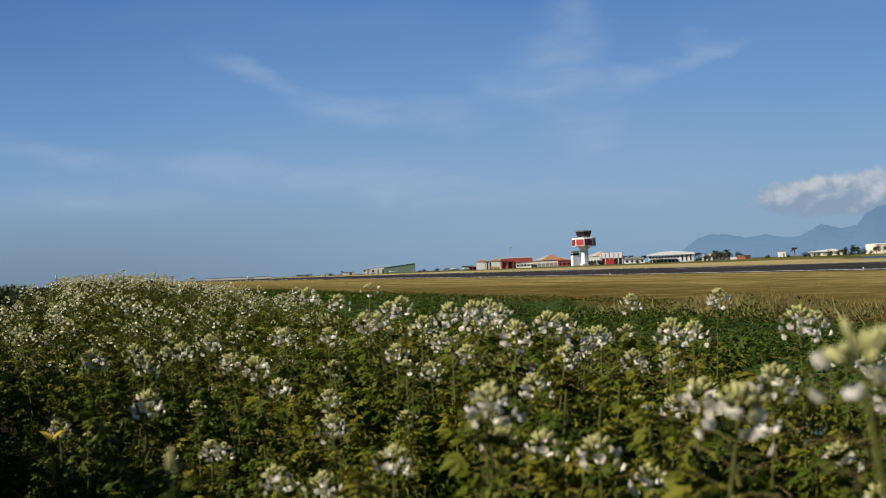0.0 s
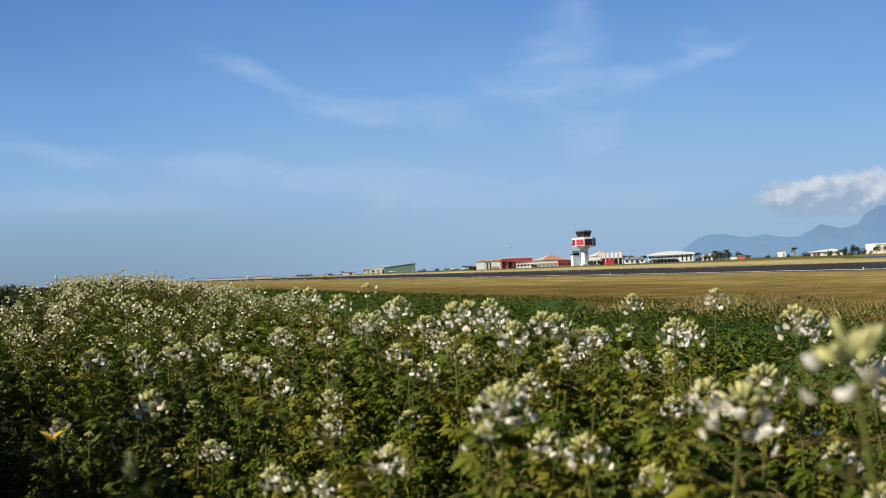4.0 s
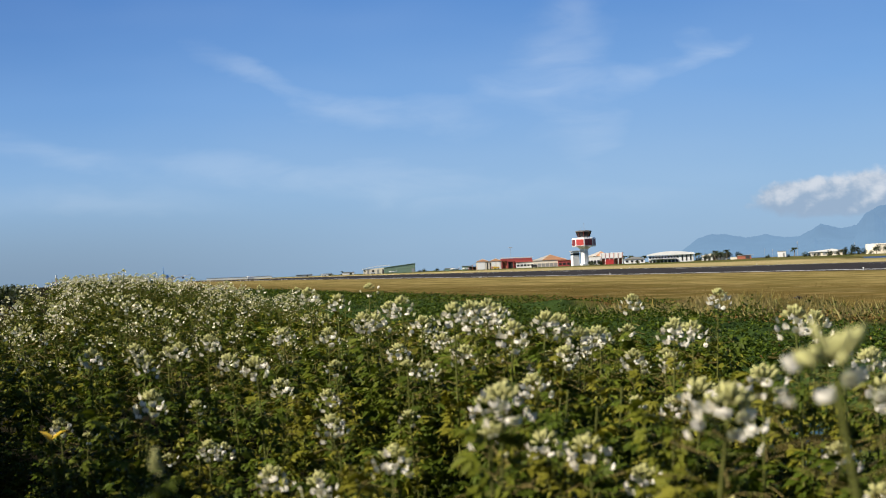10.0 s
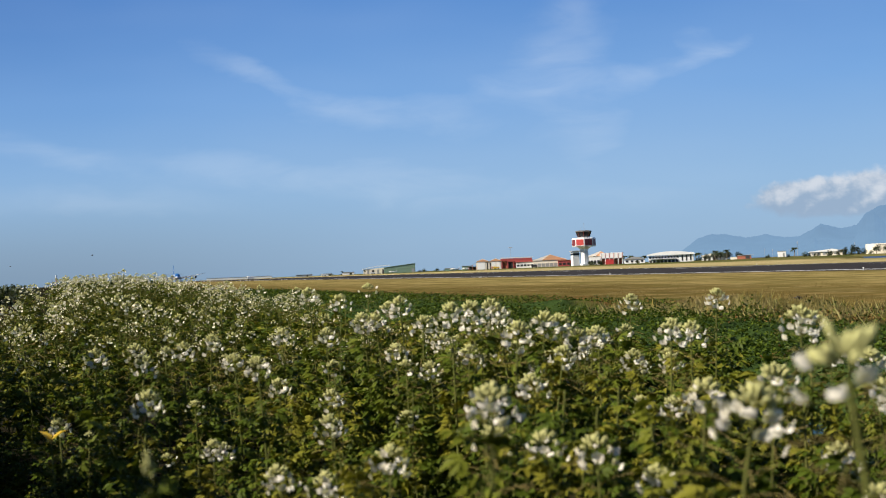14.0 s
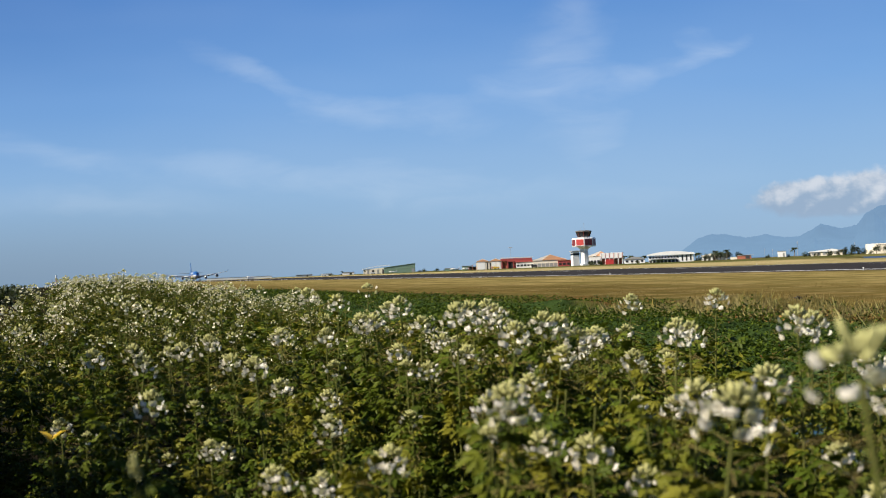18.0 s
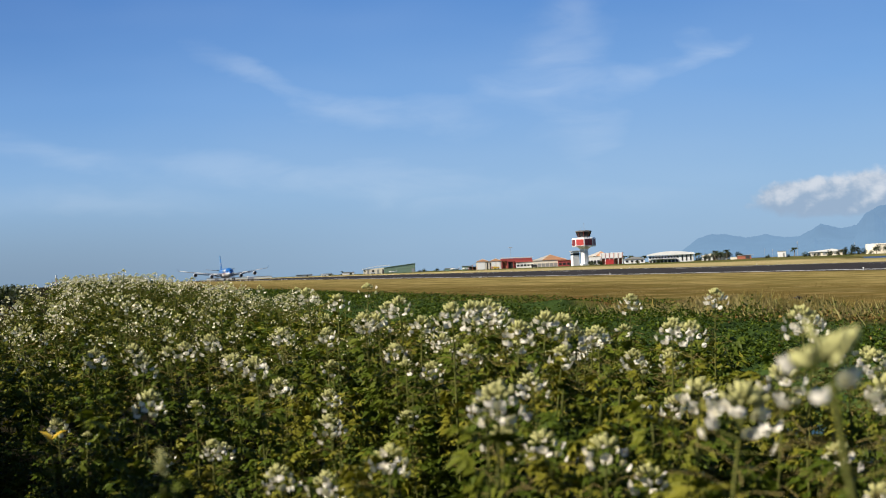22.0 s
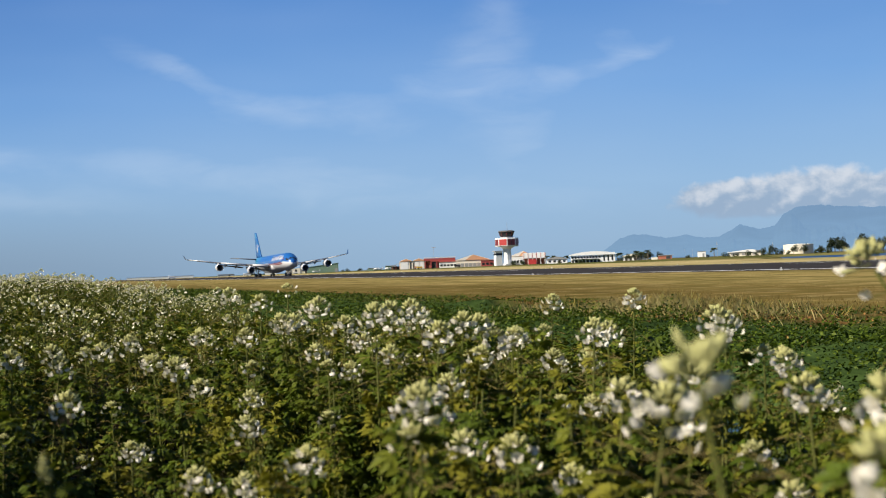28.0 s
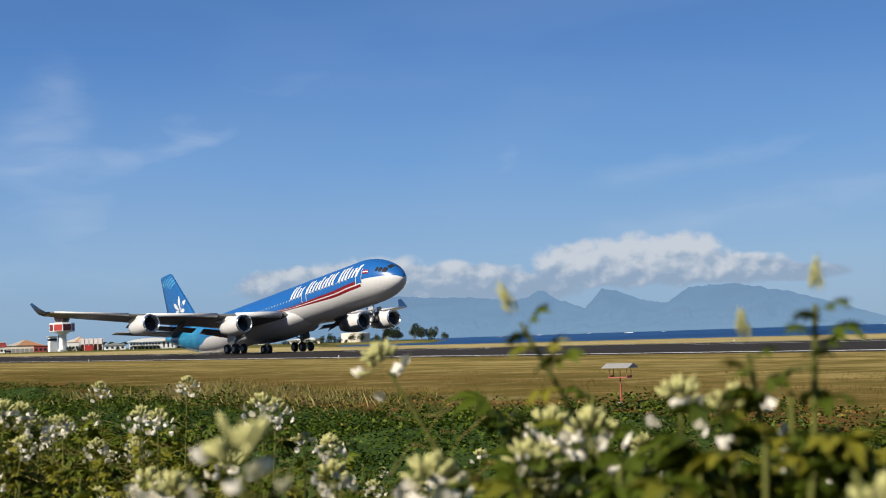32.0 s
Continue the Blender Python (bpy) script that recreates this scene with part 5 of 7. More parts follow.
    for b, d, mt, lab in ((2.05, 1140, M_ORANGE, "small orange service truck parked by the hangar"), (2.15, 1138, M_YELLOW, "small yellow service truck parked by the hangar"), (-2.9, 1400, M_WHITE, "small white van parked on the apron"), (-7.85, 900, M_WHITE, "small white van beside the runway end"), (-4.9, 1250, M_WHITE, "small white van parked on the apron"),
                         (3.7, 1090, M_DARK, "small dark car parked by the white building")):
        q = site("service_truck", b, d, lab, "vehicle", 10)
        part("body", Geo().box(0.4, 0, 0.5, 3.4, 1.9, 1.3, cut=0.15), mt, q)
        part("cab", Geo().box(-1.7, 0, 0.5, 1.3, 1.8, 1.7, cut=0.25), mt, q)
        part("windscreen", Geo().box(-1.75, 0, 1.35, 1.36, 1.5, 0.55), M_DARK, q)
        for x in (-1.6, 1.3):
            for y in (-0.9, 0.9):
                part("wheel", Geo().lathe([(-0.12, 0.02), (-0.12, 0.38), (0.12, 0.38), (0.12, 0.02)], 12, m=pose(x, y, 0.38, 0, 0, 90)), M_TYRE, q)


build_tower()
build_airport()


# ---- birds that cross the sky ----
def build_bird(label):
    b = thing("bird", pose(*at(-30, 90, 6)), label, "bird")
    part("body", Geo().tube([(0.13, 0, 0), (0.09, 0, 0.01), (0.0, 0, 0), (-0.08, 0, 0), (-0.12, 0, 0.01)], [0.008, 0.032, 0.045, 0.03, 0.012], 10), M_SHADE, b, "dark body", True)
    for sg in (1, -1):
        wing = Geo().add([(0.06, sg * 0.03, 0.01), (-0.06, sg * 0.03, 0.01), (-0.05, sg * 0.16, 0.06), (0.03, sg * 0.15, 0.065), (-0.05, sg * 0.26, 0.05), (0.06, sg * 0.03, 0.02), (-0.06, sg * 0.03, 0.018), (0.03, sg * 0.15, 0.072)],
                         [(0, 1, 2, 3), (3, 2, 4), (5, 7, 2, 6), (7, 4, 2)])
        part("wing", wing, M_SHADE, b, "dark spread wing")
    part("tail", Geo().add([(-0.10, 0.015, 0.01), (-0.10, -0.015, 0.01), (-0.22, -0.04, 0.0), (-0.22, 0.04, 0.0), (-0.10, 0.0, 0.022)], [(0, 3, 2, 1), (4, 3, 0), (4, 1, 2), (4, 2, 3)]), M_SHADE, b)
    return b


BIRDS = [build_bird("small dark bird in flight over the field") for _ in range(4)]


# ---- stand in the grass: a small tin roof on a red post ----
def build_stand():
    st = thing("grass_stand", pose(*sp(23.28, 21.52, 0.02), 0, 0, 36), "small tin-roofed instrument stand on a thin red post", "stand")
    part("post", Geo().tube([(0, 0, -0.1), (0, 0, 0.54)], [0.020, 0.018], 10), M_REDPOST, st, "faded red post")
    part("base_plate", Geo().box(0, 0, -0.02, 0.16, 0.16, 0.03, cut=0.008), M_GREY, st)
    part("tray", Geo().box(0, 0, 0.545, 0.26, 0.46, 0.022, cut=0.006), M_REDPOST, st, "thin red tray")
    for y in (-0.225, 0.225):
        part("tray_rim", Geo().box(0, y, 0.567, 0.26, 0.012, 0.03), M_REDPOST, st)
    for x in (-0.11, 0.11):
        for y in (-0.215, 0.215):
            part("rod", Geo().tube([(x, y, 0.567), (x, y, 0.775)], 0.007, 6), M_REDPOST, st, "thin red upright")
    part("rod", Geo().tube([(0, 0, 0.56), (0, 0, 0.80)], 0.008, 6), M_REDPOST, st)
    part("roof", gable(0.46, 0.60, 0.765, 0.86, over=0.03, thick=0.012), M_TIN, st, "low-pitched tin roof")


build_stand()


# ---- plants: shapes as arrays, so that they can be parts or be joined ----
class Leafwork:
    """Triangles in numpy, with a material slot for each."""

    def __init__(self):
        self.v, self.f, self.k, self.n = [], [], [], 0

    def add(self, v, f, slot=0):
        v, f = np.asarray(v, dtype=np.float32).reshape(-1, 3), np.asarray(f, dtype=np.int32).reshape(-1, 3)
        self.v.append(v), self.f.append(f + self.n), self.k.append(np.full(len(f), slot, dtype=np.int32))
        self.n += len(v)
        return self

    def arrays(self):
        return np.concatenate(self.v), np.concatenate(self.f), np.concatenate(self.k)

    def place(self, other, m):
        """Adds another's triangles, moved by the matrix m."""
        v, f, k = other if isinstance(other, tuple) else other.arrays()
        a = np.array(m, dtype=np.float32)
        self.v.append(v @ a[:3, :3].T + a[:3, 3]), self.f.append(f + self.n), self.k.append(k)
        self.n += len(v)
        return self

    def mesh(self, name, mats):
        v, f, k = self.arrays()
        me = bpy.data.meshes.new(name)
        me.vertices.add(len(v)), me.loops.add(3 * len(f)), me.polygons.add(len(f))
        me.vertices.foreach_set("co", v.ravel())
        me.loops.foreach_set("vertex_index", f.ravel())
        me.polygons.foreach_set("loop_start", np.arange(0, 3 * len(f), 3, dtype=np.int32))
        for mt in mats if isinstance(mats, (list, tuple)) else [mats]:
            me.materials.append(mt)
        me.polygons.foreach_set("material_index", k)
        me.update(calc_edges=True)
        me.validate()
        return me


LEAF, STEM, PETAL, BUD, POD = range(5)
FAR_MATS = [M_LEAF_FAR, M_STEM, M_PETAL_FAR, M_BUD, M_POD]


def blade(lw, base, way, up, length, width, droop, slot=0, fine=True):
    """A pointed leaf folded along its rib."""
    base, way, up = Vector(base), Vector(way).normalized(), Vector(up)
    side = way.cross(up).normalized()
    up = side.cross(way)
    if fine:
        c1, c2 = base + way * length * 0.4 - up * droop * length * 0.12, base + way * length * 0.75 - up * droop * length * 0.42
        tip = base + way * length * 0.97 - up * droop * length * 0.8
        lift = up * width * 0.22
        l1, r1, l2, r2 = c1 + side * width * 0.5 + lift, c1 - side * width * 0.5 + lift, c2 + side * width * 0.36 + lift * 0.7, c2 - side * width * 0.36 + lift * 0.7
        lw.add([base, c1, c2, tip, l1, r1, l2, r2], [(0, 1, 4), (0, 5, 1), (1, 2, 6), (1, 6, 4), (1, 5, 7), (1, 7, 2), (2, 3, 6), (2, 7, 3)], slot)
    elif fine is None:
        c1 = base + way * length * 0.5 - up * droop * length * 0.1
        tip = base + way * length * 0.97 - up * droop * length * 0.7
        lift = up * width * 0.25
        lw.add([base, c1 + side * width * 0.5 + lift, tip, c1 - side * width * 0.5 + lift], [(0, 2, 1), (0, 3, 2)], slot)
    else:
        c1 = base + way * length * 0.55 - up * droop * length * 0.25
        tip = base + way * length - up * droop * length * 0.8
        lift = up * width * 0.25
        lw.add([base, c1 + side * width * 0.5 + lift, tip, c1 - side * width * 0.5 + lift, c1], [(0, 4, 1), (4, 2, 1), (0, 3, 4), (4, 3, 2)], slot)


def rod(lw, path, radii, n=5, slot=STEM):
    g = Geo().tube(path, radii, n, caps=False)
    v, f = g.v, []
    for q in g.f:
        f += [(q[0], q[1], q[2]), (q[0], q[2], q[3])]
    lw.add([tuple(p) for p in v], f, slot)


def palmate(seed, size=1.0, fine=True, slot=LEAF):
    """A hand-shaped leaf along +x: a stalk and five to seven leaflets."""
    rnd = random.Random(seed)
    lw = Leafwork()
    stalk = 0.05 * size
    end = Vector((stalk, 0, 0.012 * size))
    if fine:
        rod(lw, [(0, 0, 0), (stalk * 0.6, 0, 0.012 * size), end], [0.0022 * size, 0.0018 * size, 0.0014 * size], 3, slot)
    for a, l in ((0, 1.0), (38, 0.9), (-38, 0.9), (82, 0.66), (-82, 0.66)) + (((125, 0.4), (-125, 0.4)) if fine else ()):
        a += rnd.uniform(-8, 8)
        way = Vector((math.cos(radians(a)), math.sin(radians(a)), rnd.uniform(-0.25, 0.12)))
        ln = (0.068 if fine else 0.078) * l * size * rnd.uniform(0.85, 1.12)
        blade(lw, end, way, (0, 0, 1), ln, ln * rnd.uniform(0.42, 0.54), rnd.uniform(0.25, 0.75), slot, fine)
    return lw


def head_parts(seed, fine=True, full=1.0, few=0):
    """Buds, petals and pods of a flower head; origin at its middle, stalk below."""
    rnd = random.Random(seed)
    buds, petals, pods = Leafwork(), Leafwork(), Leafwork()
    nb = few or (24 if fine else 10)
    for i in range(nb):
        f = (i + 0.5) / nb
        a, tilt = i * 2.39996, radians(5 + 62 * f ** 0.8 + rnd.uniform(-9, 9))
        way = Vector((math.cos(a) * math.sin(tilt), math.sin(a) * math.sin(tilt), math.cos(tilt)))
        base = Vector((0, 0, 0.018 - 0.012 * f)) + way * (0.008 + 0.012 * f)
        ln, w = rnd.uniform(0.024, 0.038) * (1 if fine else 1.1), rnd.uniform(0.0042, 0.0062) * (1 if fine else 1.25)
        if few:
            ln, w = 1.5 * ln, 1.7 * w
        side = way.cross(Vector((0.3, 0.2, 0.9))).normalized()
        oth = way.cross(side)
        low, mid, tip = base + way * ln * 0.3, base + way * ln * 0.74, base + way * ln
        if not fine:
            oth2 = -0.5 * side + 0.87 * oth, -0.5 * side - 0.87 * oth
            buds.add([base, mid + side * w * 1.1, mid + oth2[0] * w * 1.1, mid + oth2[1] * w * 1.1, tip], [(0, 2, 1), (0, 3, 2), (0, 1, 3), (4, 1, 2), (4, 2, 3), (4, 3, 1)], BUD)
            continue
        rings = [q + d * w * k for q, k in ((low, 0.55), (mid, 1.0)) for d in (side, oth, -side, -oth)]
        faces = [(0, 1 + (j + 1) % 4, 1 + j) for j in range(4)] + [(9, 5 + j, 5 + (j + 1) % 4) for j in range(4)]
        faces += [(1 + j, 1 + (j + 1) % 4, 5 + j) for j in range(4)] + [(1 + (j + 1) % 4, 5 + (j + 1) % 4, 5 + j) for j in range(4)]
        buds.add([base, *rings, tip], faces, BUD)
    nf = int((12 if fine else 8) * full)
    for i in range(nf):
        a = i * 2.39996 + rnd.uniform(-0.4, 0.4)
        z = 0.014 - 0.062 * (i / nf) + rnd.uniform(-0.008, 0.008)
        r = 0.038 + rnd.uniform(-0.010, 0.016)
        out = Vector((math.cos(a), math.sin(a), 0))
        c = out * r + Vector((0, 0, z))
        if fine:
            rod(petals, [(0, 0, z - 0.006), c], [0.0014, 0.0011], 3, STEM)
        up = Vector((0, 0, 1))
        side = out.cross(up)
        for j in range(4) if fine else (0, 1.5, 3):
            q = (up * 0.9 + side * (j - 1.5) * 0.55 + out * rnd.uniform(0.1, 0.6)).normalized()
            ln = rnd.uniform(0.018, 0.027) * (1 if fine else 1.1)
            blade(petals, c, q, out, ln, ln * 0.62, -0.25, PETAL, fine or None)
        if fine:
            for j in range(3):
                q = c + (out * 0.9 + up * rnd.uniform(-0.2, 0.5) + side * rnd.uniform(-0.6, 0.6)).normalized() * 0.035
                rod(petals, [c, q], [0.0005, 0.0004], 3, POD)
    count = 16 if fine else 6
    for i in range(count):
        a, z = i * 2.39996 + rnd.uniform(-0.4, 0.4), -0.065 - 0.19 * i / count
        out = Vector((math.cos(a), math.sin(a), 0))
        p1 = out * rnd.uniform(0.03, 0.045) + Vector((0, 0, z + rnd.uniform(-0.004, 0.012)))
        p2 = p1 + out * rnd.uniform(0.03, 0.06) + Vector((0, 0, rnd.uniform(-0.035, 0.015)))
        rod(pods, [(0, 0, z - 0.010), p1, p2] if fine else [(0, 0, z - 0.010), p2], [0.0007, 0.0009, 0.0017] if fine else [0.001, 0.0026], 3, POD)
    return buds, petals, pods


LEAVES = [palmate(s) for s in (1, 2, 3)]
LEAVES_LOW = [palmate(s, 1.25, None) for s in (4, 5, 6)]
LEAF_MESH = [l.mesh("leaf", [M_LEAF]) for l in LEAVES]
HEADS = [head_parts(s) for s in (11, 12, 13)] + [head_parts(14, True, 0.4), head_parts(15, True, 0.5, 9)]
HEAD_MATS = [M_LEAF, M_STEM, M_PETAL, M_BUD, M_POD]
HEAD_MESH = [tuple(w.mesh(nm, HEAD_MATS) for w, nm in zip(h, ("inflorescence", "corolla", "seed_stalk"))) for h in HEADS]


def turn_to(way, roll=0.0):
    """The turn that sends +x along way, keeping +z upward."""
    x = Vector(way).normalized()
    y = Vector((0, 0, 1)).cross(x)
    y = y.normalized() if y.length > 1e-3 else Vector((0, 1, 0))
    return Matrix((x, y, x.cross(y))).transposed().to_4x4() @ Matrix.Rotation(roll, 4, "X")


def stem_line(seed, h=1.2, lean=(0.0, 0.0)):
    rnd = random.Random(seed)
    bx, by = rnd.uniform(-0.05, 0.05), rnd.uniform(-0.05, 0.05)
    return [Vector((lean[0] * f ** 1.6 + bx * math.sin(3 * f), lean[1] * f ** 1.6 + by * math.sin(3 * f), h * f)) for f in (0, 0.2, 0.4, 0.6, 0.8, 0.92, 1.0)]


def along(line, f):
    q = f * (len(line) - 1)
    i = min(int(q), len(line) - 2)
    return line[i].lerp(line[i + 1], q - i)


def leaf_spots(seed, line, count, lo, hi, big, small):
    """Poses of leaves up a stem, larger below."""
    rnd, out = random.Random(seed), []
    for i in range(count):
        f = lo + (hi - lo) * (i + rnd.uniform(0, 0.8)) / count
        a = i * 2.4 + rnd.uniform(-0.4, 0.4)
        way = Vector((math.cos(a), math.sin(a), rnd.uniform(-0.25, 0.45)))
        k = big + (small - big) * (f - lo) / (hi - lo)
        out.append(Matrix.Translation(along(line, f)) @ turn_to(way, rnd.uniform(-0.4, 0.4)) @ Matrix.Scale(k * rnd.uniform(0.85, 1.15), 4))
    return out


def shoot(seed, fine, leafs):
    """A leafy side shoot along +x, rising."""
    rnd = random.Random(seed)
    lw = Leafwork()
    ln = rnd.uniform(0.24, 0.38) if fine else rnd.uniform(0.20, 0.34)
    line = [Vector((ln * f * 0.62, 0, ln * f * (0.45 + 0.5 * f))) for f in (0, 0.3, 0.6, 0.85, 1.0)]
    rod(lw, line, [0.0035, 0.003, 0.0025, 0.002, 0.001], 4 if fine else 3, STEM)
    count = 22 if fine else 9
    for i in range(count):
        f = 0.1 + 0.9 * i / (count - 1)
        a = i * 2.4 + rnd.uniform(-0.5, 0.5)
        way = Vector((0.5 * math.cos(a) + 0.4, math.sin(a), rnd.uniform(-0.2, 0.5)))
        lw.place(leafs[i % 3], Matrix.Translation(along(line, f)) @ turn_to(way, rnd.uniform(-0.7, 0.7)) @ Matrix.Scale(rnd.uniform(0.62, 1.05) if fine else rnd.uniform(0.45, 0.8), 4))
    return lw


LEAVES_MID = [palmate(s, 1.0, False) for s in (7, 8, 9)]
SHOOTS = [shoot(s, True, LEAVES_MID) for s in (31, 32, 33)]
SHOOT_MESH = [w.mesh("side_shoot", HEAD_MATS) for w in SHOOTS]
SHOOTS_LOW = [shoot(s, False, LEAVES_LOW) for s in (34, 35)]


TIPS = {}


def plant_thing(seed, kind="flower", lean=(0.0, 0.0), leaves=15, shoots=6, h=1.2):
    """One cleome: stem, leaves, side shoots and a flower head or a bud tip."""
    rnd = random.Random(seed)
    label = {"flower": "tall cleome plant with a white and yellow-green flower head", "bud": "tall cleome plant with a closed yellow-green bud tip", "leafy": "leafy green cleome plant without a flower"}[kind]
    ob = thing("cleome_plant", Matrix.Identity(4), label, "plant", "cleome plants in the field")
    line = stem_line(seed, h, lean)
    st = Leafwork()
    rod(st, line, [r * (0.72 if shoots == 0 else 1.0) for r in (0.0065, 0.006, 0.0052, 0.0045, 0.0038, 0.0033, 0.0028)], 7, STEM)
    part("stem", st.mesh("stem", HEAD_MATS), None, ob, "pale green hairy stem")
    for i, m in enumerate(leaf_spots(seed + 1, line, leaves, 0.22, {"bud": 0.95, "leafy": 0.98, "flower": 0.86}[kind], {"bud": 0.82, "leafy": 0.85, "flower": 0.80}[kind], {"bud": 0.42, "leafy": 0.62, "flower": 0.36}[kind])):
        part("leaf", LEAF_MESH[i % 3], None, ob, m=m)
    for i in range(shoots):
        a = i * 2.3 + rnd.uniform(-0.5, 0.5)
        f = 0.12 + 0.56 * (i + rnd.random()) / max(1, shoots)
        part("side_shoot", SHOOT_MESH[i % 3], None, ob, m=Matrix.Translation(along(line, f)) @ turn_to((math.cos(a), math.sin(a), 0.1)) @ Matrix.Scale(rnd.uniform(0.9, 1.25) * (1.2 - 0.85 * f), 4))
    TIPS[ob.name] = line[-1].copy()
    tip = Matrix.Translation(line[-1]) @ (line[-1] - line[-2]).to_track_quat("Z", "Y").to_matrix().to_4x4()
    if kind == "flower":
        v = HEAD_MESH[4 if seed == 141 else 3 if seed >= 140 else seed % 3]
        for me, nm, lb in zip(v, ("inflorescence", "corolla", "seed_stalk"), ("yellow-green buds", "white petals", "thin drying pods")):
            part(nm, me, None, ob, lb, m=tip @ Matrix.Rotation(rnd.uniform(0, 6), 4, "Z") @ Matrix.Scale(0.72 if seed in (140, 141) else 0.85 if seed >= 142 else 1.0, 4))
    elif kind == "bud":
        part("inflorescence", HEAD_MESH[seed % 3][0], None, ob, "closed yellow-green bud tip", m=tip @ Matrix.Diagonal((0.19, 0.19, 0.8, 1)))
        for i in range(5):
            a = i * 1.9
            part("leaf", LEAF_MESH[i % 3], None, ob, m=Matrix.Translation(along(line, 0.90 + 0.02 * i)) @ turn_to((math.cos(a), math.sin(a), 0.5)) @ Matrix.Scale(0.36, 4))
    return ob


def low_plant(seed, heads=True):
    """A simpler plant, to be joined into the far field."""
    rnd = random.Random(seed)
    lw = Leafwork()
    line = stem_line(seed, 1.2, (rnd.uniform(-0.1, 0.1), rnd.uniform(-0.1, 0.1)))
    rod(lw, line[2:], [0.006, 0.005, 0.0045, 0.004, 0.003], 3, STEM)
    for i, m in enumerate(leaf_spots(seed + 1, line, 14, 0.35, 0.88, 0.85, 0.42)):
        lw.place(LEAVES_LOW[i % 3], m)
    for i in range(4):
        a = i * 2.3 + rnd.uniform(-0.5, 0.5)
        lw.place(SHOOTS_LOW[i % 2], Matrix.Translation(along(line, rnd.uniform(0.25, 0.52))) @ turn_to((math.cos(a), math.sin(a), 0.15)))
    if heads and seed % 8 not in (0, 3):
        tip = Matrix.Translation(line[-1]) @ (line[-1] - line[-2]).to_track_quat("Z", "Y").to_matrix().to_4x4()
        for w in head_parts(seed + 50, False, rnd.uniform(0.6, 1.2)):
            lw.place(w, tip @ Matrix.Scale(rnd.uniform(0.85, 1.08), 4))
        # lower, smaller heads on branches
        for k in range(1 + seed % 3):
            a = rnd.uniform(0, 6.28)
            spot = line[-2] + Vector((0.15 * math.cos(a), 0.15 * math.sin(a), rnd.uniform(-0.14, 0.05)))
            rod(lw, [line[-3], spot], [0.004, 0.003], 3, STEM)
            for w in head_parts(seed + 90 + k, False, rnd.uniform(0.5, 0.9)):
                lw.place(w, Matrix.Translation(spot) @ Matrix.Scale(rnd.uniform(0.5, 0.75), 4))
    return lw


def field_ground(s, p):
    return ground_z(s, p) - 0.03


SWAY = []      # plants that the wind rocks: object, pose, size of the swing, phase


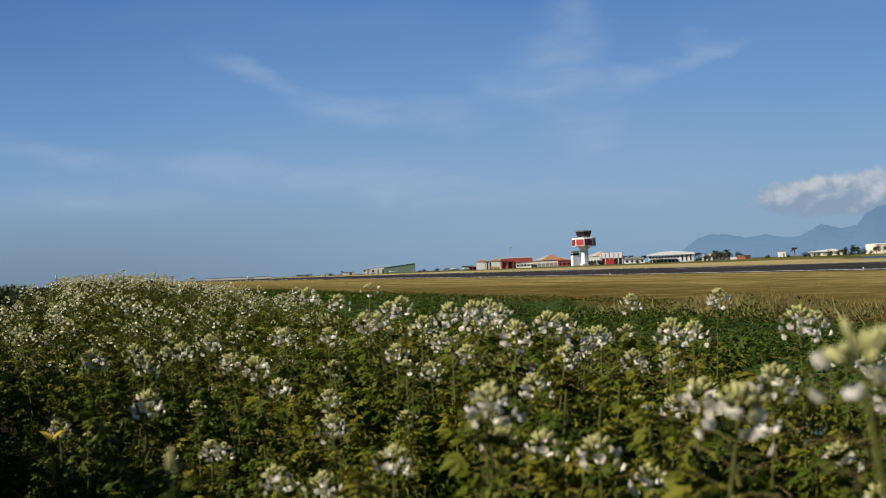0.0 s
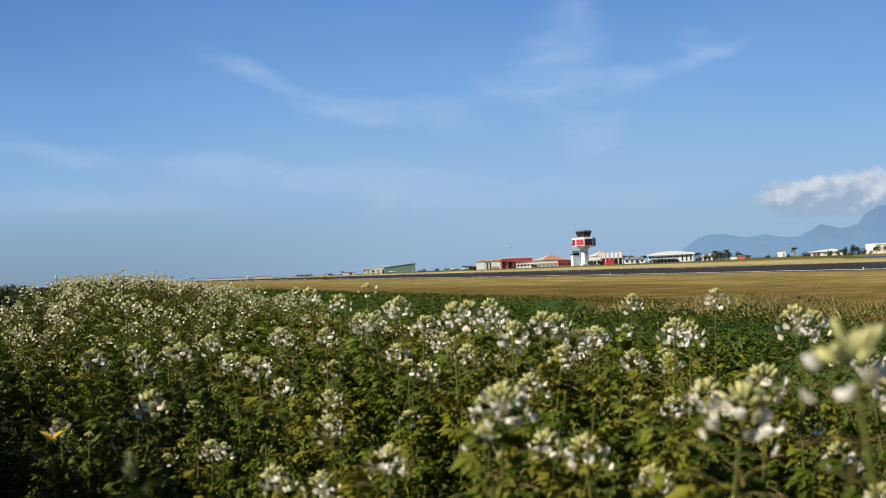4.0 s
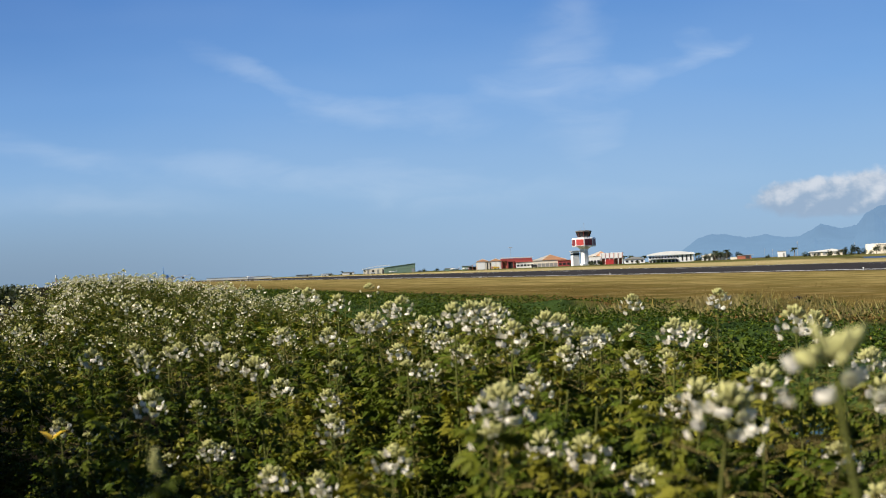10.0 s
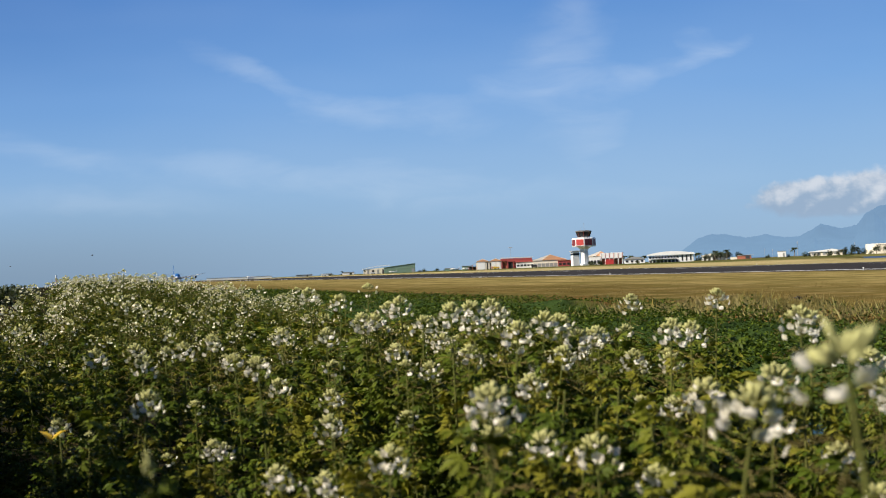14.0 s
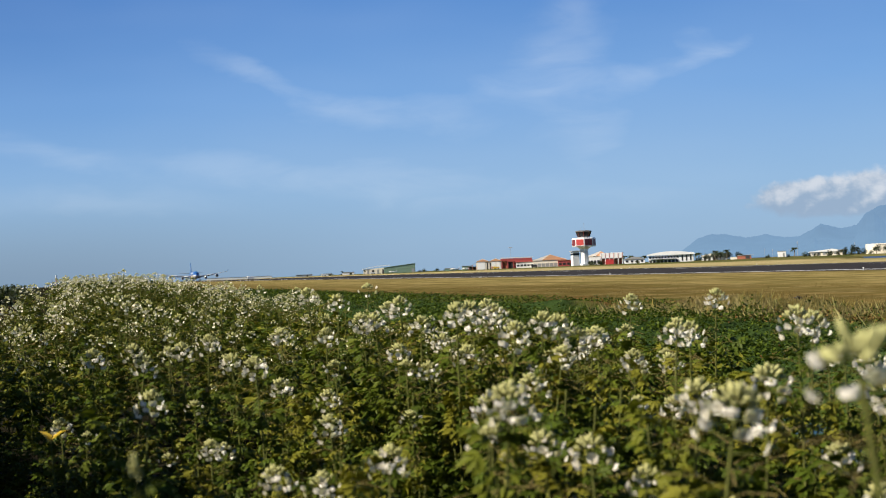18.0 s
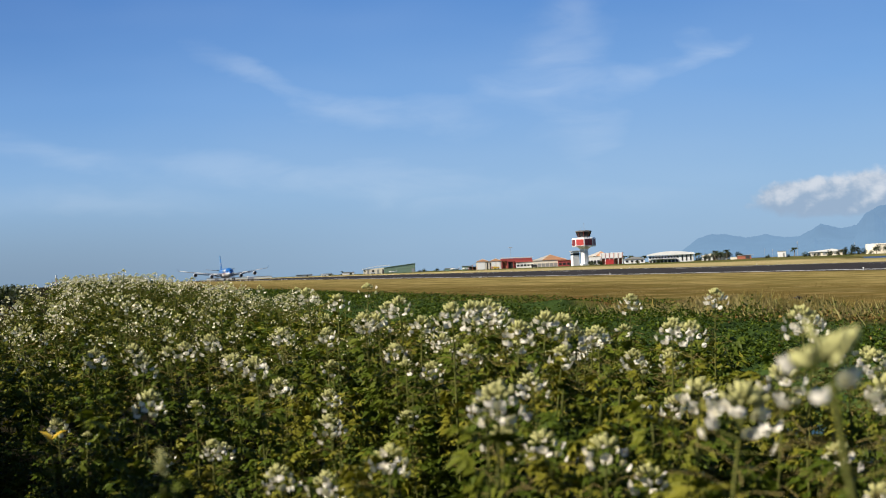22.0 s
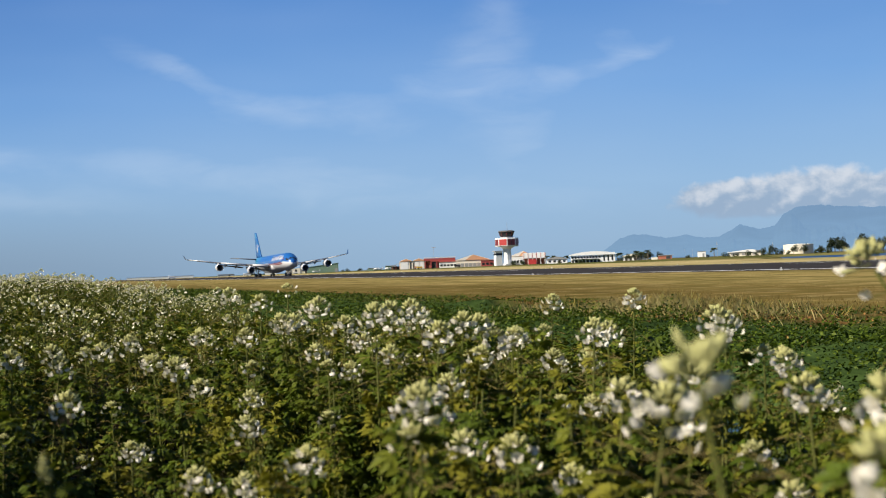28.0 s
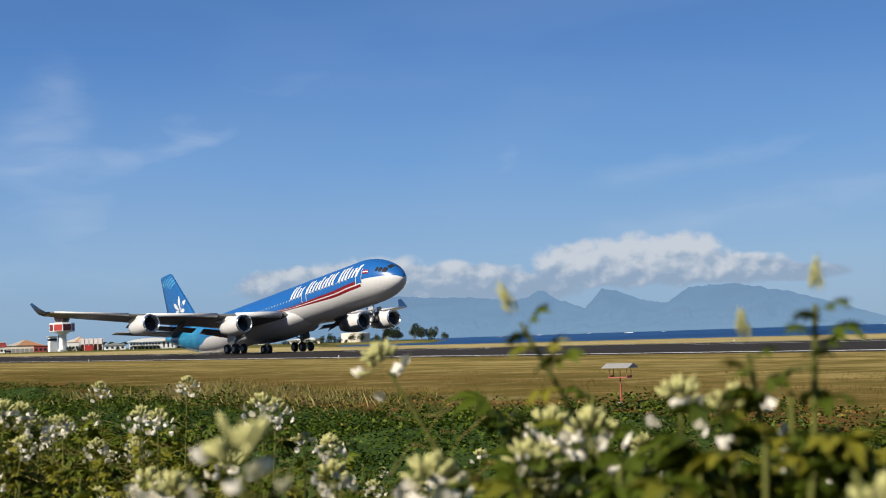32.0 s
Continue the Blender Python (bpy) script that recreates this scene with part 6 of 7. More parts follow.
# the plants nearest the camera: along, across, height of the tip, kind
NEAR = (
    (1.24, 0.731, 1.527, "A"), (2.72, 0.82, 1.36, "F"), (2.81, 0.83, 1.28, "S"), (2.05, 1.01, 1.39, "F"), (3.0, 1.57, 1.34, "F"), (3.29, 1.1, 1.19, "F"), (2.97, 1.11, 1.21, "F"), (3.39, 0.73, 1.17, "F"), (3.63, 0.48, 1.11, "F"),
    (3.51, 0.58, 1.1, "F"), (4.41, 0.76, 1.15, "F"), (5.04, 1.16, 1.09, "S"), (4.58, 0.21, 1.25, "F"), (5.96, 0.46, 1.1, "S"), (3.01, 1.25, 1.13, "F"), (6.58, 3.15, 1.44, "F"), (7.03, 2.87, 1.42, "F"), (4.12, 2.26, 1.43, "F"),
    (4.36, 2.44, 1.4, "F"), (4.75, 2.1, 1.38, "F"), (4.91, 2.24, 1.36, "F"), (5.67, 2.47, 1.22, "S"), (5.6, 2.13, 1.33, "F"), (5.28, 1.85, 1.4, "F"), (5.21, 1.76, 1.41, "F"), (4.67, 1.47, 1.4, "F"), (4.9, 1.72, 1.3, "F"),
    (5.26, 1.91, 1.34, "F"), (5.75, 1.69, 1.46, "F"), (5.58, 1.57, 1.46, "F"), (5.31, 1.42, 1.46, "F"), (5.93, 1.79, 1.43, "F"), (6.82, 1.55, 1.47, "F"), (7.03, 1.54, 1.44, "F"), (6.41, 1.56, 1.38, "F"), (6.47, 1.29, 1.41, "F"),
    (6.46, 1.35, 1.4, "F"), (8.07, 1.47, 1.48, "F"), (8.23, 1.68, 1.54, "S"), (8.29, 1.33, 1.52, "F"), (5.55, 0.67, 1.28, "F"), (5.96, 0.62, 1.28, "F"), (5.73, 0.79, 1.18, "F"), (5.5, 0.95, 1.14, "F"), (6.39, 0.06, 1.31, "F"),
    (6.18, 0.27, 1.28, "F"), (6.79, 0.25, 1.31, "F"), (5.77, -0.09, 1.07, "F"), (5.97, 0.02, 1.0, "S"), (4.94, 0.43, 1.04, "F"), (5.35, 0.3, 0.96, "S"), (4.6, 1.89, 1.13, "S"), (3.91, 2.39, 1.29, "F"), (5.19, 2.98, 1.2, "S"),
    (6.04, 1.35, 1.28, "F"), (5.61, 1.39, 1.22, "F"), (5.39, 1.49, 1.29, "F"), (5.64, 1.3, 1.24, "S"), (5.74, 1.69, 1.25, "S"), (5.89, 1.04, 1.24, "S"), (6.58, 0.46, 1.31, "F"), (6.77, 0.6, 1.33, "F"), (6.58, 0.39, 1.3, "S"),
    (7.12, 1.0, 1.33, "F"), (6.89, 1.19, 1.33, "F"), (5.93, 2.39, 1.32, "S"), (1.04, 0.73, 1.45, "S"), (1.08, 0.79, 1.45, "S"), (2.16, 1.47, 1.61, "Y"), (1.515, 1.24, 1.665, "C"), (1.98, 1.69, 1.46, "F"), (1.7, 1.55, 1.47, "F"),
    (1.63, 1.47, 1.38, "S"), (1.9, 1.62, 1.4, "F"), (3.1, 2.17, 1.22, "F"), (3.37, 2.48, 1.15, "S"), (2.33, 1.86, 1.27, "S"), (2.87, 1.8, 1.31, "F"), (4.13, 2.43, 1.3, "S"), (4.26, 2.6, 1.28, "S"), (2.0, 1.65, 1.34, "F"),
    (4.12, 3.15, 1.19, "S"), (2.29, 2.24, 1.35, "S"), (1.46, 1.53, 1.53, "S"), (1.28, 1.43, 1.525, "S"), (1.1, 1.39, 1.665, "B"), (1.19, 1.40, 1.61, "B"), (2.29, 2.24, 1.37, "S"), (1.66, 2.01, 1.4, "F"), (1.78, 1.63, 1.54, "L"),
    (1.16, 1.41, 1.56, "L"), (0.83, 1.15, 1.45, "F"), (1.61, 1.18, 1.43, "F"), (3.07, 1.42, 1.31, "F"), (1.74, 0.08, 1.385, "B"), (1.68, 1.44, 1.44, "S"), (1.4, 1.44, 1.48, "L"), (1.05, 1.23, 1.51, "L"), (1.17, 1.52, 1.51, "L"),
    (1.16, 1.26, 1.47, "L"), (0.94, 1.19, 1.48, "L"), (1.6, 1.52, 1.43, "L"), (1.31, 1.79, 1.54, "L"),
    (1.79, 1.61, 1.44, "L"), (1.36, 1.34, 1.46, "L"), (1.11, 1.17, 1.48, "L"), (1.41, 1.57, 1.47, "L"), (1.23, 1.46, 1.47, "L"), (1.24, 1.59, 1.45, "L"), (1.32, 1.78, 1.46, "L"), (1.48, 1.78, 1.48, "L"), (1.82, 1.56, 1.39, "F"), (2.21, 1.72, 1.36, "L"), (0.85, 1.13, 1.5, "L"),
    (3.95, 1.39, 1.26, "L"), (3.63, 1.37, 1.24, "L"), (4.26, 1.69, 1.23, "L"), (3.49, 1.16, 1.22, "L"), (3.26, 1.2, 1.2, "L"), (3.42, 1.05, 1.22, "L"), (3.82, 1.11, 1.25, "F"), (3.3, 1.38, 1.22, "L"), (4.26, 1.39, 1.25, "F"))


def build_field():
    protos = {"F": [plant_thing(s, "flower", (0.03 * (s % 3 - 1), 0.04)) for s in range(100, 108)],
              "B": [plant_thing(s, "bud", (0.05, -0.03), 20, 4) for s in (120, 121)], "C": [plant_thing(122, "bud", (0.0, 0.0), 12, 0)],
              "L": [plant_thing(s, "leafy", (0.04, 0.03), 18, 8, 1.05) for s in (130, 131, 132)],
              "Y": [plant_thing(140, "flower", (0.0, 0.0), 4, 0)], "A": [plant_thing(141, "flower", (0.0, 0.0), 6, 2)], "S": [plant_thing(s, "flower", (0.03, 0.02), 8, 3) for s in (142, 143)]}
    used, taken = set(), []
    rnd = random.Random(77)

    def stand(kind, s, p, top, swing=None):
        pro = protos[kind][rnd.randrange(len(protos[kind]))]
        turn = rnd.uniform(0, 360)
        h = 1.05 if kind == "L" else 1.2
        z = field_ground(s, p)
        k = (top - z) / (h + (0.045 if kind in "FYAS" else 0.03))
        lean = (rnd.uniform(-3, 3), rnd.uniform(-3, 3))
        if kind in "YC":
            # long bare stalks that lean over from the right
            fs, fp = (1.69, 2.41) if kind == "Y" else (1.05, 1.90)
            foot, tip = sp(fs, fp, field_ground(fs, fp)), sp(s, p, top)
            k = (tip - foot).length / 1.24
            m = Matrix.Translation(foot) @ (tip - foot).to_track_quat("Z", "Y").to_matrix().to_4x4()
        else:
            m = pose(0, 0, 0, *lean, turn)
            reach = m @ TIPS[pro.name] * k
            m = Matrix.Translation(sp(s, p, z) - Vector((reach.x, reach.y, 0))) @ m
        if pro in used:
            ob = copy_thing(pro, m)
        else:
            used.add(pro)
            ob = pro
            ob.matrix_basis = m
        ob.scale = (k, k, k)
        taken.append((s, p))
        if swing is not None:
            SWAY.append((ob, m, swing, rnd.uniform(0, 9)))
        return ob

    for i, (s, p, top, kind) in enumerate(NEAR):
        stand(kind, s, p, top, 0.0 if kind == "A" else 0.3 if kind == "C" else 0.8 if kind in "YB" else (0.7 if math.hypot(s, p) < 3.4 else 0.35))
    # the rest of the near field, up to eight metres
    n = 0
    while n < 138:
        s, p = rnd.uniform(0.6, 8.6), rnd.uniform(-1.2, 4.5)
        d = math.hypot(s, p)
        b = math.degrees(math.atan2(p, s))
        if d < 2.5 or d > 8.6 or b < -5 or b > 56 or p < 1.5 and noise.noise(Vector((s * 0.8, p * 0.8, 4))) < 0.0 or any((s - a) ** 2 + (p - c) ** 2 < 0.03 for a, c in taken):
            continue
        if d < 3.4:
            top = 0.98 + 0.14 * rnd.random() + (0.10 if b > 42 else 0)
        elif d < 5.5:
            top = rnd.uniform(0.88, 1.12) + 0.12 * ease(1.2, 3.0, p)
        else:
            top = rnd.uniform(0.88, 1.18) + 0.20 * ease(0.8, 2.6, p)
        bunch = 4.6 < s < 8.2 and 1.0 < p < 2.4
        if bunch:
            top = rnd.uniform(1.14, 1.40)
        if p > 2.5:
            top -= 0.10 + 0.22 * ease(2.5, 3.6, p)
        if b > 24 and d > 4:
            top -= 0.08
        if p < 0.7 and rnd.random() < 0.5:
            top -= 0.12
        stand("F" if rnd.random() < (0.7 if bunch else 0.22 if p < 0.8 else 0.3) * (1 if p < 2.6 else 0.35) else "L", s, p, top)
        n += 1
    for v in protos.values():
        for pro in v:
            if pro not in used:
                for o in (*pro.children_recursive, pro):
                    bpy.data.objects.remove(o)
    # a yellowed leaf and a seed stalk that stand out
    y = thing("yellowed_stalk", pose(*sp(5.6, -0.12, 0.1)), "thin stalk with two yellowed leaves in the field", "plant")
    lw = Leafwork()
    rod(lw, [(0, 0, 0), (0.02, 0, 0.5), (0, 0, 0.9)], [0.006, 0.005, 0.003], 5, STEM)
    part("stem", lw.mesh("stem", HEAD_MATS), None, y)
    for a in (20, 150):
        lw = Leafwork()
        blade(lw, (0, 0, 0), (math.cos(radians(a)), math.sin(radians(a)), 1.6), (0, 0, 1), 0.075, 0.04, 0.5)
        part("leaf", lw.mesh("leaf", [M_YELLOW]), None, y, "yellowed leaf", m=Matrix.Translation((0, 0, 0.9)))
    # the far field as one mass
    low = [low_plant(s).arrays() for s in range(200, 214)]
    bare = [low_plant(s, False).arrays() for s in range(220, 224)]
    lw = Leafwork()
    s = 8.2
    while s < 62:
        left = ease(9, 20, s)
        w0, w1 = (-1.0 - 0.075 * s) * (1 - left) + (-0.25 - 0.006 * s) * left, 1.75 + 0.07 * s + 0.25 * math.sin(s * 0.7)
        dens = 6.5 if s < 20 else (5.0 if s < 35 else 3.6)
        step = 0.5
        for _ in range(int(dens * (w1 - w0) * step)):
            ss, pp = s + rnd.uniform(0, step), rnd.uniform(w0, w1)
            if math.hypot(ss, pp) < 8.4:
                continue
            z = field_ground(ss, pp)
            h = rnd.uniform(0.94 + 0.08 * ease(16, 30, ss), 1.19 - 0.06 * ease(16, 30, ss)) + 0.05 - 0.12 * ease(w1 - 0.9, w1, pp) + (0.10 - 0.06 * ease(18, 30, ss)) * noise.noise(Vector((ss * 0.35, pp * 0.35, 3)))
            k = h / 1.24
            lw.place(low[rnd.randrange(14)], Matrix.Translation(sp(ss, pp, z)) @ pose(0, 0, 0, rnd.uniform(-5, 5), rnd.uniform(-5, 5), rnd.uniform(0, 360)) @ Matrix.Scale(k, 4))
        s += step
    # field goes on unseen to the left and behind, tall plants added for shade
    for _ in range(1000):
        ss, pp = rnd.uniform(-3, 13), rnd.uniform(-7.5, -0.6)
        if math.degrees(math.atan2(pp, ss)) > -8 and ss > 0 or math.hypot(ss, pp) < 1.6:
            continue
        lw.place(bare[rnd.randrange(4)], Matrix.Translation(sp(ss, pp, field_ground(ss, pp))) @ pose(0, 0, 0, rnd.uniform(-5, 5), rnd.uniform(-5, 5), rnd.uniform(0, 360)) @ Matrix.Scale(rnd.uniform(1.55, 1.85) if 1.6 < ss < 10 and -2.4 < pp < -0.58 - 0.045 * ss else rnd.uniform(1.0, 1.25), 4))
    ob = new("cleome_field", lw.mesh("cleome_field", FAR_MATS))
    tagged(ob, "dense field of white-flowered cleome plants stretching away", "flowers", kind="stuff")
    # leaves low between the stems
    lw = Leafwork()
    for _ in range(9000):
        ss, pp = rnd.uniform(0.8, 13), rnd.uniform(-1.8, 4.7)
        d = math.hypot(ss, pp)
        if d < 1.9 or d > 13 or rnd.random() > 1.2 - 0.07 * d:
            continue
        z = field_ground(ss, pp) + rnd.uniform(0.02, 0.10 if pp < 1.2 else 0.5)
        a = rnd.uniform(0, 6.28)
        lw.place(LEAVES_LOW[rnd.randrange(3)], Matrix.Translation(sp(ss, pp, z)) @ turn_to((math.cos(a), math.sin(a), rnd.uniform(-0.2, 0.5)), rnd.uniform(-0.5, 0.5)) @ Matrix.Scale(rnd.uniform(0.55, 0.95), 4))
    for _ in range(16000):
        ss = rnd.uniform(4.5, 16)
        pp = rnd.uniform(1.4, 5.0)
        if pp > 0.5 * ss:
            continue
        a = rnd.uniform(0, 6.28)
        z = field_ground(ss, min(pp, 4.7)) + rnd.uniform(0.3, 0.86) * ease(5.4, 4.4, pp)
        lw.place(LEAVES_LOW[rnd.randrange(3)], Matrix.Translation(sp(ss, pp, z)) @ turn_to((math.cos(a), math.sin(a), rnd.uniform(-0.2, 0.5)), rnd.uniform(-0.5, 0.5)) @ Matrix.Scale(rnd.uniform(0.6, 1.05), 4))
    ob = new("undergrowth", lw.mesh("undergrowth", FAR_MATS))
    tagged(ob, "low green leaves filling the gaps between the stems", "undergrowth", kind="stuff")


# ---- ground cover beyond the ditch ----
def many(name, label, category, pos, ways, length, width, mats, slots=None, fold=0.25, roll=0.0):
    """Thousands of small folded leaves or blades, as one mesh."""
    n = len(pos)
    up = np.tile(np.array([[0.0, 0.0, 1.0]]), (n, 1))
    side = np.cross(ways, up)
    side /= np.linalg.norm(side, axis=1, keepdims=True) + 1e-6
    nrm = np.cross(side, ways)
    turn = np.random.default_rng(17).normal(0, roll, n)[:, None]
    side, nrm = side * np.cos(turn) + nrm * np.sin(turn), nrm * np.cos(turn) - side * np.sin(turn)
    L, W = np.asarray(length).reshape(-1, 1), np.asarray(width).reshape(-1, 1)
    mid = pos + ways * L * 0.5
    a = mid + side * W * 0.5 + nrm * W * fold
    b = mid - side * W * 0.5 + nrm * W * fold
    tip = pos + ways * L - nrm * L * 0.12
    v = np.stack([pos, a, tip, b], axis=1).reshape(-1, 3)
    f = (np.arange(n)[:, None, None] * 4 + np.array([[0, 2, 1], [0, 3, 2]])[None]).reshape(-1, 3)
    lw = Leafwork()
    lw.add(v, f)
    if slots is not None:
        lw.k = [np.repeat(np.asarray(slots, dtype=np.int32), 2)]
    return tagged(new(name, lw.mesh(name, mats)), label, category, kind="stuff")


def build_cover():
    rng = np.random.default_rng(5)
    pts, kind = [], []
    for count, s0, s1, p0, p1 in ((125000, -3, 42, 8.3, 21.8), (52000, 42, 150, 8.5, 22.5)):
        s, p = rng.uniform(s0, s1, count), rng.uniform(p0, p1, count)
        for a, b in zip(s, p):
            if b > 1.45 * a + 4:
                continue
            pts.append((*sp(a, b)[:2], ground_z(a, b) + hummock(a, b) + 0.02, a, b))
    q = np.array(pts)
    n = len(q)
    far = np.clip((q[:, 3] - 30) / 100, 0, 1)
    az = rng.uniform(0, 6.283, n)
    ways = np.stack([np.cos(az), np.sin(az), rng.uniform(-0.3, 1.1, n)], axis=1)
    ways /= np.linalg.norm(ways, axis=1, keepdims=True)
    ln = rng.uniform(0.042, 0.092, n) * (1 + 1.1 * far)
    edge = q[:, 4] + 2.2 * np.sin(q[:, 3] * 0.35) + 1.4 * np.sin(q[:, 3] * 0.9 + 2) + rng.normal(0, 0.9, n) + 3.0 * np.clip((44 - q[:, 3]) / 16, 0, 1)
    patchy = np.sin(q[:, 3] * 0.21) + np.sin(q[:, 3] * 0.53 + q[:, 4] * 0.4) + rng.normal(0, 0.5, n)
    slots = ((edge > 17.0) & (rng.random(n) < 0.12 + 0.14 * (edge - 17.0)) & (patchy > -0.5 + 0.07 * np.maximum(0, q[:, 3] - 34))).astype(np.int32)
    tuft = np.array([noise.noise(Vector((a * 1.9, b * 1.9, 3.0))) + 0.6 * noise.noise(Vector((a * 4.5, b * 4.5, 7.0))) for a, b in q[:, 3:5]])
    low = np.clip((20.5 - edge) / 4.0, 0.15, 1.0)
    q[:, 2] += (rng.uniform(0, 0.10, n) + 0.30 * np.clip(tuft + 0.05, 0, 1)) * low
    # bare gaps between the tufts
    full = (tuft > -0.12) | (rng.random(n) < 0.3)
    keep = full & (edge < 19.6) | full & (rng.random(n) < 0.12)
    q, ways, ln, slots = q[keep], ways[keep], ln[keep], slots[keep]
    many("creeper_cover", "low mat of glossy green creeper leaves", "creeper", q[:, :3], ways, ln, ln * 0.72, [M_VINE, M_RUST], slots, roll=0.75)
    # dry reeds at the edge of the cover
    m = 15000
    s, p = rng.normal(33, 2.3, m), rng.normal(15.8, 1.1, m)
    pos = np.array([[*sp(a, b)[:2], ground_z(a, b) + 0.8 * hummock(a, b)] for a, b in zip(s, p)])
    ways = np.stack([rng.normal(0, 0.32, m), rng.normal(0, 0.32, m), np.ones(m)], axis=1)
    ways /= np.linalg.norm(ways, axis=1, keepdims=True)
    many("dry_reeds", "patch of tall dry yellow reeds", "reeds", pos, ways, rng.uniform(0.15, 0.5, m), rng.uniform(0.003, 0.0065, m), [M_REED])
    # blades of dry grass up to the runway
    m = 50000
    s, p = rng.uniform(-10, 120, m), 20.0 + 20 * rng.random(m) ** 1.6
    patch = np.array([noise.noise(Vector((a * 0.07, b * 0.3, 9.0))) for a, b in zip(s, p)])
    keep = (p < 1.5 * s + 14) & (patch + rng.normal(0, 0.15, m) > -0.1)
    s, p = s[keep], p[keep]
    m = len(s)
    pos = np.stack([U.x * s + N.x * p, U.y * s + N.y * p, np.array([ground_z(a, b) for a, b in zip(s, p)])], axis=1)
    ways = np.stack([rng.normal(0, 0.45, m), rng.normal(0, 0.45, m), np.ones(m)], axis=1)
    ways /= np.linalg.norm(ways, axis=1, keepdims=True)
    many("dry_grass", "short dry yellow grass beside the runway", "grass", pos, ways, rng.uniform(0.03, 0.12, m), rng.uniform(0.006, 0.014, m), [M_STRAW])


# ---- trees and bushes by the airport ----
def crown(lw, c, rx, rz, count, size, seed, slot=0):
    rng = np.random.default_rng(seed)
    lobes = [(np.array(c) + np.array([rng.uniform(-0.6, 0.6) * rx, rng.uniform(-0.6, 0.6) * rx, rng.uniform(-0.5, 0.6) * rz]), rng.uniform(0.35, 0.6)) for _ in range(7)]
    for i in range(count):
        o, k = lobes[i % 7]
        d = rng.normal(0, 1, 3)
        d /= np.linalg.norm(d)
        q = o + d * np.array([rx, rx, rz]) * k * rng.uniform(0.6, 1.0)
        w = rng.normal(0, 1, 3)
        blade(lw, q, (w[0], w[1], w[2] * 0.6), (0.1, 0.2, 1), size * rng.uniform(0.7, 1.3), size * 0.7, 0.3, slot, False)


def build_tree(name, h, r, seed, label, clumps=1300, leaf=0.7):
    t = thing(name, Matrix.Identity(4), label, "tree")
    rnd = random.Random(seed)
    g = Geo().tube([(0, 0, -0.6), (0.1, 0, h * 0.25), (0.0, 0.1, h * 0.55)], [h * 0.035, h * 0.028, h * 0.018], 8)
    for i in range(4):
        a = i * 1.7 + rnd.random()
        g.tube([(0.08, 0.03, h * (0.28 + 0.07 * i)), (r * 0.35 * math.cos(a), r * 0.35 * math.sin(a), h * (0.5 + 0.06 * i)), (r * 0.62 * math.cos(a), r * 0.62 * math.sin(a), h * (0.62 + 0.06 * i))], [h * 0.014, h * 0.010, h * 0.005], 6)
    part("trunk", g, M_BARK, t, "grey-brown trunk with limbs")
    lw = Leafwork()
    crown(lw, (0, 0, h * 0.50), r, h * 0.52, clumps, leaf, seed)
    part("crown", lw.mesh("crown", [M_TREE]), None, t, "dark green uneven crown")
    return t


def build_palm(h, seed):
    t = thing("palm_tree", Matrix.Identity(4), "slender palm tree with a dark drooping crown", "tree")
    rnd = random.Random(seed)
    dx = rnd.uniform(-0.5, 0.5)
    part("trunk", Geo().tube([(0, 0, -0.6), (dx * 0.4, 0, h * 0.5), (dx, 0, h * 0.86)], [0.22, 0.16, 0.13], 8), M_BARK, t)
    for i in range(16):
        lw = Leafwork()
        a, up = i * 2.4, rnd.uniform(-0.3, 1.1)
        w = Vector((math.cos(a), math.sin(a), up)).normalized()
        ln = h * 0.42
        spine = [w * ln * f + Vector((0, 0, -ln * 0.55 * f * f)) for f in (0, 0.25, 0.5, 0.75, 1.0)]
        rod(lw, spine, [0.05, 0.04, 0.03, 0.02, 0.01], 3, 0)
        side = w.cross(Vector((0, 0, 1))).normalized()
        for f in (0.15, 0.27, 0.39, 0.51, 0.63, 0.75, 0.87):
            q = along(spine, f)
            for sg in (1, -1):
                blade(lw, q, side * sg + w * 0.5 + Vector((0, 0, -0.5)), (0, 0, 1), ln * 0.40 * (1.1 - 0.5 * f), ln * 0.16, 0.4, 0, False)
        part("frond", lw.mesh("frond", [M_TREE]), None, t, m=Matrix.Translation((dx, 0, h * 0.86)))
    return t


def build_bush(r, h, seed, label):
    t = thing("bush", Matrix.Identity(4), label, "bush")
    part("stem", Geo().tube([(0, 0, -0.5), (0, 0, h * 0.4)], [r * 0.08, r * 0.05], 6), M_BARK, t)
    lw = Leafwork()
    crown(lw, (0, 0, h * 0.42), r, h * 0.6, 320, r * 0.24, seed)
    part("crown", lw.mesh("crown", [M_TREE]), None, t)
    return t


def plant_out(proto, spots, k0=0.85, k1=1.15, seed=1):
    rnd = random.Random(seed)
    for i, (b, d) in enumerate(spots):
        q = at(b, d)
        z = max(-0.2, ground_z(q.x * U.x + q.y * U.y, q.x * N.x + q.y * N.y))
        m = pose(q.x, q.y, z, 0, 0, rnd.uniform(0, 360))
        ob = proto if i == 0 else copy_thing(proto, m)
        ob.matrix_basis = m
        k = rnd.uniform(k0, k1)
        ob.scale = (k, k, k)


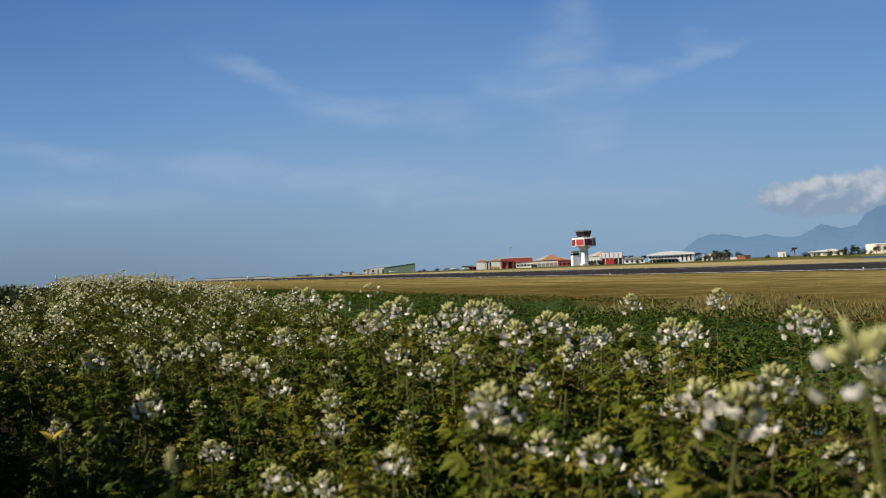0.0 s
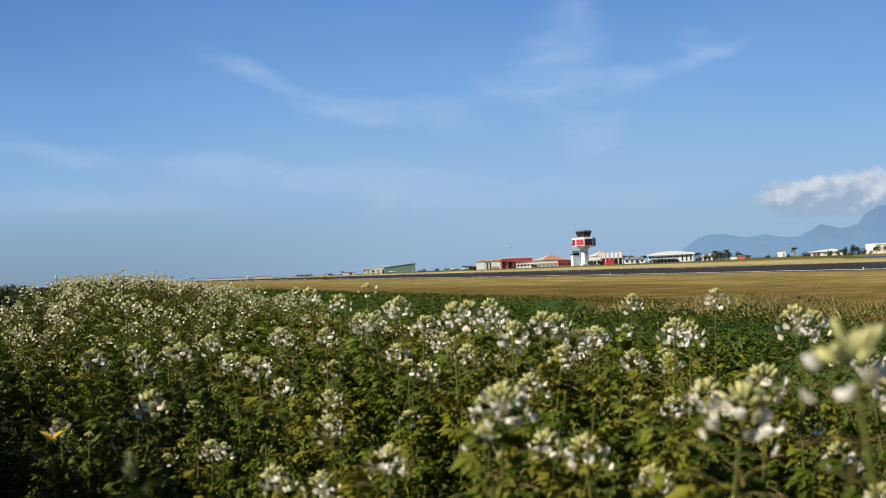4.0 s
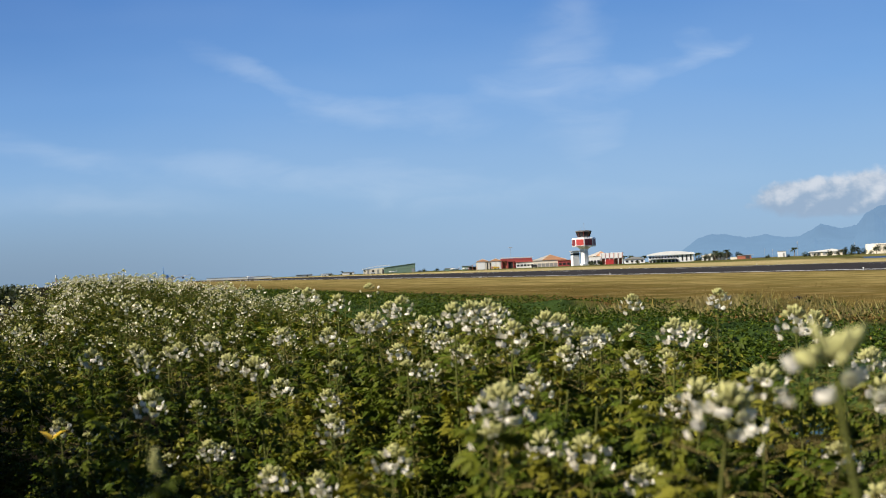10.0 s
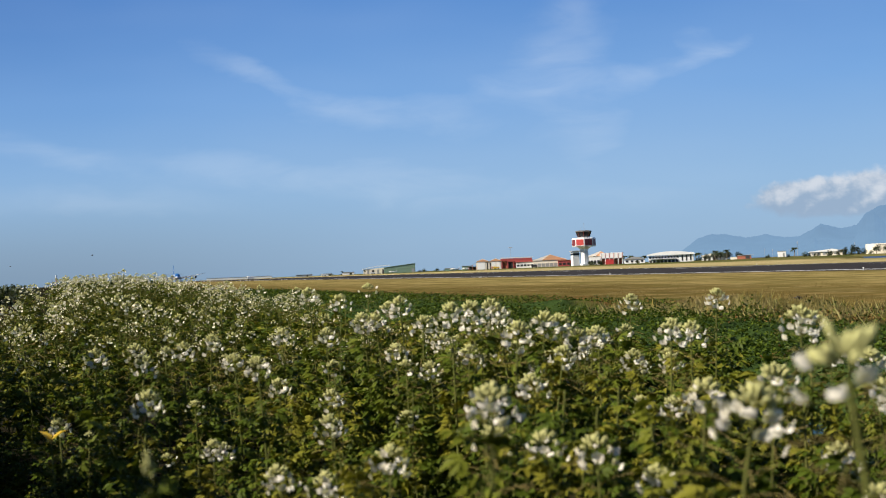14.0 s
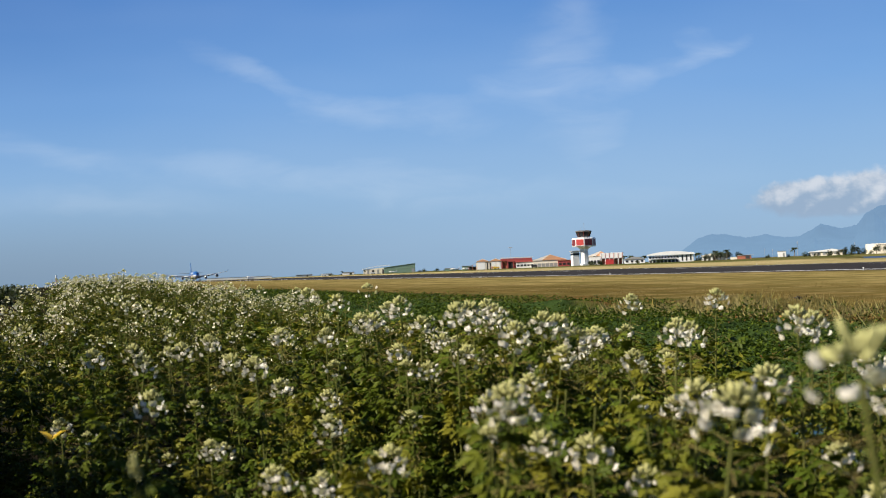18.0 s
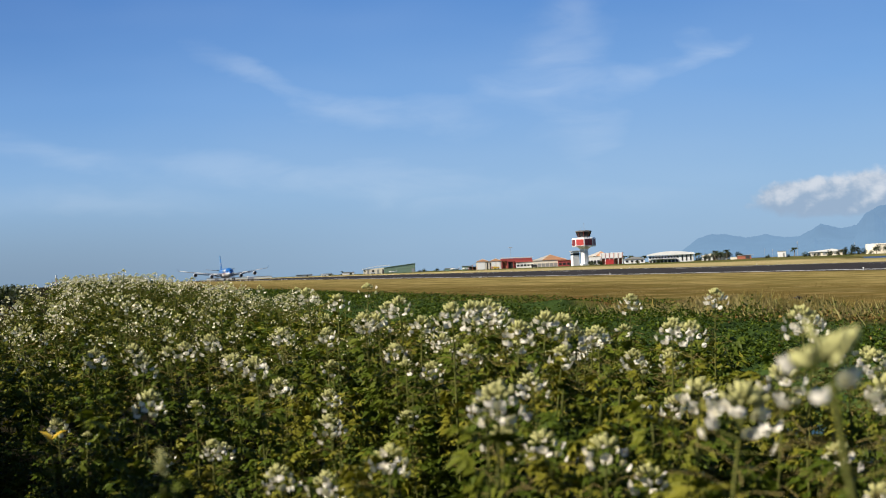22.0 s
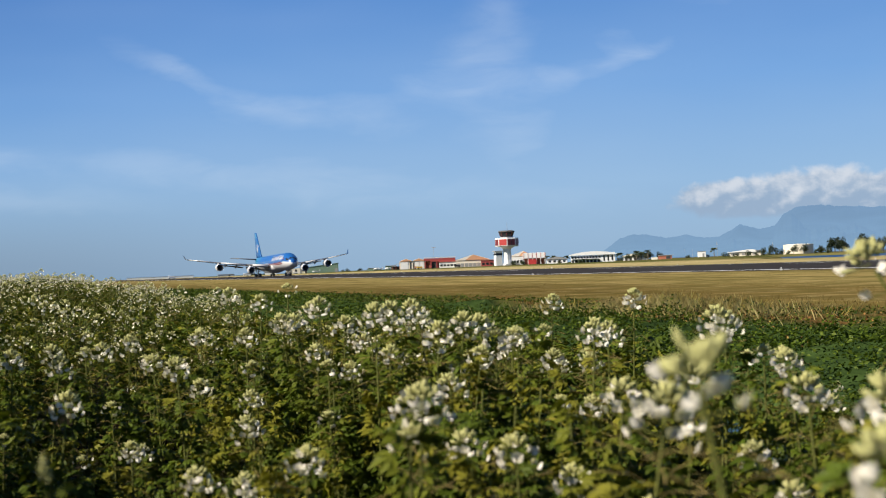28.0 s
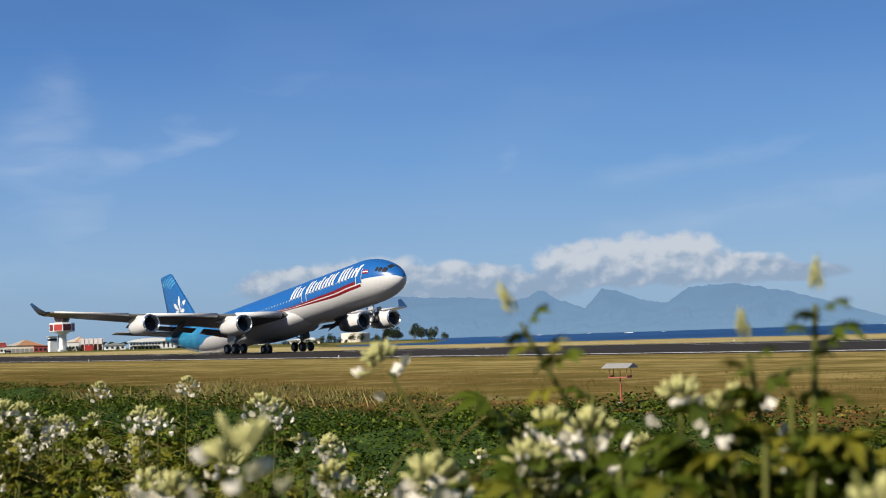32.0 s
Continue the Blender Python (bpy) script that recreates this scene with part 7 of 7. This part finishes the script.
def build_trees():
    plant_out(build_tree("broad_tree", 7.4, 3.6, 3, "broad dark tree with an uneven crown on the shore"), [(18.72, 725), (19.05, 735), (20.02, 722)], 0.8, 1.05, 2)
    plant_out(build_tree("leaning_tree", 8.4, 3.0, 21, "tall uneven dark tree with bare limbs on the shore", 900, 0.65), [(20.55, 720), (19.72, 730), (18.9, 742), (20.3, 735)], 0.75, 1.12, 9)
    plant_out(build_tree("small_tree", 5.6, 2.4, 8, "small dark tree on the far shore", 500, 0.6), [(17.55, 738), (17.15, 742), (18.2, 735), (16.35, 760), (15.95, 765), (11.9, 840), (21.0, 720), (10.62, 822), (10.95, 826), (11.15, 828), (11.38, 824), (11.5, 818), (8.0, 985), (7.6, 990)], 0.75, 1.1, 3)
    plant_out(build_palm(4.9, 5), [(-3.25, 1500), (-4.15, 1500), (10.30, 812), (10.95, 812), (11.05, 818), (11.18, 815), (11.30, 820), (11.42, 814), (7.6, 980), (7.95, 975), (8.15, 985), (7.35, 990), (10.2, 810), (14.05, 800)], 0.85, 1.25, 4)
    plant_out(build_bush(2.2, 2.6, 11, "rounded dark green bush by the airport"), [(6.1, 960), (6.35, 955), (5.95, 965), (8.75, 820), (10.3, 800), (13.0, 800), (13.75, 800), (14.5, 765), (14.9, 760), (15.4, 755), (15.7, 750), (15.95, 745), (16.2, 750),
              (16.6, 745), (16.95, 740), (18.1, 728), (18.5, 724), (0.1, 1330), (-0.3, 1340), (-0.8, 1360), (-1.0, 1380), (0.55, 1290), (-4.2, 1510), (-3.8, 1520), (-4.6, 1560), (7.5, 965), (7.85, 950), (5.2, 1050)], 0.7, 1.25, 5)
    plant_out(build_bush(2.6, 2.9, 12, "low dark scrub at the edge of the field"), [(-17.4, 88), (-16.9, 92), (-17.8, 84), (-16.5, 100), (-18.3, 90), (-17.1, 86)], 0.34, 0.44, 6)
    plant_out(build_bush(1.6, 1.6, 13, "small green bush at the end of the field"), [(-9.75, 66)], 0.95, 1.1, 7)


build_trees()
build_cover()
build_field()


# ---- what moves ----
def motions():
    rows, tilt = [], []
    for t, s, p, dz, yaw, pitch in FLIGHT:
        rows.append((t, pose(*sp(s, p, rise(s) + 0.2 + dz), 0, -pitch, -75.34 + yaw)))
        tilt.append((t, pitch))
    walk(airliner, rows)
    # the nose leg stretches as its wheels leave the ground
    walk(NOSE_GEAR, [(0.0, pose(0, 0, 0)), (28.6, pose(0, 0, 0)), (29.4, pose(0, 0, -0.25)), (30.2, pose(0, 0, -0.45)), (32.0, pose(0, 0, -0.45))])
    for bog, y in BOGIES:
        walk(bog, [(t, pose(0, y, 0.68, 0, a * 0.9, 0)) for t, a in tilt])
    for bird, way in zip(BIRDS, BIRD_WAYS):
        walk(bird, [(t, pose(*at(b, d, 1.6 + d * math.tan(radians(e))), 0, 8, -8)) for t, b, e, d in way])
    for ob, m, swing, phase in SWAY:
        foot = Matrix.Translation(m.translation)
        rows = []
        for i in range(33):
            if swing == 0.0:
                # a heavy head that sinks sideways in the wind
                a = float(np.interp(i, LEAN_T, LEAN)) + 0.1 * math.sin(i * 1.7)
                rows.append((float(i), foot @ pose(0, 0, 0, max(0.0, -0.6 * a), a, 0) @ foot.inverted() @ m))
                continue
            a = swing * (math.sin(i * 0.83 + phase) + 0.6 * math.sin(i * 1.9 + 2 * phase))
            b = swing * 0.6 * math.sin(i * 1.27 + 3 * phase)
            rows.append((float(i), foot @ pose(0, 0, 0, b, a, 0) @ foot.inverted() @ m))
        walk(ob, rows)


# seconds, metres along the runway, across it, height of the wheels, heading, nose up
FLIGHT = [(0.0, 1710, 92, 0, 0, 0), (3.0, 1697, 92, 0, 0, 0), (6.0, 1655, 92, 0, 0, 0), (9.0, 1578, 92, 0, 0, 0), (11.0, 1510, 92.2, 0, 0, 0.2), (13.0, 1430, 92.5, 0, 0, 0.4), (18.0, 1177, 93.3, -0.05, -0.1, 0.8), (22.0, 919, 93.2, -0.15, 0.1, 0.5),
          (27.0, 562, 93.3, -0.2, 0.8, 0.4), (29.0, 408.4, 93.0, -0.25, 1.1, 1.9), (30.0, 327.5, 92.4, -0.22, 1.2, 4.0), (31.0, 249.0, 92.5, 0.0, 1.5, 6.1), (32.0, 171.9, 93.5, 0.05, 2.1, 8.5)]


LEAN_T = (0, 3, 6, 9, 11, 12, 14, 17, 18, 20, 22, 23, 24, 26, 27, 28, 30, 31, 32)
LEAN = (0.7, 0.35, 0.15, -0.2, -0.8, -0.3, 0.1, 0.6, 0.6, -0.2, -0.8, -1.6, -0.8, -0.6, -1.2, -2.8, -3.1, -1.6, -1.4)


# seconds, bearing, elevation and distance of each bird
BIRD_WAYS = (
    ((0.0, -80, 6.0, 150), (9.0, -50, 4.5, 150), (11.8, -17.9, 2.55, 150), (12.3, -15.16, 2.11, 150), (12.6, -13.65, 1.75, 150), (13.0, -11.79, 1.4, 150), (13.4, -10.0, 0.69, 152), (14.0, -8.0, -0.5, 155), (32.0, -7.9, -0.52, 155)),
    ((0.0, -90, 6.0, 150), (10.0, -60, 4.5, 150), (12.8, -18.24, 2.43, 150), (13.2, -16.73, 2.14, 150), (13.6, -15.31, 1.55, 150), (14.0, -14.04, 1.17, 150), (14.4, -12.96, 0.91, 150), (15.2, -10.85, 0.1, 152), (16.0, -9.2, -0.5, 155), (32.0, -9.1, -0.52, 155)),
    ((0.0, 14.11, -1.72, 48), (22.2, 14.11, -1.72, 48), (23.0, 15.9, -1.56, 54), (23.4, 15.91, -1.46, 54), (23.6, 15.37, -1.58, 53), (23.8, 14.56, -1.43, 52), (24.0, 13.25, -1.02, 51), (24.2, 11.52, -0.47, 50), (24.4, 9.05, -0.14, 50), (24.6, 6.54, 0.08, 50), (25.2, -0.55, 0.9, 52), (27.0, -30.0, 3.0, 60), (32.0, -80.0, 5.0, 70)),
    ((0.0, -4.0, -0.4, 180), (10.4, -9.0, -0.4, 190), (11.6, -12.5, 0.35, 198), (12.2, -13.57, 0.55, 200), (12.6, -14.17, 0.6, 200), (13.0, -14.93, 0.69, 200), (13.4, -15.8, 0.82, 200), (13.8, -16.74, 0.83, 200), (14.4, -17.96, 0.93, 200), (20.0, -40.0, 2.0, 200), (32.0, -80.0, 4.0, 200)))
motions()
